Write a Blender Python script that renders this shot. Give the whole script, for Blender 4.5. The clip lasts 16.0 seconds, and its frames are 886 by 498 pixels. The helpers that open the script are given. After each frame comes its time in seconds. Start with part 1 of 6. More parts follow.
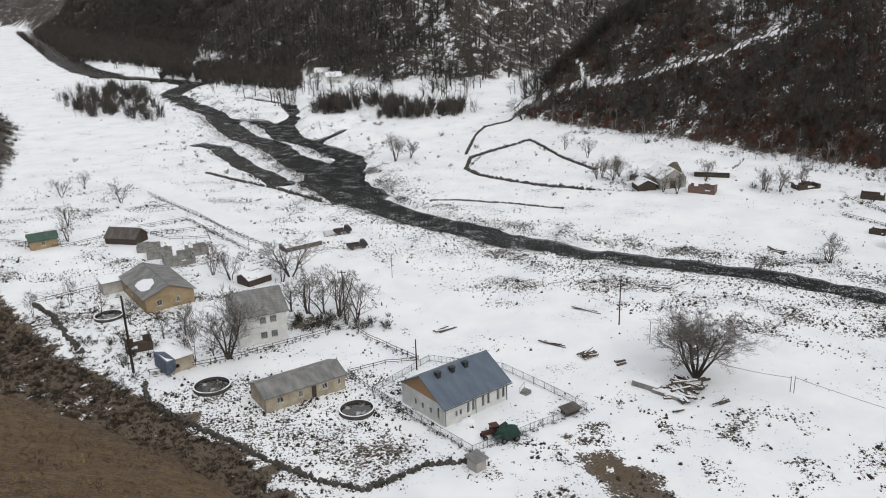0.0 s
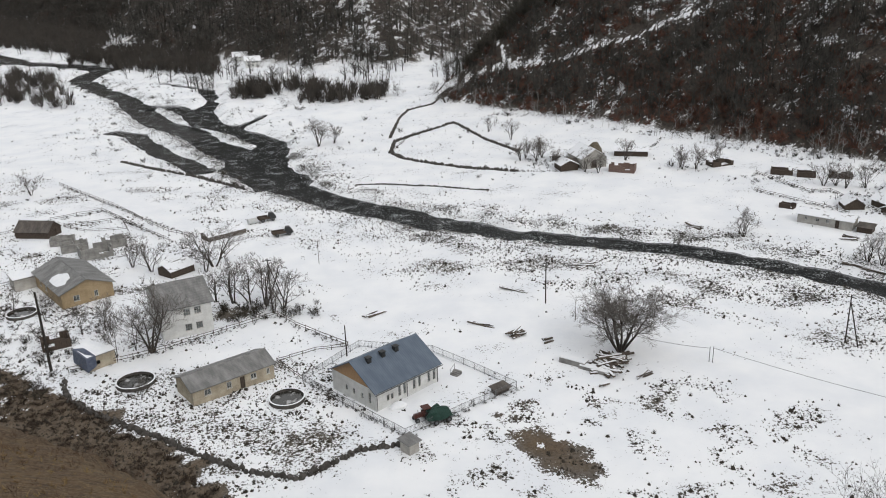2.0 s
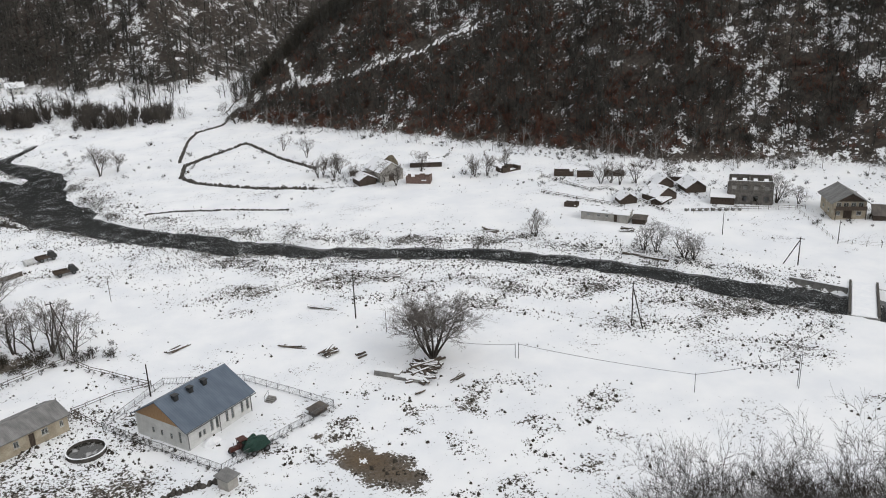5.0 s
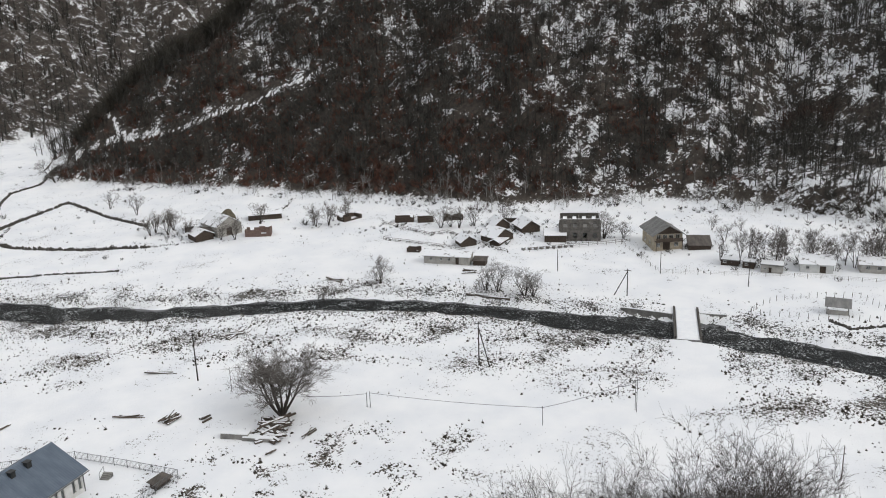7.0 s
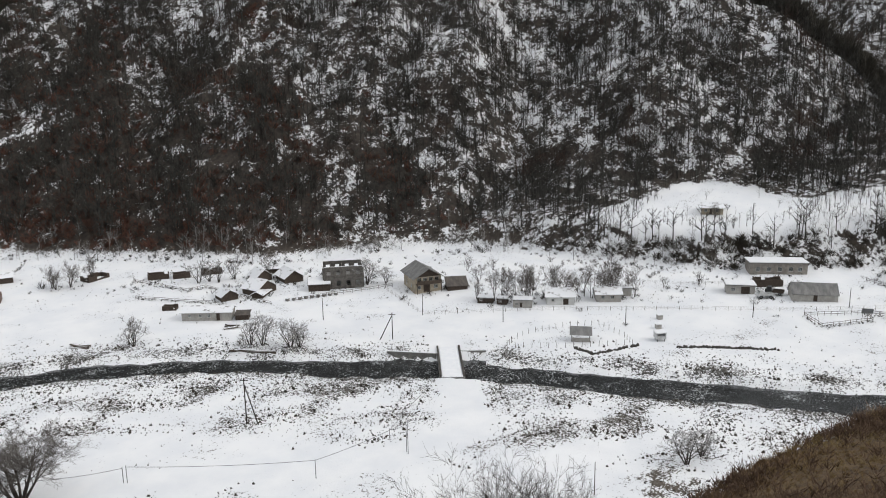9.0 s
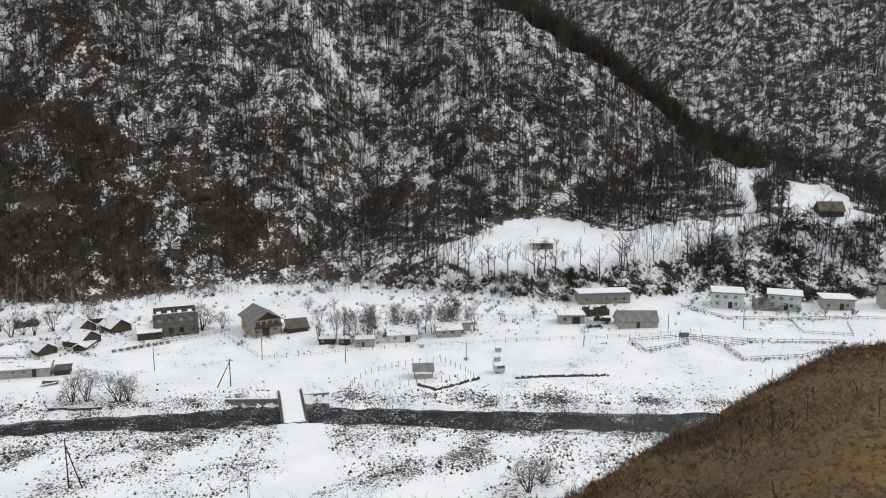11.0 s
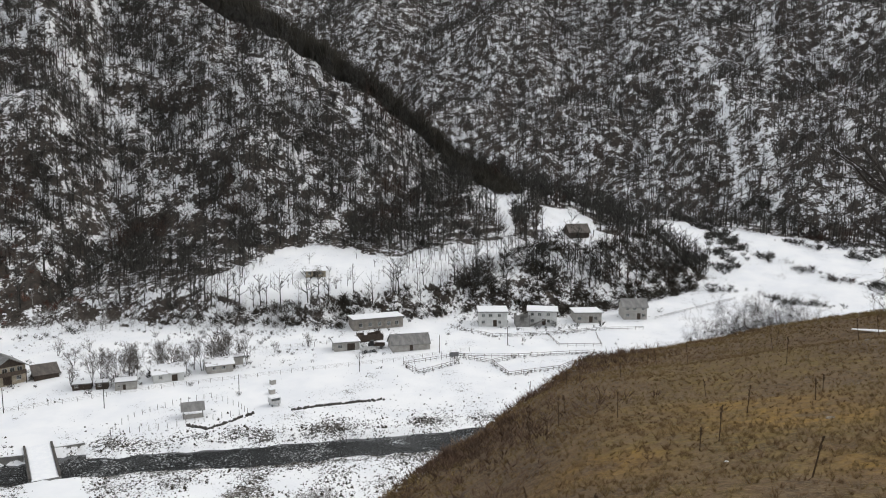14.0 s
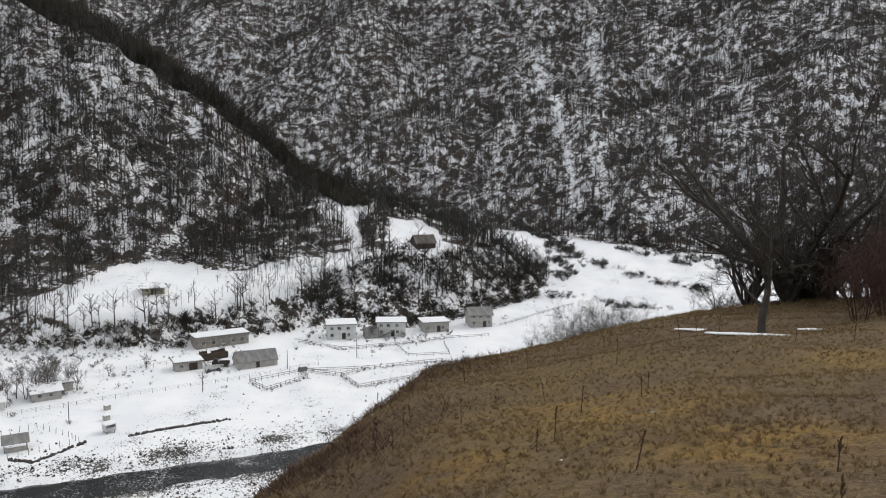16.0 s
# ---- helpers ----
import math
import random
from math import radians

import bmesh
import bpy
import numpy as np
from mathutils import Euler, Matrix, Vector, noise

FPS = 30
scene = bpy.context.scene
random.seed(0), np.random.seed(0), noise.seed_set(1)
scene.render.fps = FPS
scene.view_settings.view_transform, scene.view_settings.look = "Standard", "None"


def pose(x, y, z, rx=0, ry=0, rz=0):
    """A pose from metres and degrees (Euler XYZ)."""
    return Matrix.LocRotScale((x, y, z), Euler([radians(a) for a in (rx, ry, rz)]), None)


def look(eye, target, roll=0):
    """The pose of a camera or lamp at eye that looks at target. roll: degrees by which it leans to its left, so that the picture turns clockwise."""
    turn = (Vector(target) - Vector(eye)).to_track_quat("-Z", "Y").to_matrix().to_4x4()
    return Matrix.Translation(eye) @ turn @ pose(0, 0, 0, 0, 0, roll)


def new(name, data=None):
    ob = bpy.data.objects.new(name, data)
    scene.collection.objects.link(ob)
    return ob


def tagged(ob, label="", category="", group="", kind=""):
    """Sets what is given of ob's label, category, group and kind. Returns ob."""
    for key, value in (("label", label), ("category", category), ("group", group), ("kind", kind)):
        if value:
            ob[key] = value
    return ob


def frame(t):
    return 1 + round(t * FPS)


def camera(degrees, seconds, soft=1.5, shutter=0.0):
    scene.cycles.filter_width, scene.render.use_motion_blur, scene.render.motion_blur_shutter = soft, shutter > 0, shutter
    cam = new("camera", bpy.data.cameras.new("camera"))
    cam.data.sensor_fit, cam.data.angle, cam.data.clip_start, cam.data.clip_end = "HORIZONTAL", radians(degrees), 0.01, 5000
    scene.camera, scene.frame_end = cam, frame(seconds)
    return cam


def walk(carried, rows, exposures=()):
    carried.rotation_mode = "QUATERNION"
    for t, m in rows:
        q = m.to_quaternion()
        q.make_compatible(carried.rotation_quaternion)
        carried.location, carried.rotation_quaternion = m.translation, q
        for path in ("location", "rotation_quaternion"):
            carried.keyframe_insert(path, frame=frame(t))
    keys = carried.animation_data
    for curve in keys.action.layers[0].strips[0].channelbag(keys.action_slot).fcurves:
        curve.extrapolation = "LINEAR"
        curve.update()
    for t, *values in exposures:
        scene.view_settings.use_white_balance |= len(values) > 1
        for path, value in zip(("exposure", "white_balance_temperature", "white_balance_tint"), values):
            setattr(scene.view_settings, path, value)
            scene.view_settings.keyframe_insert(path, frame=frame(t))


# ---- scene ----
# A viewer on a hillside turns on the spot; the camera swings on an arm of ARM metres, EYE metres over the valley floor.
cam = camera(58.11, 16.0, soft=1.0)
EYE, ARM = 60.0, 0.45
ROWS = [  # seconds, yaw, pitch, roll
    (0, -0.00, -17.76, -1.94),
    (0.5, -0.56, -18.12, -1.91),
    (1, -1.84, -18.46, -1.90),
    (1.5, -3.38, -18.79, -1.91),
    (2, -5.46, -19.10, -1.89),
    (2.5, -8.80, -19.37, -1.76),
    (3, -10.72, -19.43, -1.84),
    (5.5, -23.62, -17.73, -2.07),
    (6, -27.23, -16.64, -1.98),
    (6.5, -29.93, -15.74, -1.98),
    (7, -31.91, -15.43, -2.04),
    (7.5, -34.85, -14.51, -1.87),
    (8, -39.39, -13.36, -1.39),
    (8.5, -45.08, -12.48, -1.14),
    (9, -49.35, -12.39, -0.94),
    (9.5, -52.78, -11.80, -0.69),
    (12, -66.78, -9.11, -0.16),
    (12.5, -70.20, -9.06, 0.06),
    (13, -73.45, -8.66, 0.21),
    (13.5, -75.85, -8.14, 0.13),
    (14, -77.44, -7.76, 0.25),
    (14.5, -79.52, -7.43, 0.29),
    (15, -82.82, -7.24, 0.30),
    (15.5, -85.94, -7.11, 0.38),
    (16, -88.42, -6.84, 0.57),
]
walk(cam, [(t, pose(-ARM * math.sin(radians(yaw)), ARM * math.cos(radians(yaw)), EYE, 90 + pitch, 0, yaw) @ pose(0, 0, 0, 0, 0, roll)) for t, yaw, pitch, roll in ROWS],
     exposures=((0.0, -0.02), (9.5, 0.02), (12.0, 0.12), (16.0, 0.12)))

# ---- overcast winter daylight ----
world = bpy.data.worlds.new("overcast_sky")
scene.world = world
world.use_nodes = True
wn, wl = world.node_tree.nodes, world.node_tree.links
sky = wn.new("ShaderNodeTexSky")
sky.sky_type, sky.sun_disc = "NISHITA", False
sky.sun_elevation, sky.sun_rotation = radians(38), radians(150)
sky.air_density, sky.dust_density, sky.ozone_density = 1.0, 4.0, 1.0
veil = wn.new("ShaderNodeMixRGB")  # cloud cover greys the sky
veil.inputs[0].default_value, veil.inputs[2].default_value = 0.85, (5.84, 5.86, 5.88, 1)
wl.new(sky.outputs[0], veil.inputs[1])
wl.new(veil.outputs[0], wn["Background"].inputs[0])
wn["Background"].inputs[1].default_value = 0.17
sun = new("sun", bpy.data.lights.new("sun", "SUN"))
sun.data.energy, sun.data.angle, sun.data.color = 0.9, radians(25), (1.0, 0.97, 0.93)
sun.matrix_world = look((60 * math.sin(radians(150)), 60 * math.cos(radians(150)), 60 + 50), (0, 0, 60))

# ---- materials ----
def wire(m, a, b):
    m.node_tree.links.new(a, b)


def mat(name, rough=0.8, metal=0.0, spec=0.3):
    m = bpy.data.materials.new(name)
    m.use_nodes = True
    b = m.node_tree.nodes["Principled BSDF"]
    b.inputs["Roughness"].default_value, b.inputs["Metallic"].default_value = rough, metal
    b.inputs["Specular IOR Level"].default_value = spec
    return m, m.node_tree.nodes, b


def spot(m, scale, detail=4, rough=0.55, stretch=(1, 1, 1), kind="Object"):
    """Noise at a real-world scale (per metre), from object coordinates."""
    n = m.node_tree.nodes
    c, g, t = n.new("ShaderNodeTexCoord"), n.new("ShaderNodeMapping"), n.new("ShaderNodeTexNoise")
    g.inputs["Scale"].default_value = stretch
    t.inputs["Scale"].default_value, t.inputs["Detail"].default_value, t.inputs["Roughness"].default_value = scale, detail, rough
    wire(m, c.outputs[kind], g.inputs[0])
    wire(m, g.outputs[0], t.inputs[0])
    return t.outputs[0]


def calc(m, op, a, b=0.0, clamp=False):
    x = m.node_tree.nodes.new("ShaderNodeMath")
    x.operation, x.use_clamp = op, clamp
    for i, v in enumerate((a, b)):
        if isinstance(v, (int, float)):
            x.inputs[i].default_value = v
        else:
            wire(m, v, x.inputs[i])
    return x.outputs[0]


def ramp(m, fac, lo, hi):
    x = m.node_tree.nodes.new("ShaderNodeMapRange")
    x.interpolation_type = "SMOOTHSTEP"
    x.inputs[1].default_value, x.inputs[2].default_value = lo, hi
    wire(m, fac, x.inputs[0])
    return x.outputs[0]


def blend(m, fac, a, b):
    x = m.node_tree.nodes.new("ShaderNodeMixRGB")
    for i, v in enumerate((fac, a, b)):
        if isinstance(v, (int, float)):
            x.inputs[i].default_value = v
        elif isinstance(v, tuple):
            x.inputs[i].default_value = (*v, 1)
        else:
            wire(m, v, x.inputs[i])
    return x.outputs[0]


def attr(m, name):
    a = m.node_tree.nodes.new("ShaderNodeAttribute")
    a.attribute_name = name
    return a.outputs["Fac"]


def bump(m, b, height, strength, dist):
    x = m.node_tree.nodes.new("ShaderNodeBump")
    x.inputs["Strength"].default_value, x.inputs["Distance"].default_value = strength, dist
    wire(m, height, x.inputs["Height"])
    wire(m, x.outputs[0], b.inputs["Normal"])


def simple(name, dark, light, scale=3.0, rough=0.8, metal=0.0, relief=0.3, dist=0.02, stretch=(1, 1, 1), snow=0.0, rnd=0.0, spec=0.3):
    """Two-tone weathered material, with snow lying in patches where asked."""
    m, n, b = mat(name, rough, metal, spec)
    big, fine = spot(m, scale, 5, 0.6, stretch), spot(m, scale * 9, 3, 0.6, stretch)
    f = ramp(m, calc(m, "ADD", calc(m, "MULTIPLY", big, 0.65), calc(m, "MULTIPLY", fine, 0.35)), 0.32, 0.68)
    col = blend(m, f, dark, light)
    if rnd:
        o = n.new("ShaderNodeObjectInfo")
        col = blend(m, calc(m, "MULTIPLY", o.outputs["Random"], rnd), col, tuple(v * 0.45 for v in dark))
    if snow:
        s = ramp(m, calc(m, "ADD", spot(m, scale * 0.5, 5, 0.65), snow - 0.5), 0.47, 0.56)
        col = blend(m, s, col, (0.80, 0.82, 0.85))
    wire(m, col, b.inputs["Base Color"])
    bump(m, b, fine, relief, dist)
    return m


def ground_material():
    """Snow over leaf litter, gravel and dry grass; the sheet's attributes say how much lies where."""
    m, n, b = mat("snowy_ground", 0.75, 0, 0.25)
    coarse, mid, fine = spot(m, 0.09, 4, 0.6), spot(m, 0.6, 5, 0.65), spot(m, 2.4, 4, 0.7)
    cover = calc(m, "ADD", calc(m, "MULTIPLY", coarse, 0.25), calc(m, "ADD", calc(m, "MULTIPLY", mid, 0.28), calc(m, "MULTIPLY", fine, 0.47)))
    open_snow = ramp(m, calc(m, "ADD", cover, calc(m, "SUBTRACT", attr(m, "snow"), 0.5)), 0.495, 0.515)
    ledge = calc(m, "ADD", calc(m, "MULTIPLY", spot(m, 0.17, 7, 0.72, (1, 1, 0.9)), 0.6), calc(m, "MULTIPLY", spot(m, 1.0, 5, 0.72, (1, 1, 0.8)), 0.4))
    wood_snow = ramp(m, calc(m, "ADD", ledge, calc(m, "SUBTRACT", attr(m, "snow"), 0.5)), 0.475, 0.515)
    mixed = n.new("ShaderNodeMix")
    wire(m, attr(m, "litter"), mixed.inputs[0])
    wire(m, open_snow, mixed.inputs[2])
    wire(m, wood_snow, mixed.inputs[3])
    snow = mixed.outputs[0]
    grass = blend(m, ramp(m, spot(m, 0.25, 6, 0.65), 0.35, 0.65), (0.052, 0.029, 0.017), (0.098, 0.060, 0.030))
    grass = blend(m, ramp(m, spot(m, 1.1, 5, 0.7), 0.42, 0.62), grass, (0.120, 0.080, 0.042))
    grass = blend(m, calc(m, "MULTIPLY", ramp(m, spot(m, 6.0, 5, 0.8), 0.44, 0.58), 0.85), grass, (0.032, 0.020, 0.013))
    grass = blend(m, calc(m, "MULTIPLY", ramp(m, spot(m, 24.0, 3, 0.8), 0.47, 0.57), 0.6), grass, (0.190, 0.140, 0.080))
    gravel = blend(m, ramp(m, fine, 0.35, 0.65), (0.055, 0.055, 0.052), (0.17, 0.165, 0.155))
    litter = blend(m, ramp(m, mid, 0.3, 0.7), (0.030, 0.026, 0.023), (0.072, 0.060, 0.050))
    soil = blend(m, attr(m, "grass"), gravel, grass)
    soil = blend(m, attr(m, "litter"), soil, litter)
    moss = ramp(m, calc(m, "ADD", spot(m, 0.35, 6, 0.7), calc(m, "SUBTRACT", attr(m, "moss"), 0.5)), 0.22, 0.42)
    soil = blend(m, calc(m, "MULTIPLY", moss, calc(m, "MULTIPLY", ramp(m, spot(m, 3.0, 5, 0.75), 0.36, 0.62), 0.6)), soil, blend(m, ramp(m, spot(m, 9.0, 5, 0.75), 0.38, 0.62), (0.070, 0.052, 0.014), (0.235, 0.165, 0.042)))
    ochre = calc(m, "MULTIPLY", attr(m, "ochre"), ramp(m, spot(m, 2.2, 6, 0.75), 0.34, 0.62))
    soil = blend(m, calc(m, "MULTIPLY", ochre, 1.3, True), soil, blend(m, ramp(m, spot(m, 14.0, 4, 0.75), 0.4, 0.6), (0.140, 0.074, 0.012), (0.330, 0.190, 0.026)))
    white = blend(m, ramp(m, coarse, 0.3, 0.7), (0.73, 0.755, 0.79), (0.82, 0.835, 0.85))
    wire(m, blend(m, snow, soil, white), b.inputs["Base Color"])
    wire(m, calc(m, "SUBTRACT", 0.92, calc(m, "MULTIPLY", snow, 0.3)), b.inputs["Roughness"])
    bump(m, b, calc(m, "ADD", fine, calc(m, "MULTIPLY", snow, 0.35)), 0.5, 0.12)
    return m


def river_material():
    m, n, b = mat("river_water", 0.12, 0, 0.4)
    rip = spot(m, 0.9, 6, 0.7)
    foam = ramp(m, calc(m, "ADD", calc(m, "MULTIPLY", spot(m, 2.2, 5, 0.8), 0.7), calc(m, "MULTIPLY", spot(m, 0.2, 3), 0.3)), 0.545, 0.62)
    wire(m, blend(m, foam, (0.030, 0.032, 0.033), (0.36, 0.38, 0.39)), b.inputs["Base Color"])
    wire(m, calc(m, "ADD", 0.06, calc(m, "MULTIPLY", foam, 0.5)), b.inputs["Roughness"])
    bump(m, b, rip, 0.35, 0.05)
    return m


GROUND, WATER = ground_material(), river_material()
BARK = simple("grey_bark", (0.030, 0.026, 0.023), (0.085, 0.075, 0.066), 4, 0.9)
TWIG = simple("grey_twigs", (0.075, 0.068, 0.062), (0.175, 0.160, 0.148), 2, 0.9)
def woods_material(name, grey_dark, grey_light, brown_dark, brown_light, share):
    """Bark and twigs in patches, from grey to russet, as the trees differ."""
    m, n, b = mat(name, 0.95, 0, 0.15)
    fine = ramp(m, spot(m, 0.45, 3, 0.6), 0.3, 0.7)
    patch = ramp(m, calc(m, "ADD", spot(m, 0.045, 4, 0.6), share - 0.5), 0.44, 0.56)
    wire(m, blend(m, patch, blend(m, fine, grey_dark, grey_light), blend(m, fine, brown_dark, brown_light)), b.inputs["Base Color"])
    return m


def straw_material():
    """Dry grass whose blades run from dark brown to pale straw."""
    m, n, b = mat("dry_straw", 0.9, 0, 0.15)
    g = n.new("ShaderNodeNewGeometry")
    patch = ramp(m, spot(m, 0.6, 5, 0.7), 0.38, 0.62)
    col = blend(m, g.outputs["Random Per Island"], blend(m, patch, (0.120, 0.076, 0.042), (0.150, 0.108, 0.050)), blend(m, patch, (0.240, 0.165, 0.090), (0.310, 0.235, 0.115)))
    wire(m, col, b.inputs["Base Color"])
    return m


FOREST = woods_material("forest_bark", (0.028, 0.028, 0.025), (0.085, 0.082, 0.075), (0.034, 0.025, 0.021), (0.092, 0.064, 0.052), 0.38)
RUSSET = woods_material("withered_leaves", (0.030, 0.028, 0.022), (0.062, 0.056, 0.044), (0.060, 0.031, 0.023), (0.165, 0.083, 0.062), 0.62)
RIDGE = simple("crest_twigs", (0.042, 0.039, 0.031), (0.082, 0.075, 0.061), 0.08, 0.95, relief=0)
SOIL = simple("dark_clods", (0.018, 0.016, 0.013), (0.070, 0.060, 0.047), 0.6, 0.95, relief=0)
GROVE = simple("grove_twigs", (0.038, 0.034, 0.030), (0.085, 0.076, 0.067), 0.15, 0.95, relief=0)
HEATH = simple("withered_heath", (0.022, 0.016, 0.012), (0.060, 0.043, 0.031), 0.5, 0.95, relief=0)
SCRUB = simple("scrub_twigs", (0.022, 0.020, 0.015), (0.062, 0.053, 0.040), 0.3, 0.95, relief=0)


def glass_material():
    m, n, b = mat("window_glass", 0.05, 0, 0.5)
    b.inputs["Base Color"].default_value = (0.55, 0.6, 0.6, 1)
    b.inputs["Transmission Weight"].default_value = 0.9
    return m


def ribbed(name, dark, light, every, snow=0.0, metal=0.0, rough=0.5):
    """Sheet roofing with ribs running down the slope (along local y)."""
    m, n, b = mat(name, rough, metal)
    c, w = n.new("ShaderNodeTexCoord"), n.new("ShaderNodeTexWave")
    w.inputs["Scale"].default_value = 0.314 / every * 1.0
    wire(m, c.outputs["Object"], w.inputs[0])
    stain = ramp(m, spot(m, 0.7, 6, 0.65, (1, 0.35, 1)), 0.35, 0.68)
    col = blend(m, stain, dark, light)
    if snow:
        col = blend(m, ramp(m, calc(m, "ADD", spot(m, 0.35, 4, 0.6), snow - 0.5), 0.48, 0.55), col, (0.8, 0.82, 0.85))
    wire(m, col, b.inputs["Base Color"])
    bump(m, b, w.outputs["Fac"], 0.5, 0.04)
    return m


GLASS = glass_material()
SNOW = simple("lying_snow", (0.74, 0.765, 0.80), (0.83, 0.845, 0.86), 0.8, 0.6, relief=0.25, dist=0.05)
WHITEWASH = simple("whitewashed_wall", (0.52, 0.53, 0.52), (0.70, 0.71, 0.70), 0.7, 0.85)
GREYWASH = simple("grey_render", (0.30, 0.29, 0.27), (0.46, 0.45, 0.42), 0.8, 0.9)
CREAM = simple("stained_cream_wall", (0.27, 0.235, 0.175), (0.47, 0.42, 0.33), 0.7, 0.9)
OCHRE = simple("ochre_wall", (0.26, 0.195, 0.115), (0.38, 0.295, 0.185), 0.6, 0.85)
PINE = simple("orange_pine_boards", (0.30, 0.18, 0.09), (0.42, 0.27, 0.15), 2.0, 0.6, stretch=(6, 6, 0.6))
BLUEROOF = ribbed("blue_grey_sheet_roof", (0.085, 0.112, 0.150), (0.120, 0.150, 0.192), 0.35, rough=0.5)
SLATE = ribbed("grey_asbestos_roof", (0.13, 0.13, 0.128), (0.24, 0.24, 0.235), 0.18, 0.08)
SNOWSLATE = ribbed("snow_patched_roof", (0.14, 0.14, 0.135), (0.25, 0.25, 0.24), 0.18, 0.62)
RUSTROOF = ribbed("dark_rusty_roof", (0.055, 0.048, 0.042), (0.13, 0.11, 0.095), 0.2, 0.22)
GREENROOF = ribbed("green_sheet_roof", (0.035, 0.075, 0.055), (0.06, 0.11, 0.085), 0.3)
STONE = simple("grey_stone", (0.075, 0.073, 0.070), (0.20, 0.195, 0.185), 1.5, 0.9, relief=0.5, snow=0.42, rnd=0.4)
CONCRETE = simple("weathered_concrete", (0.15, 0.15, 0.145), (0.31, 0.305, 0.29), 0.9, 0.9)
BRICK = simple("red_brick_wall", (0.12, 0.080, 0.068), (0.20, 0.145, 0.125), 2.5, 0.9)
BLOCKS = simple("unplastered_blocks", (0.075, 0.070, 0.065), (0.185, 0.175, 0.160), 1.3, 0.95, relief=0.5)
TUFF = simple("dark_tuff_blocks", (0.036, 0.034, 0.031), (0.105, 0.098, 0.090), 1.3, 0.95, relief=0.5)
WOOD = simple("weathered_wood", (0.058, 0.047, 0.038), (0.155, 0.13, 0.108), 2.0, 0.9, stretch=(1, 1, 4), rnd=0.4)
POLE = simple("tarred_pole", (0.020, 0.018, 0.016), (0.055, 0.048, 0.042), 3, 0.85)
IRON = simple("dull_iron", (0.10, 0.105, 0.11), (0.22, 0.225, 0.23), 3, 0.55, 0.5)
RUBBER = simple("black_rubber", (0.012, 0.012, 0.012), (0.03, 0.03, 0.03), 5, 0.8)
REDPAINT = simple("faded_red_paint", (0.045, 0.016, 0.013), (0.10, 0.040, 0.032), 3, 0.6)
GREENTARP = simple("green_tarpaulin", (0.010, 0.035, 0.026), (0.022, 0.062, 0.048), 2, 0.6, relief=0.8, dist=0.1)
BLUETARP = simple("blue_tarpaulin", (0.050, 0.066, 0.11), (0.13, 0.15, 0.20), 2, 0.6, relief=0.8, dist=0.1)
DARKPAINT = simple("dark_vehicle_paint", (0.018, 0.020, 0.021), (0.05, 0.052, 0.053), 2, 0.5)
PALEPAINT = simple("pale_vehicle_paint", (0.40, 0.41, 0.41), (0.58, 0.59, 0.59), 2, 0.4)
FRAME = simple("grey_window_frame", (0.42, 0.42, 0.40), (0.60, 0.60, 0.58), 4, 0.6)
DARKWOOD = simple("dark_boards", (0.040, 0.030, 0.024), (0.095, 0.075, 0.060), 2.0, 0.9, stretch=(4, 4, 0.7))
DRYWEED = simple("dry_weed_stalk", (0.050, 0.032, 0.020), (0.12, 0.08, 0.045), 8, 0.9)
STRAW = straw_material()
FIELDSTONE = simple("field_stone", (0.11, 0.095, 0.075), (0.26, 0.23, 0.19), 6, 0.9)
HAY = simple("old_hay", (0.07, 0.06, 0.045), (0.16, 0.14, 0.10), 2, 0.95, relief=0.8)

# ---- the lie of the land ----
RIVER = [(-620, 1250), (-356, 781), (-290, 675), (-248, 624), (-219, 604), (-193, 588), (-167, 561), (-171, 540), (-169, 515), (-152, 484), (-134, 456), (-118, 429), (-106, 400), (-93, 372), (-82, 357), (-70, 341), (-60, 319), (-50, 301), (-40, 287), (-33, 262), (-24, 242),
         (-7, 220), (17, 197), (35, 183), (53, 174), (74, 162), (92, 145), (104, 128), (113, 114), (119, 106), (126, 94), (134, 76), (143, 56), (151, 40), (168, 6), (185, -40), (230, -110)]
BRAIDS = [[(-119, 494), (-102, 478), (-85, 460), (-74, 421), (-76, 394), (-67, 361), (-57, 347), (-48, 338), (-36, 315), (-34, 283)],
          [(-34, 413), (-35, 397), (-45, 377), (-51, 357), (-54, 345)], [(-109, 413), (-95, 413), (-81, 391), (-69, 361)], [(-109, 356), (-95, 345), (-79, 311), (-64, 288), (-54, 270)]]
BRAID_HALF = (6.5, 4.2, 6.0, 5.0)
FOOT = [(-10, 420), (46, 350), (81, 306), (104, 276), (131, 239), (154, 205), (187, 187), (212, 150), (216, 120), (226, 90), (252, 52), (284, -3), (312, -31), (360, -86)]
NOSE = [(312, -33), (335, -33), (375, -5), (430, 60), (600, 260)]


def step(a, b, v):
    u = np.clip((v - a) / (b - a), 0, 1)
    return u * u * (3 - 2 * u)


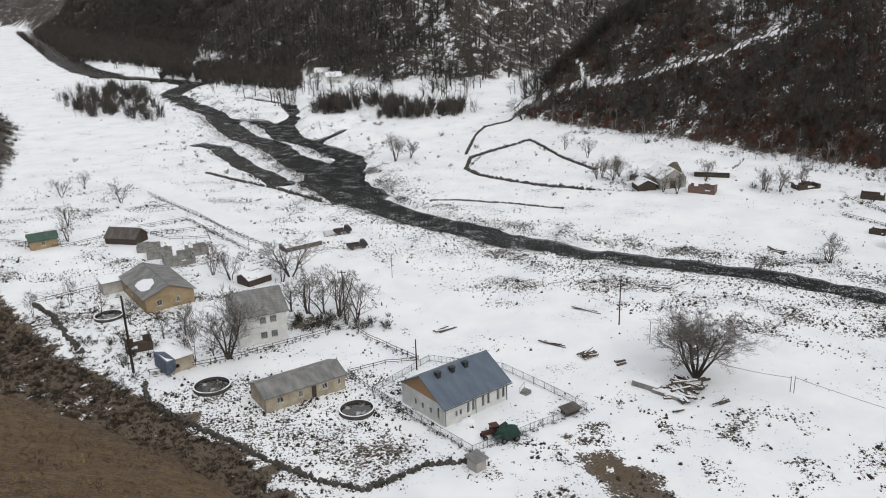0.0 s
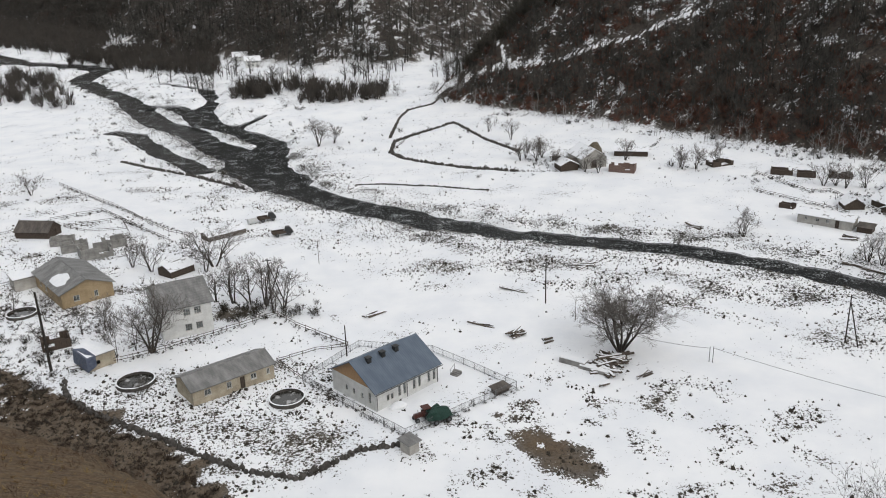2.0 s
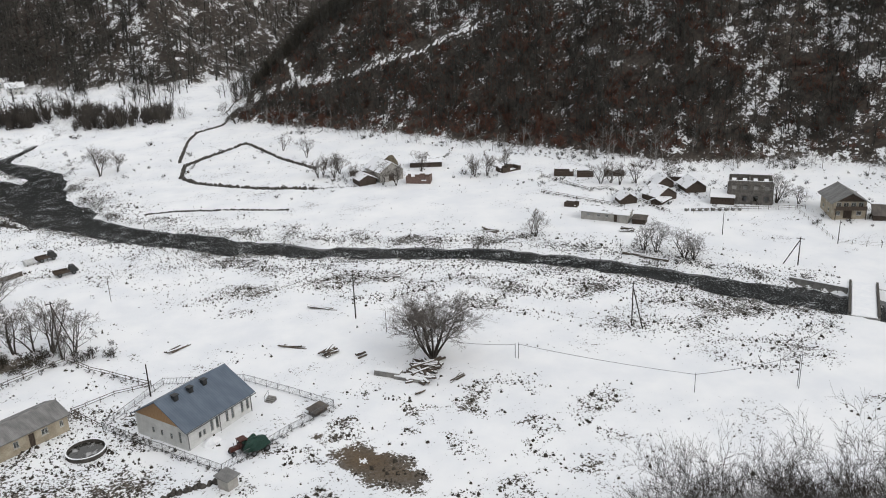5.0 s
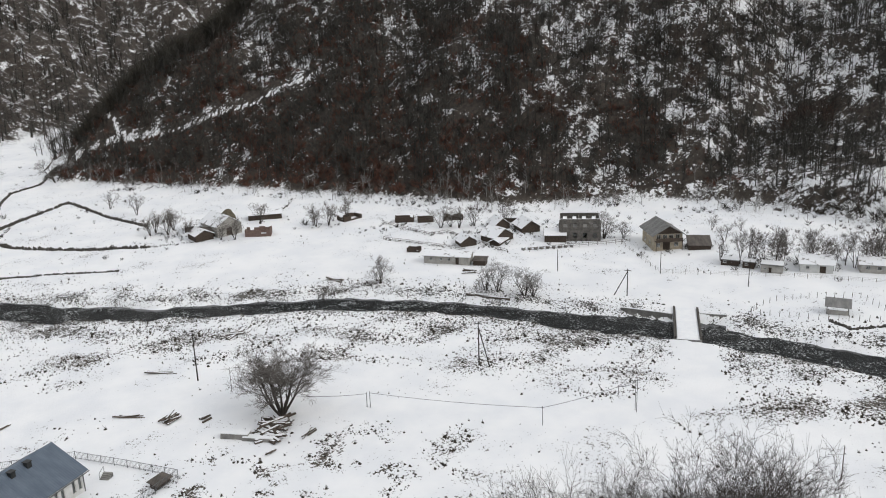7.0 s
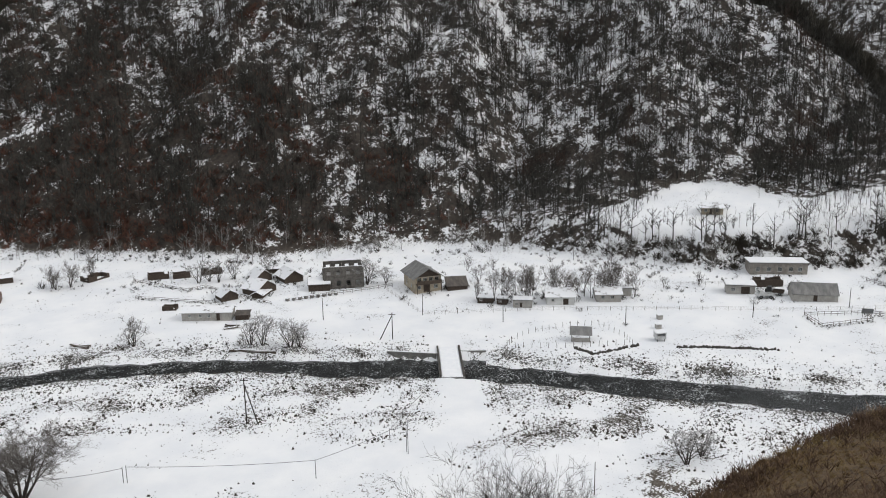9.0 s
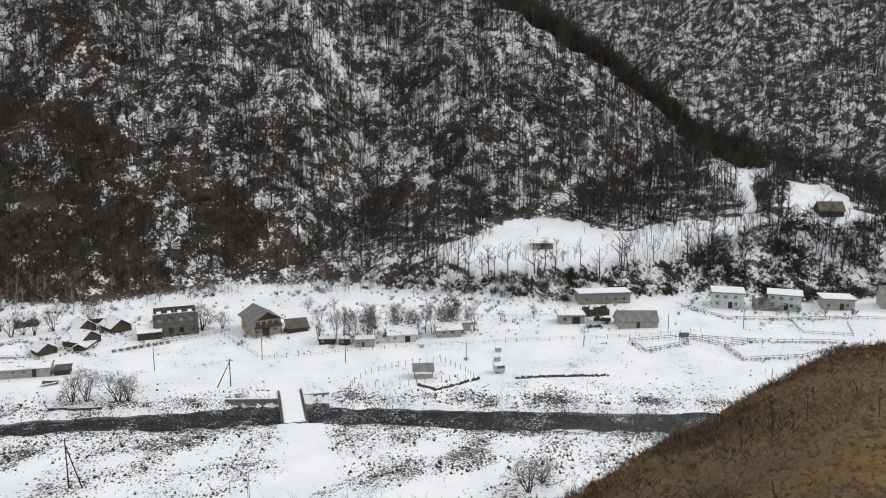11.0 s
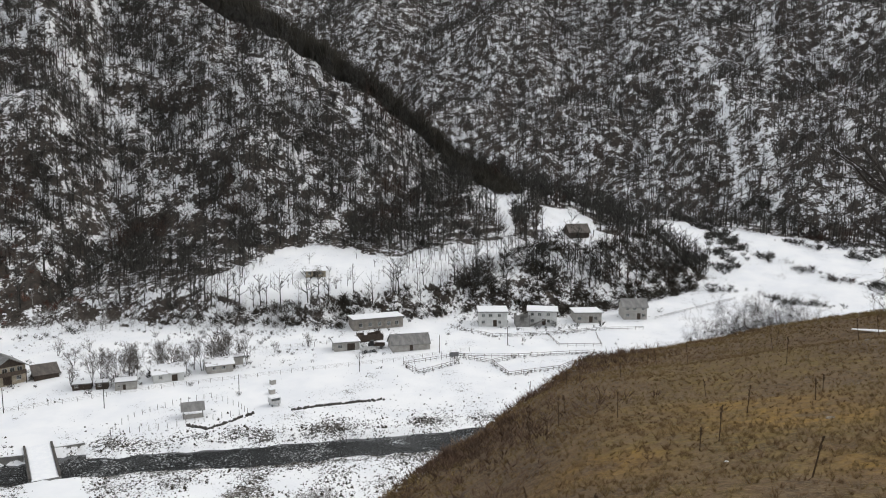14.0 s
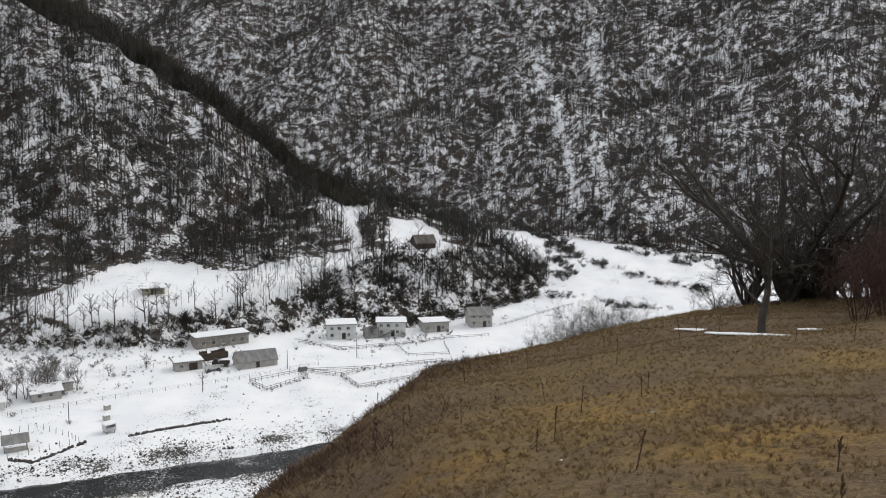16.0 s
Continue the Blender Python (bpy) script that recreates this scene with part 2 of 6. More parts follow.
def along(line, x, y):
    """Signed distance (left of the line is plus) and the way along a line of points."""
    best, side, way, run = np.full(np.shape(x), 1e9), np.zeros(np.shape(x)), np.zeros(np.shape(x)), 0.0
    for (ax, ay), (bx, by) in zip(line, line[1:]):
        dx, dy = bx - ax, by - ay
        size = math.hypot(dx, dy)
        k = np.clip(((x - ax) * dx + (y - ay) * dy) / size**2, 0, 1)
        d = np.hypot(x - ax - k * dx, y - ay - k * dy)
        near = d < best
        best = np.where(near, d, best)
        side = np.where(near, np.sign(dx * (y - ay) - dy * (x - ax)), side)
        way = np.where(near, run + k * size, way)
        run += size
    return best * side, way


def waves(x, y, size, seed):
    """Smooth random undulation of about -1 to 1."""
    r, out = np.random.RandomState(seed), 0.0
    for k in range(6):
        a, p, f = r.uniform(0, 6.28), r.uniform(0, 6.28), r.uniform(0.6, 1.7) * 6.28 / size
        out = out + np.sin(f * (x * math.cos(a) + y * math.sin(a)) + p)
    return out / 3.0


def plane(x, y, px, py, pz, heading, slope):
    """Height of a plane through a point that falls towards a heading (degrees from +x)."""
    c, s = math.cos(radians(heading)), math.sin(radians(heading))
    return pz - slope * ((x - px) * c + (y - py) * s)


def soft_max(a, b, k):
    h = np.clip(0.5 + 0.5 * (a - b) / k, 0, 1)
    return b + (a - b) * h + k * h * (1 - h)


def river_width(way):
    return np.interp(way, [0, 700, 1000, 1115, 1150, 1190, 1168, 1203, 1303, 1423, 1603], [9, 8, 6.6, 7.0, 11.0, 10.0, 7.5, 6, 4.6, 5.2, 7])


def braid_gap(x, y):
    """How far a place lies outside the nearest side channel."""
    out = np.full(np.shape(x), 1e9)
    for line, w in zip(BRAIDS, BRAID_HALF):
        out = np.minimum(out, np.abs(along(line, x, y)[0]) - w)
    return out


def floor(x, y):
    """The valley floor without its channels."""
    d, way = along(RIVER, x, y)
    return 0.03 * np.maximum(0, y - 330) + 0.035 * np.clip(d - 14, 0, 130)


def valley(x, y):
    d, way = along(RIVER, x, y)
    z = floor(x, y) + 0.06 * waves(x, y, 9, 3) + 0.25 * waves(x, y, 60, 4)
    w = river_width(way)
    gap = np.minimum(np.abs(d) - w, braid_gap(x, y)) + 0.8 * waves(x, y, 17, 6) + 0.4 * waves(x, y, 6, 7)
    c, q = math.cos(radians(43)), math.sin(radians(43))
    bx, by = (x - 116) * c + (y - 97.6) * q, (y - 97.6) * c - (x - 116) * q
    gap = np.minimum(gap, np.maximum(np.maximum((bx - 14.0 - 0.22 * (by - 3) * (by > 0)) * 4, 5 - bx), np.maximum(-by - 8, by - 13)))
    ramp_up = 0.45 * (1 - step(2.8, 7, np.abs(along(ROAD, x, y)[0]))) * (1 - step(10, 26, np.hypot(x - 123, y - 104.5)))
    far = step(480, 700, y)
    return z + ramp_up - (2.3 + 2.5 * far) * (1 - step(-3.0, 2.8 + 6 * far, gap))


ROAD = [(-717, 1409), (-424, 816), (-326, 621), (-252, 497), (-196, 405), (-147, 338), (-104, 279), (-62, 222), (-28, 180), (2, 149), (36, 122), (60, 104), (84, 84), (100, 80), (113, 93), (131, 112), (139, 120), (150, 121), (176, 96), (198, 62), (222, 22), (262, -20), (330, -75)]
UPFOOT = [(-900, 1500), (-640, 1250), (-260, 790), (-105, 575), (-28, 495), (25, 480), (95, 525), (160, 590), (700, 680)]
TRACK = [(18, 350), (32, 368), (43, 368), (58, 361), (74, 349), (91, 335), (111, 325), (134, 314)]
SCRUBLINE = [(-104, 172), (-84, 148), (-66, 126), (-50, 108), (-36, 95), (-20, 83)]
LANE = [(139, 120), (128, 138), (112, 156), (92, 178), (76, 215), (60, 226)]

AZ = [-180, -120, -75, -50, -32, -22, -14, 0, 25, 50, 63, 71, 80, 87, 95, 106, 118, 135, 160, 180]
EDGE = [40, 40, 30, 24, 17, 12, 8, 5, 4, 6, 9, 12.5, 18, 24, 28, 32, 36, 40, 40, 40]
DOWN = [-0.45, -0.5, -0.1, 0.205, 0.313, 0.395, 0.462, 0.53, 0.6, 0.505, 0.420, 0.346, 0.286, 0.209, 0.183, 0.135, 0.104, -0.05, -0.3, -0.45]


def lookout(x, y):
    """The grassy spur that the viewer stands on."""
    r, a = np.hypot(x, y), np.degrees(np.arctan2(x, y))
    edge, down = np.interp(a, AZ, EDGE), np.interp(a, AZ, DOWN)
    over = np.maximum(0, r - edge)
    fall = np.where(np.abs(a) > 140, -0.4, np.where(a < -60, 0.35, 1.0))
    z = EYE - 1.62 - down * np.minimum(r, edge) - over * np.maximum(down, fall) + 0.1 * np.minimum(over, 6) * (over < 6)
    return z + 0.05 * waves(x, y, 3.5, 8) + 0.10 * waves(x, y, 11, 9) * step(3, 10, r)


def bench(way):
    """Height of the bank and depth of the terrace along the mountain's foot."""
    return np.interp(way, [330, 352, 390, 415, 440, 475, 535, 580], [0, 8, 8, 7, 9, 15, 19, 16]), np.interp(way, [330, 352, 430, 460, 500, 560], [0, 40, 48, 60, 105, 120])


CREST = [(520, 560), (430, 300), (398, 190), (387, 150), (388, 118), (390, 95), (376, 70), (352, 50)]


def mountains(x, y):
    u, way = along(FOOT, x, y)
    rough = 5 * waves(x, y, 90, 21) + 2.2 * waves(x, y, 34, 22) + 0.8 * waves(x, y, 12, 23)
    base = 5 + 0.03 * np.maximum(0, y - 330)
    bank, deep = bench(way)
    wide = bank / 0.95
    shelf = base + bank + 0.22 * np.maximum(0, u - wide)
    front = base + 0.95 * np.minimum(u, wide) + 0.22 * np.clip(u - wide, 0, deep) + 0.76 * np.maximum(u - wide - deep, 0) + rough * step(5, 60, u - wide - deep)
    front = np.where(u < 0, base + 0.9 * u, front)
    left = 29 + 0.75 * (x - 56) - 0.5 * (y - 361) + rough * 0.7
    right = np.maximum(front - 1.3 * np.maximum(0, along(CREST, x, y)[0]), shelf)
    m1 = np.minimum(np.minimum(front, base + 0.95 * along(NOSE, x, y)[0]), np.minimum(left, right))
    d2, _ = along(UPFOOT, x, y)
    m0 = 12 + 0.62 * d2 + rough * step(0, 60, d2) * 1.5
    d3, _ = along([(620, 900), (540, 420), (495, 130), (470, 15), (440, -40), (404, -76), (385, -110), (330, -200), (300, -400)], x, y)
    m2 = 16 + 0.68 * d3 + rough * step(0, 60, d3) * 1.3 + 15 * waves(x, y, 190, 24) * step(20, 130, d3)
    d4, _ = along([(-60, -60), (-78, 60), (-108, 150), (-142, 250), (-205, 400), (-285, 520), (-480, 850), (-900, 1400)], x, y)
    m4 = 0.6 * d4 + rough * step(0, 60, d4)
    return m1, m0, m2, m4


def within(poly, x, y):
    """Whether places lie inside a polygon of the plan."""
    out = np.zeros(np.shape(x), bool)
    for (ax, ay), (bx, by) in zip(poly, poly[1:] + poly[:1]):
        if ay != by:
            out ^= ((ay > y) != (by > y)) & (x < (bx - ax) * (y - ay) / (by - ay) + ax)
    return out


TERRACE = [(221, 128), (236, 130), (245, 122), (261, 121), (276, 103), (266, 80), (281, 59), (291, 40), (303, 10), (320, -8), (298, 8), (288, 30), (262, 53), (241, 78), (229, 95), (222, 118)]
CLEARINGS = [TERRACE, [(340, 72), (363, 53), (366, 44), (340, 40), (328, 44), (294, 38), (293, 44), (327, 50), (328, 59)], [(334, 34), (342, 20), (323, 10), (304, 5), (299, 26), (317, 33)]]


BANK = [(209, 151), (222, 118), (229, 95), (241, 78), (262, 53), (288, 30), (298, 8), (320, -8), (350, -20), (343, -36), (298, -28), (271, -1), (258, 16), (256, 44), (243, 60), (234, 80), (226, 82), (215, 121)]


FLANK = [(-99, 167), (-79, 141), (-62, 125), (-49, 116), (-37, 105), (-27, 95), (-20, 87), (-14, 76), (-40, 60), (-75, 90), (-115, 140)]


def cleared(x, y):
    """Whether places lie in the snowy clearings of the front mountain, with ragged borders."""
    jx, jy = x + 2.5 * waves(x, y, 14, 64), y + 2.5 * waves(x, y, 14, 65)
    return np.any([within(p, jx, jy) for p in CLEARINGS], axis=0)


def track_gap(x, y):
    """Distance to the snowy cart track that climbs the mountain's flank."""
    return np.minimum(np.abs(along(TRACK, x, y)[0]), np.abs(along([(74, 349), (66, 357), (64, 372)], x, y)[0]))


def height(x, y):
    x, y = np.asarray(x, float), np.asarray(y, float)
    z = valley(x, y)
    m1, m0, m2, m4 = mountains(x, y)
    side = 14 * step(240, 430, x) * step(140, -20, y)
    z = z + side
    for m in (m1, m0, m2, m4):
        z = soft_max(z, m, 2.5)
    return soft_max(z, lookout(x, y), 1.5)


def spaced(fine, mid, lo, hi, f, m):
    """Grid lines: spacing f within fine, m within mid, growing to lo and hi."""
    out = [np.arange(mid[0], fine[0], m), np.arange(fine[0], fine[1], f), np.arange(fine[1], mid[1], m)]
    for end, sign, start in ((hi, 1, mid[1]), (lo, -1, mid[0] - m)):
        v, s, col = start, m, []
        while (end - v) * sign > 0:
            col.append(v)
            s = min(s * 1.06, 16)
            v += s * sign
        out.append(np.array(col))
    return np.unique(np.concatenate(out))


def sheet(name, xs, ys, zf):
    gx, gy = np.meshgrid(xs, ys)
    z = zf(gx, gy)
    nx, ny = len(xs), len(ys)
    v = np.stack([gx.ravel(), gy.ravel(), z.ravel()], 1)
    i = (np.arange(ny - 1)[:, None] * nx + np.arange(nx - 1)).ravel()
    q = np.stack([i, i + 1, i + nx + 1, i + nx], 1)
    return mesh_of(name, v, q), gx.ravel(), gy.ravel(), z.ravel()


def mesh_of(name, v, q, smooth=True):
    """A mesh from an array of places and an array of equal polygons."""
    me = bpy.data.meshes.new(name)
    k = q.shape[1]
    me.vertices.add(len(v))
    me.vertices.foreach_set("co", v.astype(np.float32).ravel())
    me.loops.add(q.size)
    me.loops.foreach_set("vertex_index", q.astype(np.int32).ravel())
    me.polygons.add(len(q))
    me.polygons.foreach_set("loop_start", np.arange(0, q.size, k, dtype=np.int32))
    me.polygons.foreach_set("use_smooth", np.full(len(q), smooth))
    me.update(calc_edges=True)
    return me


def mark(me, name, values):
    a = me.attributes.new(name, "FLOAT", "POINT")
    a.data.foreach_set("value", values.astype(np.float32))


TINGED = [(11.0, -2.0, 1.7, 0.45), (7.4, -2.6, 0.9, 0.45), (9.0, 0.2, 0.8, 0.35), (13.5, -6.5, 1.0, 0.4)]
GULLIES = [[(640, -96), (549, -92), (486, -79), (424, -75)], [(640, -54), (546, -58), (512, -65), (440, -63)]]


def tuftiness(x, y):
    """Where stones, clods and dead grass stand through the snow, 0 to 1."""
    d, way = along(RIVER, x, y)
    w = river_width(way)
    near, far = -d - w, d - w
    bar = 1.25 * step(2, 8, near) * (1 - step(22, 34, near + 6 * waves(x, y, 30, 72))) * step(-25, 20, x) * (0.55 + 0.6 * waves(x, y, 17, 73))
    beach = step(0, 2, far) * (1 - step(4, 15, far + 4 * waves(x, y, 26, 74))) * (0.6 + 0.5 * waves(x, y, 13, 75))
    strand = step(0, 1, near) * (1 - step(3, 8, near)) * 0.7
    yard = (1 - step(0.85, 1.1, np.hypot((x + 24) / 31, (y - 104) / 19))) * (1 - step(-9, -3, x)) * (0.95 + 0.35 * waves(x, y, 8, 76))
    waste = (1 - step(0.6, 1.3, np.hypot((x - 32) / 34, (y - 92) / 20))) * step(0.0, 0.7, waves(x, y, 13, 77) + 0.5 * waves(x, y, 5, 78))
    heap = 0.8 * (1 - step(4, 11, np.hypot(x - 113, (y - 82) * 1.2)))
    plots = 0.75 * (1 - step(0.7, 1.3, np.hypot((x + 85) / 75, (y - 190) / 80))) * step(-0.3, 0.8, waves(x, y, 18, 79))
    return np.clip(np.max([bar, beach, strand, yard, waste, heap, plots], axis=0), 0, 1) * step(-1, 4, lane_gap(x, y))


def lane_gap(x, y):
    return np.minimum(np.abs(along(ROAD, x, y)[0]) - 3.2, np.abs(along(LANE, x, y)[0]) - 3)


def gully_gap(x, y):
    """Distance to the snow-filled gullies of the next mountain."""
    return np.min([np.abs(along(g, x, y)[0] + 2 * waves(x, y, 30, 35)) for g in GULLIES], axis=0)


def terrain():
    xs = spaced((-16, 44), (-120, 330), -1500, 1600, 0.6, 1.4)
    ys = spaced((-26, 22), (-60, 340), -900, 2400, 0.6, 1.4)
    me, x, y, z = sheet("ground", xs, ys, height)
    m1, m0, m2, m4 = mountains(x, y)
    low = valley(x, y)
    hill = step(-1.0, 1.5, lookout(x, y) - np.maximum(low, np.maximum(m4, m2)))
    d, way = along(RIVER, x, y)
    u, fw = along(FOOT, x, y)
    peak = np.maximum(np.maximum(m1, m0), np.maximum(m2, m4))
    wooded = step(0, 3, peak - low) * (1 - hill)
    wooded = np.maximum(wooded * (1 - cleared(x, y)), within(BANK, x, y) * (1 - hill))
    gap = np.minimum(np.abs(d) - river_width(way), braid_gap(x, y))
    gravel = (1 - step(2, 20 + 8 * waves(x, y, 40, 71), gap)) * (1 - hill)
    lane = np.minimum(np.abs(along(ROAD, x, y)[0]) - 3.0, np.abs(along(LANE, x, y)[0]) - 2.6)
    clean = 1 - step(0, 4, lane)
    tufts = 0.035 * waves(x, y, 26, 5) + 0.025 * waves(x, y, 9, 15)
    snow = 0.620 + 0.7 * tufts - 0.092 * tuftiness(x, y) - 0.055 * (1 - step(0, 9, gap)) * (1 - hill) - 0.03 * (1 - step(0.5, 1.3, np.hypot((x + 70) / 28, (y - 143) / 26) + 0.2 * waves(x, y, 14, 19)))
    mud = 1 - step(0.2, 1.5, np.hypot((x - 19.5 - 0.45 * (95 - y)) / 3.6, (y - 90) / 8.0) + 0.22 * waves(x, y, 5, 16))
    mud = np.maximum(mud, 0.55 * (1 - step(0.1, 1.4, np.hypot((x + 27) / 7, (y - 144) / 4))))
    brush = np.abs(along(SCRUBLINE, x, y)[0] + 6) + 2.5 * waves(x, y, 9, 17)
    mud = np.maximum(mud, 0.75 * (1 - step(2, 8, brush)))
    mud = np.maximum(mud, 0.5 * (1 - step(2, 9, np.hypot(x - 104, (y - 46) * 1.6) + 2 * waves(x, y, 7, 18))))
    mud = np.maximum(mud, 0.85 * within(FLANK, x + 2 * waves(x, y, 8, 39), y + 2 * waves(x, y, 8, 40)))
    snow = np.maximum(snow, 0.72 * clean) - 0.36 * mud * (0.75 + 0.45 * waves(x, y, 3, 36))
    front = m1 >= peak - 0.1
    russet = step(-0.6, 0.6, 0.9 - u / 85 - np.maximum(fw - 270, 0) / 45 + 0.6 * waves(x, y, 55, 62) + 0.3 * waves(x, y, 16, 63)) * front
    upstream = (m0 >= peak - 0.1) * (-0.032 * step(-20, 40, x) - 0.060 * (1 - step(-60, 10, x)))
    snow = snow * (1 - wooded) + wooded * (0.470 + 0.020 * waves(x, y, 48, 14) - 0.012 * (m2 >= peak - 0.1) + 0.03 * within(BANK, x, y) + 0.016 * step(55, 120, u) * front + 0.013 * (m2 >= peak - 0.1) - 0.052 * russet + upstream - 0.11 * (m4 >= peak - 0.1))
    snow = np.maximum(snow, 0.60 * (1 - step(0.3, 1.7, track_gap(x, y))))
    snow = np.maximum(snow, (0.505 + 0.02 * waves(x, y, 40, 37)) * (1 - step(4, 5, gully_gap(x, y))) * (m2 >= peak - 0.1))
    brow = step(4, 20, z)
    snow = snow * (1 - hill) + hill * (0.50 * (1 - brow) - 0.1)
    mark(me, "snow", snow)
    mark(me, "grass", np.maximum(np.maximum(hill, 0.8 * mud), 0.3 * (1 - gravel)))
    mark(me, "litter", wooded)
    patch = np.max([k * (1 - step(0.4, 1.5, np.hypot((x - a) / c, (y - b) / c) + 0.4 * waves(x, y, 2.5, 33))) for a, b, c, k in TINGED], axis=0)
    mark(me, "ochre", hill * brow * patch)
    mark(me, "moss", hill * brow * (0.02 + 0.30 * step(74, 94, np.degrees(np.arctan2(x, y))) * (1 - step(18, 28, np.hypot(x, y)))))
    me.materials.append(GROUND)
    tagged(new("ground", me), "snow-covered valley floor, wooded slopes and brown grassy spur", "ground", kind="structure")


def river(line, w, sunk=0.0):
    """A channel: a ribbon of dark water in its bed."""
    pts = np.array(line, float)
    seg = np.hypot(*np.diff(pts, axis=0).T)
    s = np.concatenate([[0], np.cumsum(seg)])
    k = np.arange(0, s[-1], 3.0)
    cx, cy = np.interp(k, s, pts[:, 0]), np.interp(k, s, pts[:, 1])
    for _ in range(3):
        cx[1:-1], cy[1:-1] = (cx[:-2] + 2 * cx[1:-1] + cx[2:]) / 4, (cy[:-2] + 2 * cy[1:-1] + cy[2:]) / 4
    tx, ty = np.gradient(cx), np.gradient(cy)
    n = np.hypot(tx, ty)
    w = (river_width(k) if w is None else np.full(len(k), w)) + 2.6
    j = np.linspace(-1, 1, 7)
    gx, gy = cx[:, None] - ty[:, None] / n[:, None] * w[:, None] * j, cy[:, None] + tx[:, None] / n[:, None] * w[:, None] * j
    gz = np.repeat((0.03 * np.maximum(0, cy - 330) - 1.25 - sunk)[:, None], 7, 1)
    i = (np.arange(len(k) - 1)[:, None] * 7 + np.arange(6)).ravel()
    me = mesh_of("river", np.stack([gx.ravel(), gy.ravel(), gz.ravel()], 1), np.stack([i, i + 1, i + 8, i + 7], 1))
    me.materials.append(WATER)
    tagged(new("water", me), "dark shallow stream flowing over stones", "river", kind="structure")


terrain()
river(RIVER, None)
for channel, half, sunk in zip(BRAIDS, BRAID_HALF, (0.05, 0.09, 0.13, 0.17)):
    river(channel, half, sunk)

# ---- woods ----
def spike(v, f, a, b, wide, sides=3):
    """A tapering stick from a to b."""
    a, b = np.array(a, float), np.array(b, float)
    d = b - a
    d /= np.linalg.norm(d) + 1e-9
    s = np.cross(d, (0.3, 0.9, 0.2))
    s /= np.linalg.norm(s) + 1e-9
    t, n = np.cross(d, s), len(v)
    if sides == 2:
        v += [a + s * wide, a - s * wide, b]
        f.append((n, n + 1, n + 2))
        return
    for k in range(sides):
        g = 6.2832 * k / sides
        v.append(a + wide * (s * math.cos(g) + t * math.sin(g)))
    v.append(b)
    f += [(n + k, n + (k + 1) % sides, n + sides) for k in range(sides)]


def small_tree(r, limbs=9, twigs=5, tall=1.0):
    """A far bare tree, 1 m tall: trunk, limbs and twigs as slim spikes."""
    v, f = [], []
    lean = np.array([r.uniform(-0.06, 0.06), r.uniform(-0.06, 0.06), 1.0])
    spike(v, f, (0, 0, -0.06), lean, 0.024)
    for k in range(limbs):
        h = r.uniform(0.22, 0.9)
        a = r.uniform(0, 6.28)
        out = (1.05 - h) * r.uniform(0.28, 0.5) + 0.05
        p = lean * h
        q = p + np.array([math.cos(a) * out, math.sin(a) * out, out * r.uniform(0.5, 1.3)])
        spike(v, f, p, q, 0.011, 2 if k % 2 else 3)
        for j in range(twigs):
            c = r.uniform(0.25, 1.0)
            o = p + (q - p) * c
            e = o + np.array([r.uniform(-1, 1), r.uniform(-1, 1), r.uniform(-0.1, 1.1)]) * out * 0.5
            spike(v, f, o, e, 0.0068, 2)
    return np.array(v), np.array(f)


def small_bush(r, count=34):
    """A far thicket, 1 m tall: a tuft of short sprays."""
    v, f = [], []
    for k in range(count):
        a, o = r.uniform(0, 6.28), r.uniform(0, 0.5)
        p = np.array([math.cos(a) * o * 0.5, math.sin(a) * o * 0.5, r.uniform(-0.05, 0.45)])
        q = p + np.array([math.cos(a) * r.uniform(0.1, 0.55), math.sin(a) * r.uniform(0.1, 0.55), r.uniform(0.15, 0.6)])
        spike(v, f, p, q, r.uniform(0.012, 0.035), 2)
    return np.array(v), np.array(f)


def scatter(name, shapes, x, y, size, material, label, category, seed, wide=None):
    """Many far plants in one mesh of kind stuff."""
    r = np.random.RandomState(seed)
    z, a, which = height(x, y), r.uniform(0, 6.283, len(x)), r.randint(len(shapes), size=len(x))
    w = 1.0 if wide is None else wide
    vs, fs, n = [], [], 0
    for k, (v, f) in enumerate(shapes):
        i = np.flatnonzero(which == k)
        c, s = (np.cos(a[i]) * size[i] * w)[:, None], (np.sin(a[i]) * size[i] * w)[:, None]
        p = np.stack([v[:, 0] * c - v[:, 1] * s + x[i][:, None], v[:, 0] * s + v[:, 1] * c + y[i][:, None], v[:, 2] * size[i][:, None] + z[i][:, None]], 2)
        vs.append(p.reshape(-1, 3))
        fs.append((f[None] + (n + len(v) * np.arange(len(i)))[:, None, None]).reshape(-1, f.shape[1]))
        n += len(v) * len(i)
    me = mesh_of(name, np.concatenate(vs), np.concatenate(fs), False)
    me.materials.append(material)
    return tagged(new(name, me), label, category, kind="stuff")


RT = np.random.RandomState(7)
TREES = [small_tree(RT, 8, 4) for _ in range(10)]
THIN = [small_tree(RT, 6, 3) for _ in range(8)]
BUSHES = [small_bush(RT) for _ in range(8)]
DENSE = [small_bush(RT, 70) for _ in range(8)]


def sown(n, box, seed, keep):
    r = np.random.RandomState(seed)
    x, y = r.uniform(box[0], box[1], n), r.uniform(box[2], box[3], n)
    k = keep(x, y, r)
    return x[k], y[k], r


def on_front(x, y, lo, hi):
    m1, m0, m2, m4 = mountains(x, y)
    u, way = along(FOOT, x, y)
    top = (m1 >= np.maximum(np.maximum(m0, m2), m4)) & (m1 > valley(x, y))
    shelf = cleared(x, y)
    track = track_gap(x, y) < 3.0
    return top & (u > lo) & (u < hi) & ~shelf & ~track


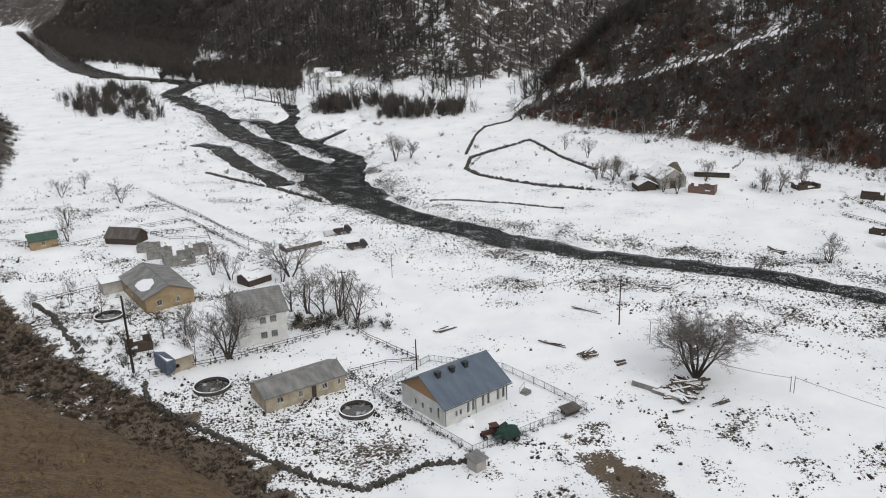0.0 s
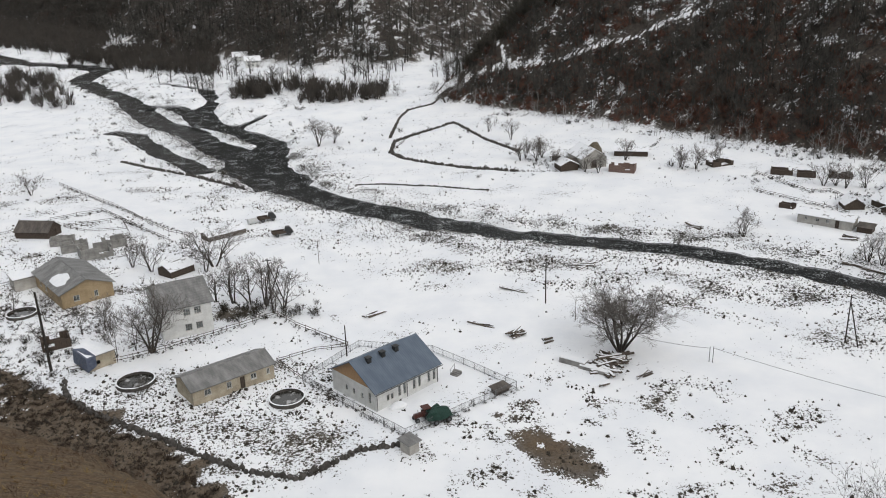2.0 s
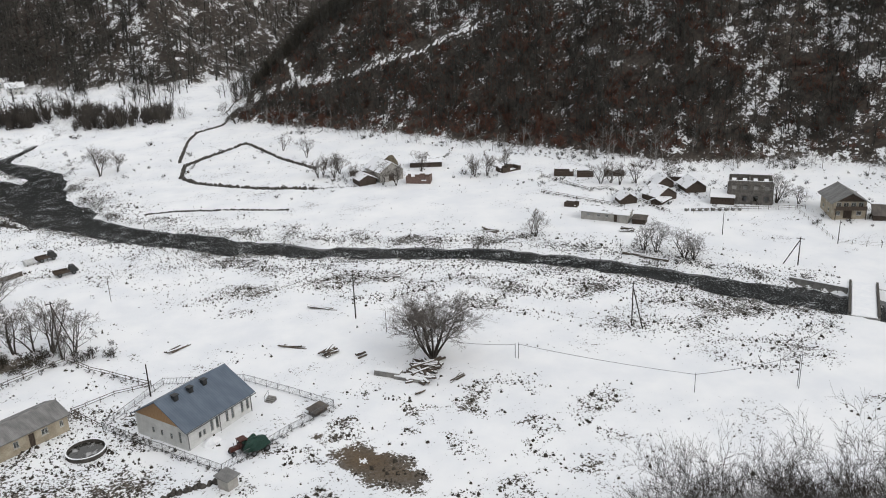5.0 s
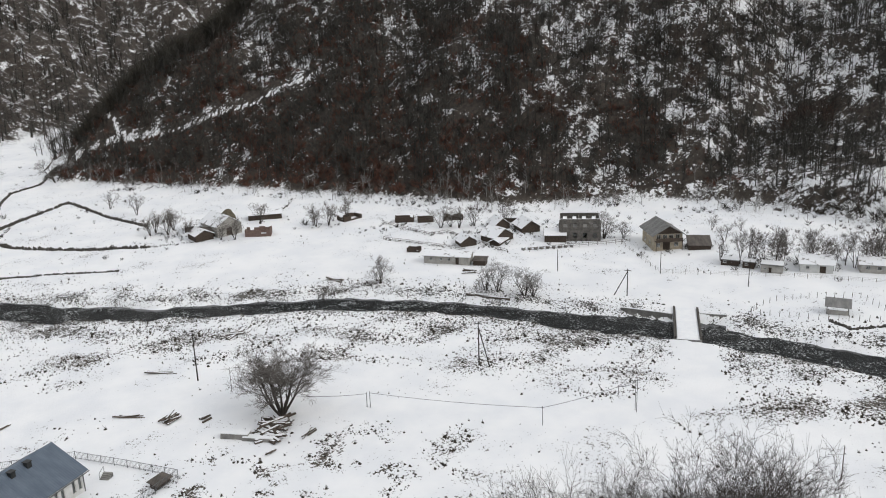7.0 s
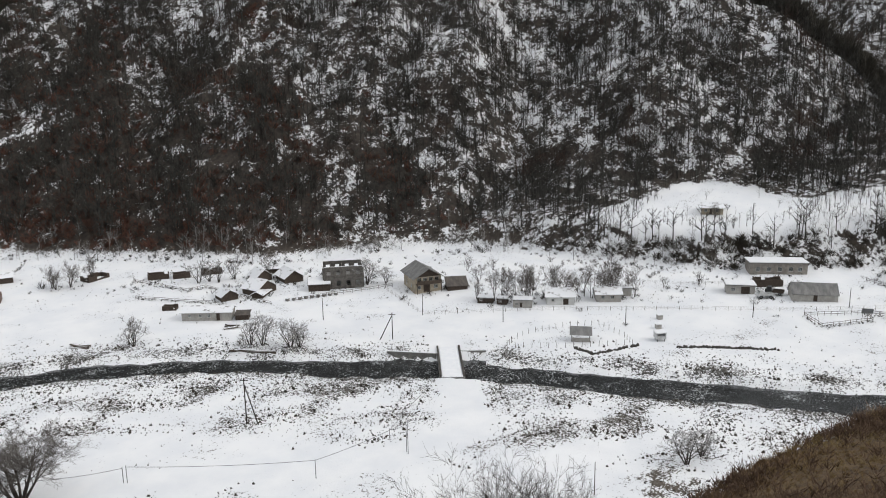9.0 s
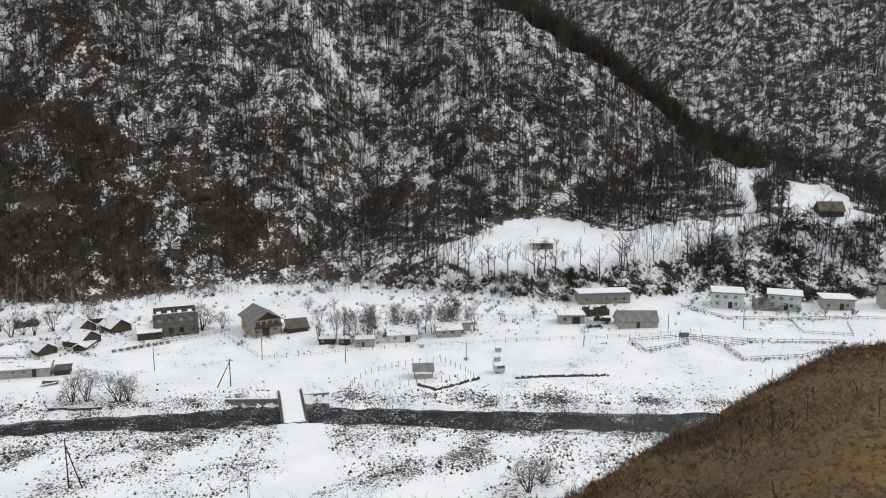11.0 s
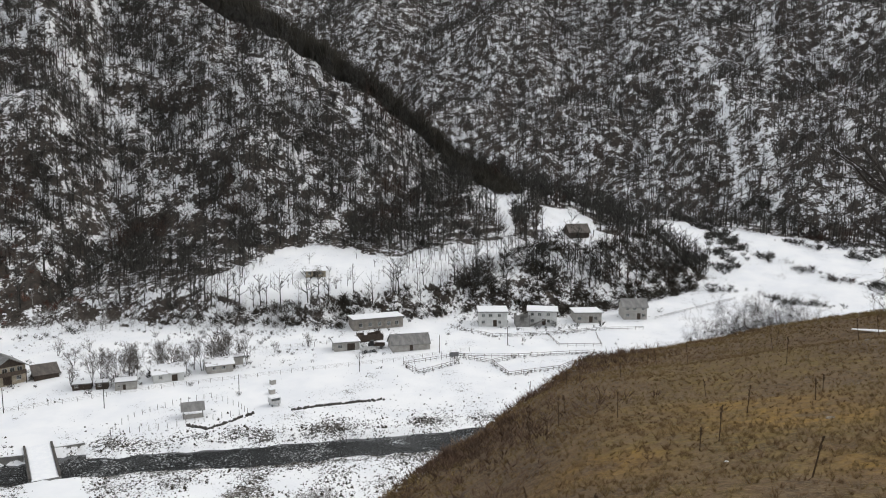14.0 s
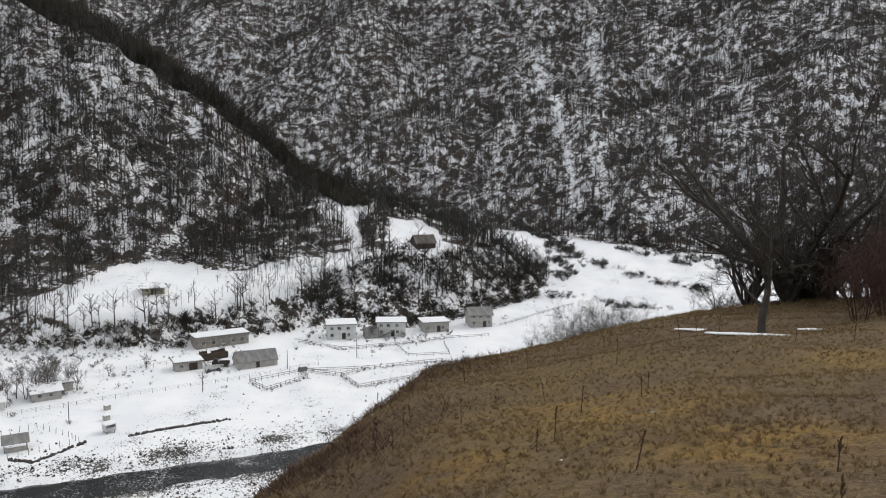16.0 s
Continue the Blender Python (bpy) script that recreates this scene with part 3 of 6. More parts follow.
def ridge_wood():
    """Tall dark trees along the crests of the front mountain."""
    x, y, r = sown(60000, (340, 540, 40, 560), 125, lambda x, y, r: (lambda d: (d > -5) & (d < 8) & (r.uniform(0, 1, len(x)) < 0.9))(along(CREST, x, y)[0]))
    scatter("ridge_wood", DENSE, x, y, r.uniform(0.6, 1.0, len(x)) * np.interp(y, [40, 70, 110, 200], [4, 9, 19, 27]), RIDGE, "dark dense leafless wood along the mountain's crest", "woodland", 126, 0.6)

    def crest(x, y, r):
        left = 29 + 0.75 * (x - 56) - 0.5 * (y - 361)
        u = along(FOOT, x, y)[0]
        front = 5 + 0.03 * np.maximum(0, y - 330) + 0.76 * u
        return (left - front > -13) & (left - front < 1) & (u > 12)

    x, y, r = sown(40000, (50, 260, 280, 560), 23, crest)
    scatter("ridge_wood", DENSE, x, y, r.uniform(0.6, 1.0, len(x)) * np.interp(along(FOOT, x, y)[0], [10, 40, 130], [5, 9, 15]), RIDGE, "dark dense leafless wood along the mountain's crest", "woodland", 124, 0.8)
    lines = [[(353, -55), (334, -67), (321, -81), (315, -94)], [(440, -66), (414, -77), (383, -89), (360, -102), (347, -115)], [(451, -34), (396, -46), (357, -46), (330, -40)], [(300, -30), (302, -46), (290, -56), (290, -74)], [(380, -70), (366, -84), (350, -98)]]
    wide = [5.0, 9.0, 9.0, 3.5, 3.5]
    x, y, r = sown(60000, (270, 470, -140, -10), 127, lambda x, y, r: np.any([np.abs(along(l, x, y)[0]) < w * r.uniform(0.2, 1, len(x)) for l, w in zip(lines, wide)], axis=0) & (r.uniform(0, 1, len(x)) < 0.13 + 0.16 * waves(x, y, 14, 128)))
    scatter("hollow_scrub", BUSHES, x, y, r.uniform(0.9, 3.4, len(x)), FOREST, "bare brush in lines along the side valley's hollow", "scrub", 128, 1.2)


def woods():
    x, y, r = sown(85000, (40, 560, -60, 560), 11, lambda x, y, r: on_front(x, y, 3, 225) & (r.uniform(0, 1, len(x)) < 0.5 + 0.25 * waves(x, y, 30, 61)))
    scatter("mountain_wood", TREES, x, y, r.uniform(5, 13, len(x)), FOREST, "bare grey deciduous wood on the snowy mountainside", "woodland", 12, 0.9)
    x, y, r = sown(52000, (40, 400, -60, 480), 13, lambda x, y, r: on_front(x, y, 0, 140) & (lambda u, way: 0.9 - u / 85 - np.maximum(way - 270, 0) / 45 + 0.6 * waves(x, y, 55, 62) + 0.3 * waves(x, y, 16, 63) > r.uniform(-0.5, 1.4, len(x)))(*along(FOOT, x, y)))
    scatter("russet_scrub", BUSHES, x, y, r.uniform(1.6, 4.6, len(x)), RUSSET, "russet withered oak scrub on the mountain's foot", "scrub", 14)
    x, y, r = sown(26000, (200, 360, -45, 160), 15, lambda x, y, r: within(BANK, x, y) & (r.uniform(0, 1, len(x)) < 0.5 + 0.3 * waves(x, y, 16, 33)))
    scatter("bank_scrub", BUSHES, x, y, r.uniform(1.2, 3.6, len(x)), SCRUB, "dark leafless thicket on the steep terrace bank", "scrub", 16)
    x, y, r = sown(44000, (280, 900, -330, 620), 17, lambda x, y, r: (lambda m, u: ((m[2] > np.maximum(np.maximum(m[0], m[1]), valley(x, y)) + 1) | ((u > 130) & (m[0] > valley(x, y) + 3) & (along(CREST, x, y)[0] > 2))))(mountains(x, y), along(FOOT, x, y)[0]) & ((gully_gap(x, y) > 3.0) | (r.uniform(0, 1, len(x)) < 0.35)))
    scatter("far_wood", THIN, x, y, r.uniform(6, 12, len(x)), FOREST, "bare grey deciduous wood on the next mountain", "woodland", 18, 1.25)
    x, y, r = sown(20000, (-420, 420, 420, 1150), 19, lambda x, y, r: (lambda m: (m[1] > np.maximum(m[0], valley(x, y)) + 1))(mountains(x, y)) & (r.uniform(0, 1, len(x)) < 1 - 0.55 * step(-20, 50, x)))
    scatter("upstream_wood", THIN, x, y, r.uniform(8, 15, len(x)), FOREST, "bare dark wood on the mountain up the valley", "woodland", 20, 2.2)
    x, y, r = sown(9000, (-420, -60, 60, 620), 27, lambda x, y, r: (lambda m: m[3] > valley(x, y) + 0.5)(mountains(x, y)))
    scatter("hillside_scrub", BUSHES, x, y, r.uniform(1.5, 4.0, len(x)), SCRUB, "dark leafless scrub on the near hillside", "scrub", 28)
    x, y, r = sown(5000, (215, 330, -10, 160), 33, lambda x, y, r: within(TERRACE, x, y) & (r.uniform(0, 1, len(x)) < np.where(y > 118, 0.9, np.where(y < 74, 0.9, 0.03))))
    scatter("terrace_saplings", THIN, x, y, r.uniform(1.5, 5.0, len(x)), FOREST, "slim bare saplings along the terrace's edge", "scrub", 34)
    x, y, r = sown(900, (215, 310, 0, 140), 29, lambda x, y, r: np.abs(along([(222, 121), (230, 97), (242, 80), (263, 55), (289, 31), (300, 12)], x, y)[0] - 4) < 5 * r.uniform(0.1, 1, len(x)))
    scatter("terrace_saplings", THIN, x, y, r.uniform(2.5, 5.5, len(x)), FOREST, "slim bare saplings along the terrace's edge", "scrub", 30)
    x, y, r = sown(30000, (40, 560, -60, 560), 31, lambda x, y, r: on_front(x, y, 2, 225) & (waves(x, y, 26, 66) + 0.5 * waves(x, y, 11, 67) > r.uniform(-0.2, 0.8, len(x))))
    scatter("wood_undergrowth", BUSHES, x, y, r.uniform(2.2, 5.0, len(x)), FOREST, "bare thickets between the trees of the mountainside", "scrub", 32)


woods()
ridge_wood()

# ---- building blocks ----
class Geo:
    """Corners and faces of one mesh."""

    def __init__(self):
        self.v, self.f = [], []

    def add(self, v, f):
        n = len(self.v)
        self.v += [tuple(p) for p in v]
        self.f += [tuple(i + n for i in q) for q in f]
        return self

    def box(self, x0, y0, z0, x1, y1, z1, cut=0.0):
        """A box; cut draws its top in."""
        c = cut
        v = [(x0, y0, z0), (x1, y0, z0), (x1, y1, z0), (x0, y1, z0), (x0 + c, y0 + c, z1), (x1 - c, y0 + c, z1), (x1 - c, y1 - c, z1), (x0 + c, y1 - c, z1)]
        return self.add(v, [(3, 2, 1, 0), (4, 5, 6, 7), (0, 1, 5, 4), (1, 2, 6, 5), (2, 3, 7, 6), (3, 0, 4, 7)])

    def beam(self, a, b, w, h=None, up=(0, 0, 1)):
        """A squared bar from a to b."""
        a, b = Vector(a), Vector(b)
        d = (b - a).normalized()
        s = d.cross(Vector(up))
        s = s.normalized() if s.length > 1e-4 else Vector((1, 0, 0))
        t = s.cross(d).normalized()
        s, t = s * w / 2, t * (h or w) / 2
        v = [p + q for p in (a, b) for q in (-s - t, s - t, s + t, -s + t)]
        return self.add(v, [(3, 2, 1, 0), (4, 5, 6, 7), (0, 1, 5, 4), (1, 2, 6, 5), (2, 3, 7, 6), (3, 0, 4, 7)])

    def rod(self, a, b, r0, r1, sides=6):
        a, b = Vector(a), Vector(b)
        d = (b - a).normalized()
        s = d.orthogonal().normalized()
        t = d.cross(s)
        ring = [(math.cos(6.2832 * k / sides), math.sin(6.2832 * k / sides)) for k in range(sides)]
        v = [a + (s * c + t * q) * r0 for c, q in ring] + [b + (s * c + t * q) * r1 for c, q in ring]
        f = [(k, (k + 1) % sides, sides + (k + 1) % sides, sides + k) for k in range(sides)]
        return self.add(v, f + [tuple(range(sides - 1, -1, -1)), tuple(range(sides, 2 * sides))])

    def ring(self, r0, r1, z0, z1, sides=24, squash=1.0):
        """An upright ring wall round the origin."""
        v = [(math.cos(6.2832 * k / sides) * r, math.sin(6.2832 * k / sides) * r * squash, z) for r, z in ((r1, z0), (r1, z1), (r0, z1), (r0, z0)) for k in range(sides)]
        f = [(j * sides + k, j * sides + (k + 1) % sides, (j + 1) % 4 * sides + (k + 1) % sides, (j + 1) % 4 * sides + k) for j in range(4) for k in range(sides)]
        return self.add(v, f)

    def lump(self, x, y, z, sx, sy, sz, seed=0, n=8):
        """A rounded, uneven heap."""
        r = random.Random(seed)
        v, f = [], []
        for j in range(5):
            h, c = math.sin(j / 4 * 1.5708), math.cos(j / 4 * 1.5708)
            for k in range(n):
                a, q = 6.2832 * k / n, r.uniform(0.85, 1.15)
                v.append((x + sx * max(c, 0.04) * math.cos(a) * q, y + sy * max(c, 0.04) * math.sin(a) * q, z + sz * h * r.uniform(0.92, 1.05)))
        f = [(j * n + k, j * n + (k + 1) % n, (j + 1) * n + (k + 1) % n, (j + 1) * n + k) for j in range(4) for k in range(n)]
        return self.add(v, f + [tuple(4 * n + k for k in range(n))])

    def mesh(self, name, material):
        me = bpy.data.meshes.new(name)
        me.from_pydata(self.v, [], self.f)
        me.materials.append(material)
        me.update()
        return me


def ground_at(x, y):
    return float(height(np.array([x]), np.array([y]))[0])


def thing(name, x, y, turn, label, category, group="", z=None):
    ob = new(name)
    ob.empty_display_size = 0.3
    ob.matrix_world = pose(x, y, ground_at(x, y) if z is None else z, 0, 0, turn)
    return tagged(ob, label, category, group)


def part(name, geo, material, parent, label=""):
    """Links geometry as one mesh under a thing or under a part."""
    ob = new(name, geo if isinstance(geo, bpy.types.Mesh) else geo.mesh(name, material))
    ob.parent = parent
    if label:
        ob["label"] = label
    return ob


def placed(ob, m):
    ob.matrix_basis = m
    return ob


def wall_geo(long, tall, thick, holes, peak=0.0):
    """A wall along x from 0, its outer face at y = 0, with openings (x0, x1, z0, z1) through it and a gable of the given rise."""
    g = Geo()
    xs = sorted({0.0, long, *[h[0] for h in holes], *[h[1] for h in holes]})
    zs = sorted({-0.4, tall, *[h[2] for h in holes], *[h[3] for h in holes]})
    nx, nz, far = len(xs) - 1, len(zs) - 1, len(xs) * len(zs)

    def solid(a, b):
        if not (0 <= a < nx and 0 <= b < nz):
            return False
        x, z = (xs[a] + xs[a + 1]) / 2, (zs[b] + zs[b + 1]) / 2
        return not any(h[0] < x < h[1] and h[2] < z < h[3] for h in holes)

    at, faces = (lambda a, b: b * len(xs) + a), []
    for a in range(nx):
        for b in range(nz):
            if solid(a, b):
                p, q, r, t = at(a, b), at(a + 1, b), at(a + 1, b + 1), at(a, b + 1)
                faces += [(p, q, r, t), (t + far, r + far, q + far, p + far)]
                for go, e in (((a, b - 1), (q, p)), ((a + 1, b), (r, q)), ((a, b + 1), (t, r)), ((a - 1, b), (p, t))):
                    if not solid(*go):
                        faces.append((e[0], e[1], e[1] + far, e[0] + far))
    g.add([(x, y, z) for y in (0, thick) for z in zs for x in xs], faces)
    if peak:
        v = [(0, 0, tall), (long, 0, tall), (long / 2, 0, tall + peak), (0, thick, tall), (long, thick, tall), (long / 2, thick, tall + peak)]
        g.add(v, [(0, 1, 2), (5, 4, 3), (1, 4, 5, 2), (3, 0, 2, 5)])
    return g


def window(parent, m, w, h, bars=1, name="window"):
    """Frame, panes and sill set into an opening; m places its lower left outer corner."""
    t = 0.09
    g = Geo().box(0, 0.06, 0, t, 0.14, h).box(w - t, 0.06, 0, w, 0.14, h).box(t, 0.06, 0, w - t, 0.14, t).box(t, 0.06, h - t, w - t, 0.14, h)
    for k in range(bars):
        x = w * (k + 1) / (bars + 1)
        g.box(x - 0.03, 0.065, t, x + 0.03, 0.135, h - t)
    f = placed(part(name, g, FRAME, parent), m)
    part("pane", Geo().box(t, 0.09, t, w - t, 0.105, h - t), GLASS, f)
    if bars:
        part("sill", Geo().box(-0.06, -0.07, -0.06, w + 0.06, 0.055, -0.005), FRAME, f)
    return f


def gable_roof(ob, L, W, eave, rise, over, roof, thick=0.14, snow=None):
    """Two slopes and a ridge cap; local y of each slope runs down it."""
    run = math.hypot(W / 2, rise)
    pitch = math.degrees(math.atan2(rise, W / 2))
    for side in (0, 1):
        g = Geo().box(-over, -0.02, 0, L + over, run + over, thick)
        m = pose(0, W / 2, eave + rise, 0, 0, 0) @ (pose(0, 0, 0, -pitch) if side else pose(L, 0, 0, 0, 0, 180) @ pose(0, 0, 0, -pitch))
        placed(part("roof_slope", g, roof, ob), m)
    g = Geo()
    g.add([(-over, W / 2 - 0.25, eave + rise + 0.02), (-over, W / 2 + 0.25, eave + rise + 0.02), (-over, W / 2, eave + rise + thick + 0.09),
           (L + over, W / 2 - 0.25, eave + rise + 0.02), (L + over, W / 2 + 0.25, eave + rise + 0.02), (L + over, W / 2, eave + rise + thick + 0.09)],
          [(0, 2, 1), (3, 4, 5), (0, 3, 5, 2), (1, 2, 5, 4), (0, 1, 4, 3)])
    part("ridge_cap", g, roof, ob)


def house(name, label, x, y, turn, L, W, eave, rise, walls, roof, holes=None, over=0.45, gable=None, group="", flat=False, thick=0.3, doors=(), bars=1):
    """A house with its near corner at x, y; local x runs along the ridge. holes: openings by wall (front, right, back, left); doors: those of them that are doors."""
    holes = holes or {}
    ob = thing(name, x, y, turn, label, "house" if "house" in name else name.replace("_", " "), group)
    frames = {"front": (L, pose(0, 0, 0)), "right": (W, pose(L, 0, 0, 0, 0, 90)), "back": (L, pose(L, W, 0, 0, 0, 180)), "left": (W, pose(0, W, 0, 0, 0, 270))}
    for side, (size, m) in frames.items():
        hs = holes.get(side, [])
        peak = rise if side in ("left", "right") and not flat else 0
        inset = 0.0 if side in ("front", "back") else thick
        hs2 = [(a - inset, b - inset, c, d) for a, b, c, d in hs]
        g = wall_geo(size - 2 * inset, eave, thick, hs2, 0)
        w = placed(part("wall", g, walls, ob), m @ pose(inset, 0, 0))
        if peak:
            k = Geo().add([(0, 0.004, eave), (size, 0.004, eave), (size / 2, 0.004, eave + peak), (0, thick, eave), (size, thick, eave), (size / 2, thick, eave + peak)],
                          [(0, 1, 2), (5, 4, 3), (1, 4, 5, 2), (3, 0, 2, 5), (0, 3, 4, 1)])
            placed(part("gable", k, gable or walls, ob), m)
        for a, b, c, d in hs:
            if (side, a) in doors or c <= 0.02:
                placed(part("door", Geo().box(0.03, 0.1, 0.02, b - a - 0.03, 0.16, d - c - 0.02), DARKWOOD, ob), m @ pose(a, 0, c))
            else:
                window(ob, m @ pose(a, 0, c), b - a, d - c, bars)
    if flat:
        part("roof_slab", Geo().box(-over, -over, eave + 0.005, L + over, W + over, eave + 0.2), roof, ob)
        part("roof_snow", Geo().box(-over + 0.1, -over + 0.1, eave + 0.204, L + over - 0.1, W + over - 0.1, eave + 0.36, 0.08), SNOW, ob, "smooth white snow cover")
    else:
        gable_roof(ob, L, W, eave, rise, over, roof)
    return ob


def shed(name, label, x, y, turn, L, W, low, high, walls, roof, snow=True, group="", opening=None):
    """A lean-to with one sloping roof, its low side along local x at the front."""
    ob = thing(name, x, y, turn, label, name.replace("_", " "), group)
    hs = [opening] if opening else []
    part("wall", wall_geo(L, low, 0.15, hs), walls, ob)
    placed(part("wall", wall_geo(L, high, 0.15, []), walls, ob), pose(L, W, 0, 0, 0, 180))
    for k, m in ((0, pose(0, 0, 0)), (1, pose(L - 0.15, 0, 0))):
        g = Geo().add([(0, 0.15, -0.4), (0.15, 0.15, -0.4), (0.15, W - 0.15, -0.4), (0, W - 0.15, -0.4), (0, 0.15, low), (0.15, 0.15, low), (0.15, W - 0.15, high), (0, W - 0.15, high)],
                      [(3, 2, 1, 0), (4, 5, 6, 7), (0, 1, 5, 4), (1, 2, 6, 5), (2, 3, 7, 6), (3, 0, 4, 7)])
        placed(part("wall", g, walls, ob), m)
    p = math.degrees(math.atan2(high - low, W))
    run = math.hypot(W, high - low)
    placed(part("roof", Geo().box(-0.3, -0.3, 0.01, L + 0.3, run + 0.3, 0.1), roof, ob), pose(0, 0, low, p))
    if snow:
        placed(part("roof_snow", Geo().box(-0.2, -0.2, 0.104, L + 0.2, run + 0.2, 0.22, 0.06), SNOW, ob), pose(0, 0, low, p))
    return ob


SHARED = {}


def shared(key, make):
    if key not in SHARED:
        SHARED[key] = make()
    return SHARED[key]


def fence(label, pts, tall, every, style="rails", material=None, name="fence", lean=0.06, group=""):
    """Posts along a line of places, with rails, pickets or mesh between them, each a part."""
    material = material or WOOD
    r = random.Random(int(abs(pts[0][0] * 7 + pts[0][1] * 3)))
    ob = thing(name, pts[0][0], pts[0][1], 0, label, "fence", group)
    x0, y0, z0 = ob.matrix_world.translation
    post = shared(("post", tall, material.name), lambda: Geo().rod((0, 0, -0.3), (0, 0, tall), 0.055, 0.05, 5).mesh("post", material))
    spots = []
    for (ax, ay), (bx, by) in zip(pts, pts[1:]):
        n = max(1, round(math.hypot(bx - ax, by - ay) / every))
        spots += [(ax + (bx - ax) * k / n, ay + (by - ay) * k / n) for k in range(n)]
    spots.append(pts[-1])
    zs = height(np.array([p[0] for p in spots]), np.array([p[1] for p in spots]))
    at = [Vector((x - x0, y - y0, z - z0)) for (x, y), z in zip(spots, zs)]
    for p in at:
        placed(part("post", post, material, ob), Matrix.Translation(p) @ pose(0, 0, 0, r.uniform(-1, 1) * lean * 57, r.uniform(-1, 1) * lean * 57, 0))
    for p, q in zip(at, at[1:]):
        g = Geo()
        if style == "rails":
            for h in (0.45, 0.85):
                g.beam(p + Vector((0, 0, tall * h + r.uniform(-0.06, 0.06))), q + Vector((0, 0, tall * h + r.uniform(-0.06, 0.06))), 0.05, 0.09)
        elif style == "posts":
            continue
        elif style == "wire":
            for h in (0.35, 0.65, 0.95):
                g.beam(p + Vector((0, 0, tall * h)), q + Vector((0, 0, tall * h)), 0.02)
        else:
            for h in (0.18, 0.92):
                g.beam(p + Vector((0, 0, tall * h)), q + Vector((0, 0, tall * h)), 0.04)
            n = max(2, int((q - p).length / 0.22))
            for k in range(1, n):
                o = p + (q - p) * (k / n)
                g.beam(o + Vector((0, 0, 0.08)), o + Vector((0, 0, tall * 0.98)), 0.03)
        part("panel" if style == "pickets" else "rail", g, material, ob)
    return ob


def power_pole(x, y, tall, label, turn=0, brace=None, arm=True, material=None, wide=0.13):
    ob = thing("utility_pole", x, y, turn, label, "pole")
    m = material or POLE
    part("shaft", Geo().rod((0, 0, -0.3), (0, 0, tall), wide, wide * 0.7, 8), m, ob)
    if arm:
        part("crossarm", Geo().box(-0.8, -0.06, tall - 0.5, 0.8, 0.06, tall - 0.38), m, ob)
        for k in (-0.7, 0.7):
            part("insulator", Geo().rod((k, 0, tall - 0.38), (k, 0, tall - 0.2), 0.05, 0.03, 6), FRAME, ob)
    if brace:
        part("brace", Geo().rod((brace, 0.25, -0.3), (0, 0.16, tall * 0.9), wide * 0.9, wide * 0.7, 8), m, ob)
    return ob


def wheel(ob, x, y, r, w, turn=0):
    t = placed(part("wheel", Geo().ring(r * 0.55, r, -w / 2, w / 2, 14), RUBBER, ob), pose(x, y, r, 90, 0, turn))
    part("rim", Geo().rod((0, 0, -w * 0.4), (0, 0, w * 0.4), r * 0.53, r * 0.53, 10), IRON, t)

# ---- the near bank ----
def blue_roof_house():
    front = [(2.0, 2.55, 0.9, 1.9), (2.8, 3.35, 0.9, 1.9)] + [(a, a + 0.6, 0.75, 2.6) for a in (4.2, 5.2, 7.1, 8.2, 10.1, 11.2)]
    left = [(3.0, 3.6, 0.9, 1.9), (5.0, 5.6, 0.9, 1.9), (6.8, 7.4, 0.9, 1.9), (1.2, 1.8, 0.75, 2.6)]
    left = [(10.6 - b, 10.6 - a, c, d) for a, b, c, d in left]
    ob = house("village_house", "white rendered house with a blue-grey sheet metal roof", -0.6, 102.9, 37.7, 12.3, 10.6, 3.3, 3.0, WHITEWASH, BLUEROOF,
               {"front": front, "left": left, "back": [(3, 3.8, 0.8, 2.4), (8, 8.8, 0.8, 2.4)], "right": [(4.8, 5.8, 0, 2.2)]}, 0.5, PINE, bars=0)
    for k in (-1.3, 0.0, 1.3):
        window(ob, pose(0, 5.3 + k + 0.25, 4.1 + (0.5 if k == 0 else 0), 0, 0, 270), 0.5, 0.6, 0, "gable_vent")
    for x in (1.9, 4.6, 7.2):
        part("roof_vent", Geo().box(x, 3.9, 5.6, x + 0.7, 4.6, 6.5).box(x - 0.1, 3.8, 6.5, x + 0.8, 4.7, 6.6), DARKPAINT, ob, "dark boxed roof vent")
    part("gutter", Geo().beam((-0.5, -0.62, 3.02), (12.8, -0.62, 3.02), 0.12), IRON, ob)
    for x in (0.12, 5.9, 12.1):
        part("downpipe", Geo().rod((x, -0.1, 0.1), (x, -0.1, 3.1), 0.06, 0.06, 6), IRON, ob)
    g = Geo()
    for k in range(4):
        g.box(0, k * 0.28, 0.0, 1.4, 1.2, 0.16 * (k + 1))
    s = thing("entrance_steps", 11.2, 112.3, -45, "snowy concrete entrance steps beside the white house", "steps")
    part("tread", g, CONCRETE, s)
    part("handrail", Geo().beam((0.02, 0, 0.9), (0.02, 1.2, 1.5), 0.05).beam((0.02, 0.05, 0), (0.02, 0.05, 0.9), 0.04).beam((0.02, 1.15, 0.6), (0.02, 1.15, 1.5), 0.04), IRON, s)


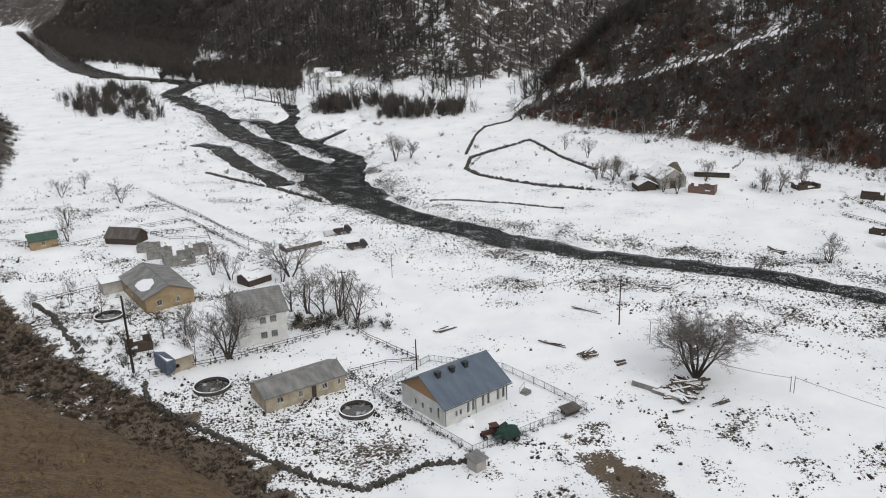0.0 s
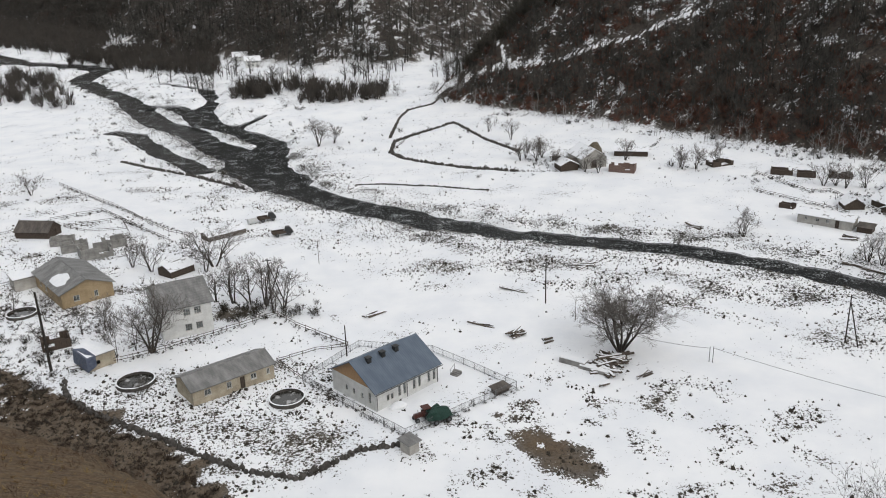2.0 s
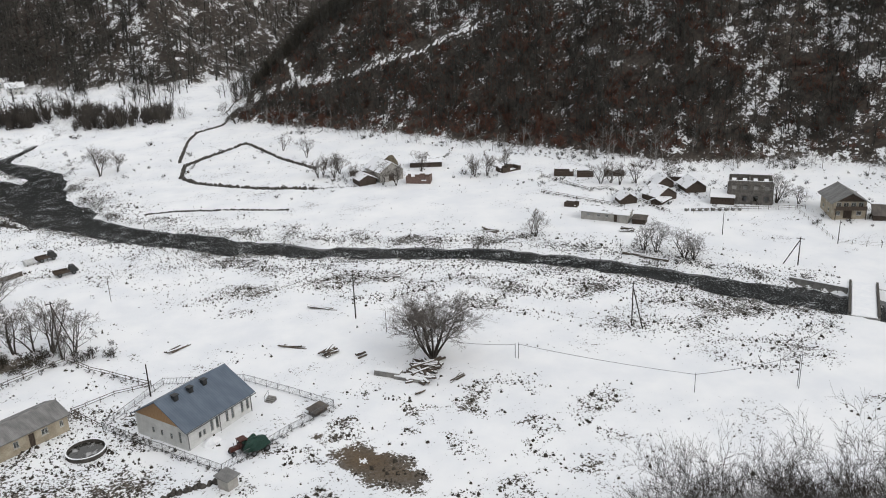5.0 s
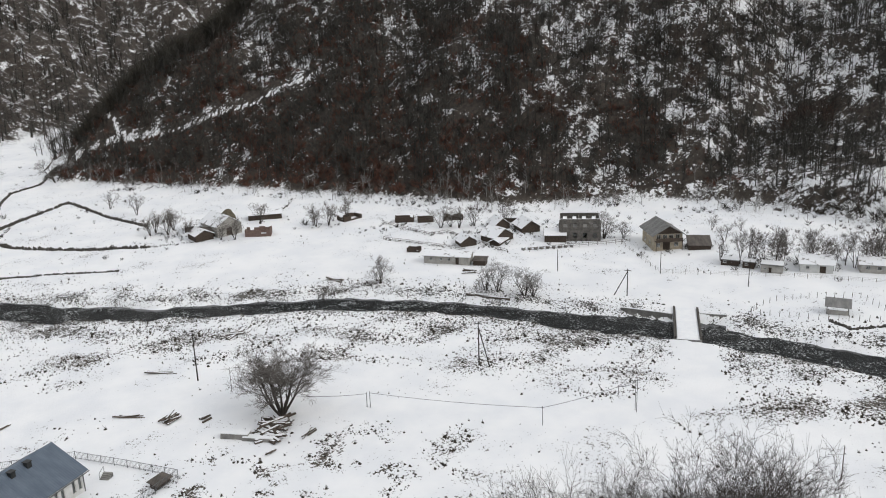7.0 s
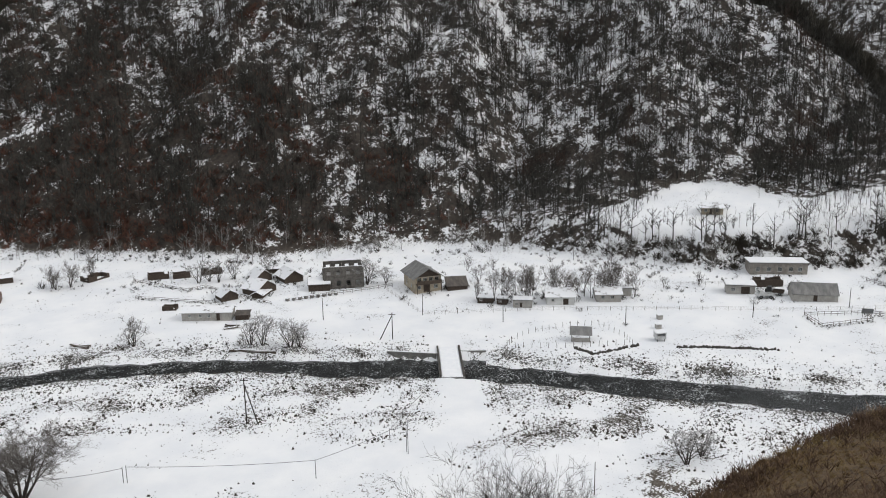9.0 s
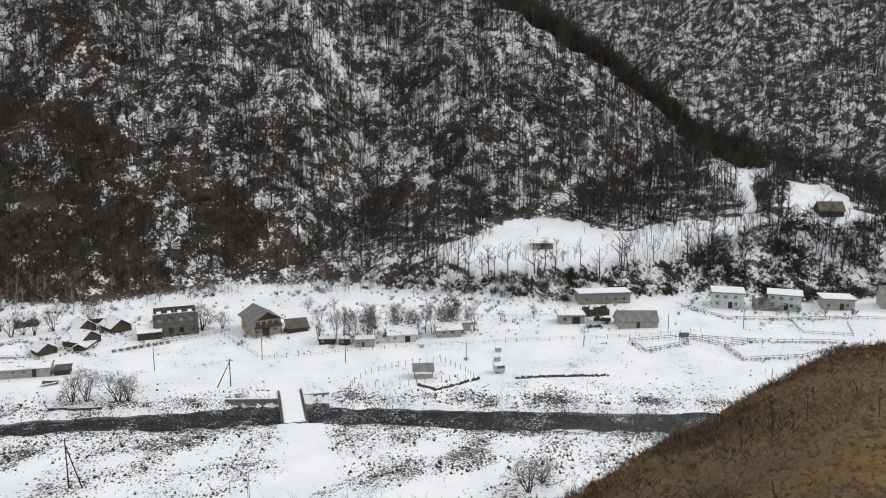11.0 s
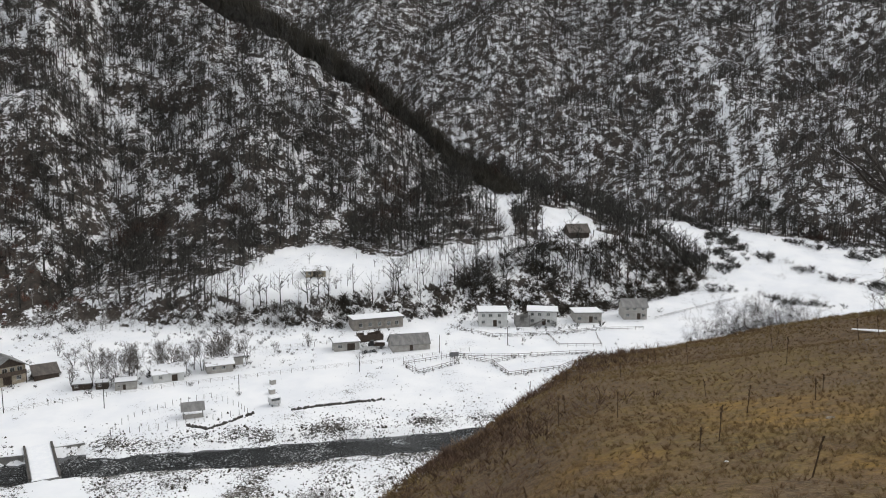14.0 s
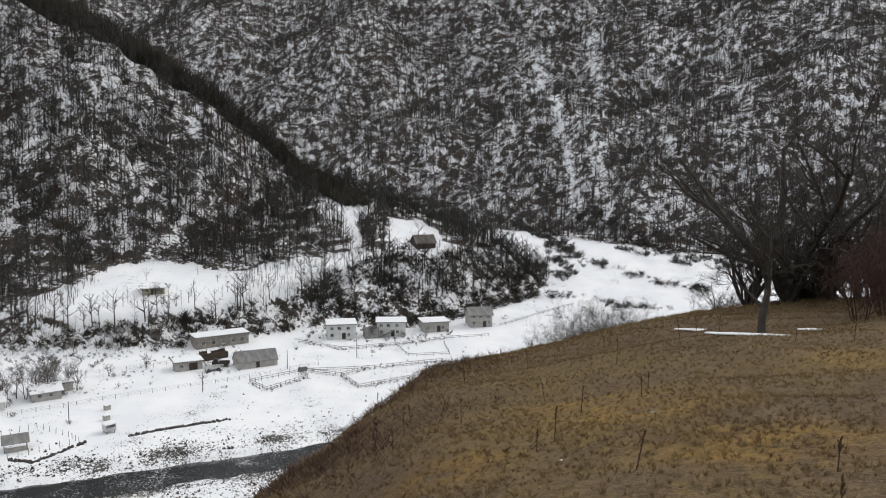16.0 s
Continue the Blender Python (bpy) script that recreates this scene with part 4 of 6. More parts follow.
def tractor(x, y, turn):
    ob = thing("tractor", x, y, turn, "old red tractor parked in the snowy yard", "tractor")
    part("hood", Geo().box(0.1, -0.35, 0.75, 1.7, 0.35, 1.35, 0.06), REDPAINT, ob)
    part("cab", Geo().box(-1.2, -0.65, 0.8, 0.1, 0.65, 1.3).box(-1.2, -0.65, 1.3, -1.1, 0.65, 2.2).box(0.0, -0.65, 1.3, 0.1, -0.55, 2.2).box(0.0, 0.55, 1.3, 0.1, 0.65, 2.2), REDPAINT, ob)
    part("cab_roof", Geo().box(-1.3, -0.75, 2.2, 0.2, 0.75, 2.34, 0.08), REDPAINT, ob)
    part("exhaust", Geo().rod((1.0, 0.2, 1.35), (1.0, 0.2, 2.2), 0.05, 0.05, 6), IRON, ob)
    for y2 in (-0.75, 0.75):
        wheel(ob, -0.7, y2, 0.75, 0.38)
        wheel(ob, 1.3, y2 * 0.85, 0.42, 0.25)
    return ob


def covered_wagon(x, y, turn):
    ob = thing("covered_trailer", x, y, turn, "farm trailer heaped under a dark green tarpaulin", "trailer")
    part("chassis", Geo().box(-1.8, -0.9, 0.55, 1.8, 0.9, 0.72), IRON, ob)
    part("tarpaulin", Geo().lump(0, 0, 0.7, 1.95, 1.1, 1.5, 3, 12), GREENTARP, ob)
    part("tarpaulin", Geo().rod((-1.3, 1.2, 0.9), (0.6, 1.5, 1.5), 0.45, 0.4, 10), GREENTARP, ob)
    part("drawbar", Geo().beam((1.8, 0, 0.6), (2.9, 0, 0.5), 0.1), IRON, ob)
    for x2 in (-1.0, 1.0):
        for y2 in (-0.95, 0.95):
            wheel(ob, x2, y2, 0.42, 0.22)
    return ob


def truck(x, y, turn, paint, label, long=5.2, load=None):
    ob = thing("truck", x, y, turn, label, "truck")
    part("cab", Geo().box(long / 2 - 1.7, -0.95, 0.6, long / 2, 0.95, 1.4, 0.05).box(long / 2 - 1.6, -0.9, 1.4, long / 2 - 0.4, 0.9, 2.1, 0.15), paint, ob)
    part("windscreen", Geo().box(long / 2 - 0.52, -0.75, 1.45, long / 2 - 0.46, 0.75, 1.98), GLASS, ob)
    part("bed", Geo().box(-long / 2, -1.0, 0.7, long / 2 - 1.75, 1.0, 0.85).box(-long / 2, -1.0, 0.85, long / 2 - 1.75, -0.94, 1.35).box(-long / 2, 0.94, 0.85, long / 2 - 1.75, 1.0, 1.35)
         .box(-long / 2, -0.94, 0.85, -long / 2 + 0.06, 0.94, 1.35), DARKWOOD if load is None else load, ob)
    for x2 in (-long * 0.3, long * 0.3):
        for y2 in (-0.9, 0.9):
            wheel(ob, x2, y2, 0.45, 0.26)


def round_pool(x, y, r, label):
    """A ring wall of stone round a dark pit of water."""
    ob = thing("round_pit", x, y, 0, label, "pit")
    part("wall", Geo().ring(r - 0.2, r, -0.4, 0.6, 28), TUFF, ob)
    part("snow_rim", Geo().ring(r - 0.19, r + 0.02, 0.604, 0.66, 28), SNOW, ob)
    part("water", Geo().rod((0, 0, -0.3), (0, 0, 0.2), r - 0.21, r - 0.21, 24), WATER_STILL, ob, "still dark water")


def plank_pile(x, y, turn, n, long, wide, label, seed, high=0.9, mess=14, size=0.28, name="timber_pile"):
    ob = thing(name, x, y, turn, label, "timber pile")
    r = random.Random(seed)
    for k in range(n):
        u, l = r.uniform(-wide / 2, wide / 2), long * r.uniform(0.5, 1.0)
        z = 0.1 + high * r.uniform(0, 1) * (1 - abs(u) / wide * 1.5 if abs(u) < wide / 1.6 else 0.1)
        m = pose(r.uniform(-0.4, 0.4), u, max(z, 0.12), r.uniform(-8, 8), r.uniform(-6, 6), r.uniform(-mess, mess))
        t = size * r.uniform(0.6, 1.3)
        b = placed(part("beam", Geo().box(-l / 2, -t / 2, -t / 3, l / 2, t / 2, t / 3), WOOD, ob), m)
        if r.random() < 0.6:
            part("snow_cap", Geo().box(-l / 2 + 0.05, -t / 2 + 0.01, t / 3 + 0.003, l / 2 - 0.05, t / 2 - 0.01, t / 3 + 0.08, 0.03), SNOW, b)
    return ob


def slab_stack(x, y, turn, L, W, h, label):
    ob = thing("concrete_panels", x, y, turn, label, "concrete panel")
    n = max(1, round(h / 0.3))
    for k in range(n):
        part("panel", Geo().box(-L / 2 + 0.06 * k, -W / 2, 0.31 * k - 0.05, L / 2 - 0.04 * k, W / 2, 0.31 * k + 0.25), CONCRETE, ob)
    part("snow_cap", Geo().box(-L / 2 + 0.1, -W / 2 + 0.03, 0.31 * n - 0.055, L / 2 - 0.1, W / 2 - 0.03, 0.31 * n + 0.08, 0.06), SNOW, ob)


def stone_wall(pts, tall, wide, label, seed, name="stone_wall", material=None):
    """A tumbled dry-stone wall, one mesh of many stones."""
    r = random.Random(seed)
    ob = thing(name, pts[0][0], pts[0][1], 0, label, "wall")
    x0, y0, z0 = ob.matrix_world.translation
    px, py = [], []
    for (ax, ay), (bx, by) in zip(pts, pts[1:]):
        n = max(2, int(math.hypot(bx - ax, by - ay) / (wide * 0.28)))
        for k in range(n):
            px.append(ax + (bx - ax) * k / n + r.uniform(-1, 1) * wide * 0.3)
            py.append(ay + (by - ay) * k / n + r.uniform(-1, 1) * wide * 0.3)
    zs = height(np.array(px), np.array(py))
    g = Geo()
    for x, y, z in zip(px, py, zs):
        if r.random() < 0.08:
            continue
        s = wide * r.uniform(0.22, 0.5)
        g.lump(x - x0, y - y0, z - z0 - 0.08, s, s, tall * r.uniform(0.5, 1.15), r.random(), 6)
    part("stones", g, material or TUFF, ob)["kind"] = "stuff"


def ruin(x, y, turn, L, W, h, label, seed, material=None, name="ruined_shed"):
    """Roofless walls of uneven height with a gap or two."""
    r = random.Random(seed)
    ob = thing(name, x, y, turn, label, "ruin")
    for m, size in ((pose(0, 0, 0), L), (pose(L, 0, 0, 0, 0, 90), W), (pose(L, W, 0, 0, 0, 180), L), (pose(0, W, 0, 0, 0, 270), W)):
        line, a = [(0.0, h)], 0.0
        end = size - 0.304
        while a < end - 0.3:
            b = min(end, a + r.uniform(0.8, 1.8))
            t = h * (r.uniform(0.3, 0.5) if r.random() < 0.12 else r.uniform(0.8, 1.05))
            line += [(a + 0.01, t), (b, t)]
            a = b
        line = [(0.0, -0.3)] + line + [(end, -0.3)]
        k = len(line)
        g = Geo().add([(x2, y2, z2) for y2 in (0, 0.3) for x2, z2 in line],
                      [tuple(range(k - 1, -1, -1))[::-1], tuple(range(2 * k - 1, k - 1, -1))] + [(i, i + k, (i + 1) % k + k, (i + 1) % k) for i in range(k)])
        placed(part("wall", g, material or CONCRETE, ob), m)
    return ob


def still_water():
    m, n, b = mat("still_water", 0.04, 0, 0.5)
    wire(m, blend(m, ramp(m, spot(m, 0.6, 4), 0.55, 0.65), (0.035, 0.034, 0.030), (0.30, 0.30, 0.30)), b.inputs["Base Color"])
    return m


WATER_STILL = still_water()
blue_roof_house()
tractor(5.9, 99.6, 200).scale = (0.85, 0.85, 0.85)
covered_wagon(8.2, 98.9, 22).scale = (1.0, 1.0, 1.0)
shed_hut = shed("grey_hut", "small grey board hut by the yard gate", 3.4, 90.6, 38, 1.7, 1.9, 1.6, 1.75, GREYWASH, SLATE, snow=False)
house("long_shed", "long low cream shed with a grey ribbed roof", -27.6, 108.5, 33.5, 13.4, 6.3, 2.5, 1.2, CREAM, SLATE,
      {"front": [(1.8, 2.9, 1.0, 2.0), (5.4, 6.2, 0.9, 2.0), (7.6, 8.4, 0, 2.1), (9.4, 10.4, 1.0, 2.0), (12.1, 12.7, 1.0, 2.0)]}, 0.35, doors=())
ochre = house("village_house", "ochre single-storey house with a snow-patched grey roof", -52.4, 157.2, 125, 18, 10.0, 3.0, 1.9, OCHRE, SLATE,
      {"left": [(2.2, 3.4, 0.9, 2.1), (6.2, 7.0, 0.9, 2.1)], "back": [(3, 4.4, 0.9, 2.2), (7, 8.4, 0.9, 2.2)]}, 0.5)
placed(part("roof_snow", Geo().lump(6.5, 3.2, 0.12, 3.6, 1.9, 0.07, 6, 14), SNOW, ochre, "patch of white snow"), pose(0, 5.0, 4.9) @ pose(0, 0, 0, -20.8))
shed("porch", "snow-roofed grey lean-to porch on the ochre house", -74.2, 163.6, 35, 5.0, 4.0, 2.6, 2.9, GREYWASH, SLATE)
house("village_house", "white two-storey house with a grey ribbed roof", -37.2, 132.6, 24.0, 8.9, 12.0, 5.8, 2.6, WHITEWASH, SLATE,
      {"front": [(a, a + 1.25, z, z + 1.35) for a in (3.9, 5.8) for z in (0.95, 3.85)], "left": [(2.5, 3.8, 3.85, 5.1), (5.8, 7.1, 3.85, 5.1), (5.8, 7.1, 0.95, 2.3)]}, 0.5, bars=2)
tarped = shed("tarped_shed", "small shed with snowy roof and a blue tarpaulin over one end", -46.8, 122.5, 41, 4.5, 5.0, 2.5, 2.8, CREAM, SLATE, opening=(1.2, 1.9, 0.9, 1.6))
part("tarpaulin", Geo().add([(-0.4, -0.4, 2.66), (1.2, -0.4, 2.70), (1.0, 3.4, 2.98), (-0.4, 4.6, 2.99), (-0.5, -0.5, 0.3), (1.1, -0.45, 0.9), (-0.55, 4.7, 0.5)],
                      [(0, 1, 2, 3), (4, 5, 1, 0), (6, 4, 0, 3)]), BLUETARP, tarped, "crumpled blue tarpaulin")
ruin(-57.2, 131.2, 25, 4.6, 3.6, 1.8, "low brown tumbledown shed among bushes", 4, DARKWOOD, "brown_shed")
house("small_hut", "ochre plank hut with a green sheet roof", -106.2, 197.2, 32, 6.6, 5.2, 2.5, 1.2, OCHRE, GREENROOF, {"front": [(2.6, 3.7, 0.9, 1.9)]}, 0.4)
house("dark_shed", "sagging dark wooden shed with a rusty roof", -88.4, 201.0, -14, 9.0, 5.5, 1.7, 2.0, DARKWOOD, RUSTROOF, {"right": [(1.8, 3.4, 0, 1.7)]}, 0.3)
for k, (x, y, t, a, b, h) in enumerate([(-72.5, 186.5, 20, 6, 4.5, 2.0), (-66, 180.5, 28, 7, 5, 2.6), (-77, 192, 15, 5.5, 4, 1.6), (-63, 188.5, 28, 5, 4, 2.2)]):
    ruin(x, y, t, a, b, h, "roofless concrete-block sheds with snow on the walls", k + 20)
house("low_barn", "long low weathered barn with a snow-covered roof", -38.8, 188.8, 36, 10, 4.2, 1.3, 0.7, WOOD, SNOWSLATE, {}, 0.3)
house("small_hut", "small dark hut with a snow-laden roof", -42.6, 164.6, 48, 6.0, 4.6, 1.6, 1.0, DARKWOOD, SNOWSLATE, {"right": [(1.5, 2.4, 0, 1.6)]}, 0.3)
truck(-21.4, 190.5, 20, DARKPAINT, "dark flatbed truck standing in the snow", 5.0)
truck(-26.5, 204.0, 25, DARKPAINT, "dark old truck beside a pale tank", 4.6)
tank = thing("tank", -30.0, 202.2, 30, "pale round tank lying in the snow", "tank")
part("shell", Geo().rod((-1.2, 0, 0.75), (1.2, 0, 0.75), 0.75, 0.75, 14), PALEPAINT, tank)
part("cradle", Geo().box(-0.8, -0.6, -0.1, -0.6, 0.6, 0.3).box(0.6, -0.6, -0.1, 0.8, 0.6, 0.3), WOOD, tank)
round_pool(-38.3, 117.6, 3.0, "round dark pit with a snow-rimmed stone wall in the yard")
round_pool(-13.9, 108.4, 2.7, "round dark stone-walled pit beside the long shed")
round_pool(-68.0, 150.5, 2.8, "round dark pit with snow on its rim near the ochre house")

power_pole(-53.4, 124.0, 14.0, "tall dark leaning wooden pole at the yard's corner", 20, arm=False, wide=0.24).rotation_euler.rotate_axis("X", 0.0)
power_pole(32.4, 137.7, 8.6, "dark wooden utility pole standing in the snow", 30)
power_pole(-5.1, 122.2, 5.6, "short dark post behind the white house", 0, arm=False)
power_pole(-11.5, 167.6, 5.4, "thin grey post in the snow", 0, arm=False, material=WOOD, wide=0.06)
power_pole(-19.8, 146.7, 9.6, "braced utility pole among the bare trees", 10, 2.6)
power_pole(35.9, 129.1, 4.2, "thin post by the snowy track", 0, arm=False, material=WOOD, wide=0.06)
power_pole(77.4, 113.1, 8.6, "braced dark utility pole on the gravelly bank", 120, -2.4)
power_pole(94.2, 52.7, 5.2, "thin leaning post below the spur", 0, arm=False, material=WOOD, wide=0.07)


def gas_pipe(pts, label):
    """A thin pipe carried on posts."""
    ob = thing("gas_pipe", pts[0][0], pts[0][1], 0, label, "pipe")
    x0, y0, z0 = ob.matrix_world.translation
    at = [Vector((x - x0, y - y0, ground_at(x, y) - z0 + h)) for x, y, h in pts]
    for (x, y, h), p in zip(pts, at):
        part("post", Geo().rod((p.x, p.y, p.z - h - 0.3), (p.x, p.y, p.z + 0.25), 0.06, 0.05, 6), IRON, ob)
    g = Geo()
    for p, q in zip(at, at[1:]):
        for k in range(6):
            a, b = k / 6, (k + 1) / 6
            sag = lambda c: Vector((0, 0, -0.35 * 4 * c * (1 - c)))
            g.rod(p + (q - p) * a + sag(a), p + (q - p) * b + sag(b), 0.035, 0.035, 6)
    part("pipe", g, IRON, ob)


gas_pipe([(52.8, 109.2, 2.6), (71.8, 87.9, 3.0), (86.5, 82.4, 5.6)], "thin grey gas pipe carried on posts over the snow")
gas_pipe([(41.5, 117.5, 2.2), (52.4, 109.6, 2.4)], "thin grey pipe running from the bare tree")
gas_pipe([(86.8, 83.0, 5.0), (88.5, 88.5, 1.6), (97.0, 93.5, 0.6), (112.0, 99.0, 0.6)], "thin grey pipe dropping to the bridge")

fence("grey mesh-panelled iron fence round the white house's yard", [(-11.9, 114.1), (-4.0, 104.3), (3.1, 95.4), (11.6, 100.6), (20.6, 106.1), (15.2, 113.2), (9.3, 120.8), (-3.0, 125.5), (-11.9, 114.1)], 1.35, 2.3, "pickets", IRON, lean=0.02)
fence("weathered pale fence along the shed's yard", [(-50.2, 122.7), (-38.5, 127.2), (-28.8, 133.7), (-18.2, 140.9), (-14.5, 135.6), (-4.9, 125.5)], 1.2, 2.6, "rails")
fence("rickety fence between the yards", [(-11.9, 114.1), (-16.5, 121.0), (-10.5, 124.5), (-4.9, 125.5)], 1.0, 2.4, "rails")
fence("wire fence on dark posts along the plots", [(-96.6, 257.4), (-72, 228), (-50.5, 199.1), (-43.4, 193.1)], 1.3, 3.2, "rails")
fence("wire fence on dark posts along the plots", [(-84.8, 215.1), (-73.8, 223.2), (-48.8, 191.5)], 1.2, 3.2, "rails")
fence("rough rail fence round a garden plot", [(-79, 208), (-72.3, 203.1), (-62, 204), (-66, 214), (-79, 208)], 1.0, 3.0, "rails")
fence("rough rail fence by the small huts", [(-119.2, 206.7), (-98.8, 198.6), (-84.5, 212.1)], 1.1, 3.2, "rails")
fence("rough rail fence behind the ochre house", [(-87.2, 159.0), (-80, 165), (-75.5, 168.9)], 1.2, 2.6, "rails")
stone_wall([(-50.1, 119.6), (-47.5, 114), (-42.7, 109.4), (-32.0, 101.2), (-24, 95), (-17.6, 90.7), (-11.4, 88.1), (-7.9, 90.0), (-2.8, 93.3), (3.0, 93.4)], 0.7, 1.1, "tumbled dark stone wall along the yard's edge", 5)
stone_wall([(-85.7, 287.9), (-70, 272), (-54.5, 259.3), (-36.7, 239.1)], 0.9, 1.2, "dark stone bank beside the stream", 6)
stone_wall([(-87, 159), (-80, 152), (-72, 141), (-66, 133)], 0.8, 1.2, "dark stone wall below the ochre house", 7)

plank_pile(36.6, 111.2, -38, 60, 6.0, 6.5, "heap of snow-dusted beams and planks under the bare tree", 31, 1.6, 60, 0.36)
slab_stack(31.2, 112.6, -42, 4.6, 1.5, 0.95, "snow-capped stack of concrete panels by the timber heap")
slab_stack(33.8, 109.6, -42, 5.2, 1.2, 0.65, "snow-capped stack of concrete panels by the timber heap")
plank_pile(40.9, 106.8, 35, 3, 3.6, 0.8, "few loose beams lying in the snow", 32, 0.2, 8)
plank_pile(34.0, 104.8, 20, 3, 2.6, 1.0, "few loose beams lying in the snow", 33, 0.2, 12)
plank_pile(24.1, 125.0, 20, 12, 3.6, 3.2, "dark heap of scrap beams in the snow", 34, 0.9, 35)
plank_pile(29.0, 121.6, 30, 4, 2.2, 1.6, "few boards lying in the snow", 35, 0.2, 15)
plank_pile(-0.4, 138.7, 42, 5, 5.0, 2.2, "loose boards laid out on the snow", 36, 0.15, 8)
plank_pile(19.1, 130.0, -35, 4, 6.5, 0.9, "line of fallen posts in the snow", 37, 0.15, 4, 0.2)
plank_pile(45.0, 156.5, 5, 12, 6.0, 3.0, "tangle of driftwood on the gravel bar", 38, 0.6, 40)
plank_pile(27.6, 145.0, -38, 5, 7.5, 0.9, "line of fallen posts in the snow", 39, 0.2, 4, 0.22)
plank_pile(-22.0, 120.8, 15, 14, 5.0, 6.0, "scattered boards and poles in the snowy yard", 40, 0.15, 25, 0.16)
shed("low_coop", "low dark coop at the fence's corner", 17.4, 104.4, 32, 2.4, 1.4, 0.7, 0.9, DARKWOOD, RUSTROOF, snow=False)
heap = thing("snow_mound", 2.6, 103.6, 20, "snow-covered heap beside the house wall", "mound")
part("heap", Geo().lump(0, 0, -0.05, 1.5, 0.9, 0.9, 9, 12), SNOW, heap)

# ---- the bridge and the far bank ----
def bridge():
    ob = thing("bridge", 116.0, 97.6, 43.0, "narrow snow-covered concrete bridge over the stream", "bridge", z=0.0)
    part("deck", Geo().box(0.6, -2.6, -0.5, 18.4, 2.6, 0.22), CONCRETE, ob)
    part("deck_snow", Geo().box(0.4, -2.2, 0.224, 18.6, 2.2, 0.42, 0.15), SNOW, ob, "trodden white snow")
    for y in (-2.6, 2.2):
        part("kerb", Geo().box(0.6, y, 0.224, 18.4, y + 0.4, 0.72), TUFF, ob)
        part("girder", Geo().box(1.0, y + 0.05, -1.1, 18.0, y + 0.35, -0.504), CONCRETE, ob)
    for x in (-0.2, 14.6):
        part("abutment", Geo().box(x, -2.6, -3.4, x + 1.8, 2.6, -0.505), CONCRETE, ob)
    for x, y, t, l in ((14.6, 2.7, 77, 11.0), (15.4, -2.7, -92, 5.5)):
        w = placed(part("wing_wall", Geo().box(0, 0, -3.2, l, 0.5, 0.35), CONCRETE, ob), pose(x, y, 0, 0, 0, t))
        part("snow_cap", Geo().box(0.03, 0.03, 0.354, l - 0.03, 0.47, 0.48, 0.05), SNOW, w)


def two_points(a, b):
    return a[0], a[1], math.degrees(math.atan2(b[1] - a[1], b[0] - a[0])), math.hypot(b[0] - a[0], b[1] - a[1])


def far_house(name, label, a, b, W, eave, rise, walls, roof, **more):
    x, y, t, L = two_points(a, b)
    return house(name, label, x, y, t, L, W, eave, rise, walls, roof, **more)


bridge()
far_house("low_barn", "long low grey barn with a snow-covered roof", (102.5, 174.3), (110.6, 165.0), 4.2, 2.3, 0.9, GREYWASH, SNOWSLATE,
          holes={"front": [(1.6, 2.3, 0.9, 1.7), (4.2, 5.0, 0.9, 1.7), (6.4, 7.2, 0.9, 1.7), (8.6, 9.5, 0, 1.9)]})
shed("lean_to", "dark lean-to at the barn's end", 111.4, 164.4, -46, 3.2, 3.0, 1.3, 1.6, DARKWOOD, RUSTROOF, False)
for x, y, t, L, W, e, r, lab in [(122.4, 178.6, 76, 5.0, 4.6, 1.4, 1.5, "small dark hut with a sagging snowy roof"), (133.7, 176.6, 96, 6.0, 7.0, 1.6, 2.1, "dark wooden barn with a sagging snow-covered roof"),
                                 (144.6, 178.0, 74, 7.0, 5.6, 1.7, 1.9, "dark wooden shed with a snowy roof"), (139.6, 186.0, 80, 5.0, 5.0, 1.6, 1.8, "dark wooden hut behind the barns"),
                                 (126.6, 173.6, 30, 5.5, 3.0, 1.1, 0.7, "low dark shed half sunk in snow"), (141.0, 193.5, -38, 6.0, 3.5, 1.6, 0.5, "low dark shed under a flat snowy roof")]:
    house("dark_shed", lab, x, y, t, L, W, e, r, DARKWOOD, SNOWSLATE, {"left": [(0.8, 1.9, 0, 1.0)]}, 0.5, group="sheds of the upper yard")
unfinished = thing("unfinished_house", 142.6, 167.0, -40, "unfinished two-storey dark block house without a roof", "house")
for m, size, rows in ((pose(0, 0, 0), 11.5, 4), (pose(11.5, 0, 0, 0, 0, 90), 8.0, 3), (pose(11.5, 8.0, 0, 0, 0, 180), 11.5, 4), (pose(0, 8.0, 0, 0, 0, 270), 8.0, 3)):
    gap = (size - 0.6) / rows
    hs = [(gap * k + gap * 0.3, gap * k + gap * 0.3 + 1.1, z, z + 1.4) for k in range(rows) for z in (0.9, 3.9)]
    placed(part("wall", wall_geo(size - 0.61, 5.9 if rows == 3 else 6.3, 0.3, hs), BLOCKS, unfinished), m @ pose(0.302, 0, 0))
    part("snow_cap", Geo().box(0.05, 0.03, 0, size - 0.7, 0.27, 0.1, 0.03), SNOW, unfinished).matrix_basis = m @ pose(0.302, 0, 5.904 if rows == 3 else 6.304)
part("floor_slab", Geo().box(0.35, 0.35, 2.9, 11.1, 7.6, 3.1), CONCRETE, unfinished)
part("partition", Geo().box(5.4, 0.35, 3.104, 5.7, 7.6, 5.8), BLOCKS, unfinished)
annex = shed("lean_to", "dark lean-to with a snowy roof by the unfinished house", 138.6, 168.6, -40, 6.0, 4.0, 1.9, 3.0, DARKWOOD, RUSTROOF)
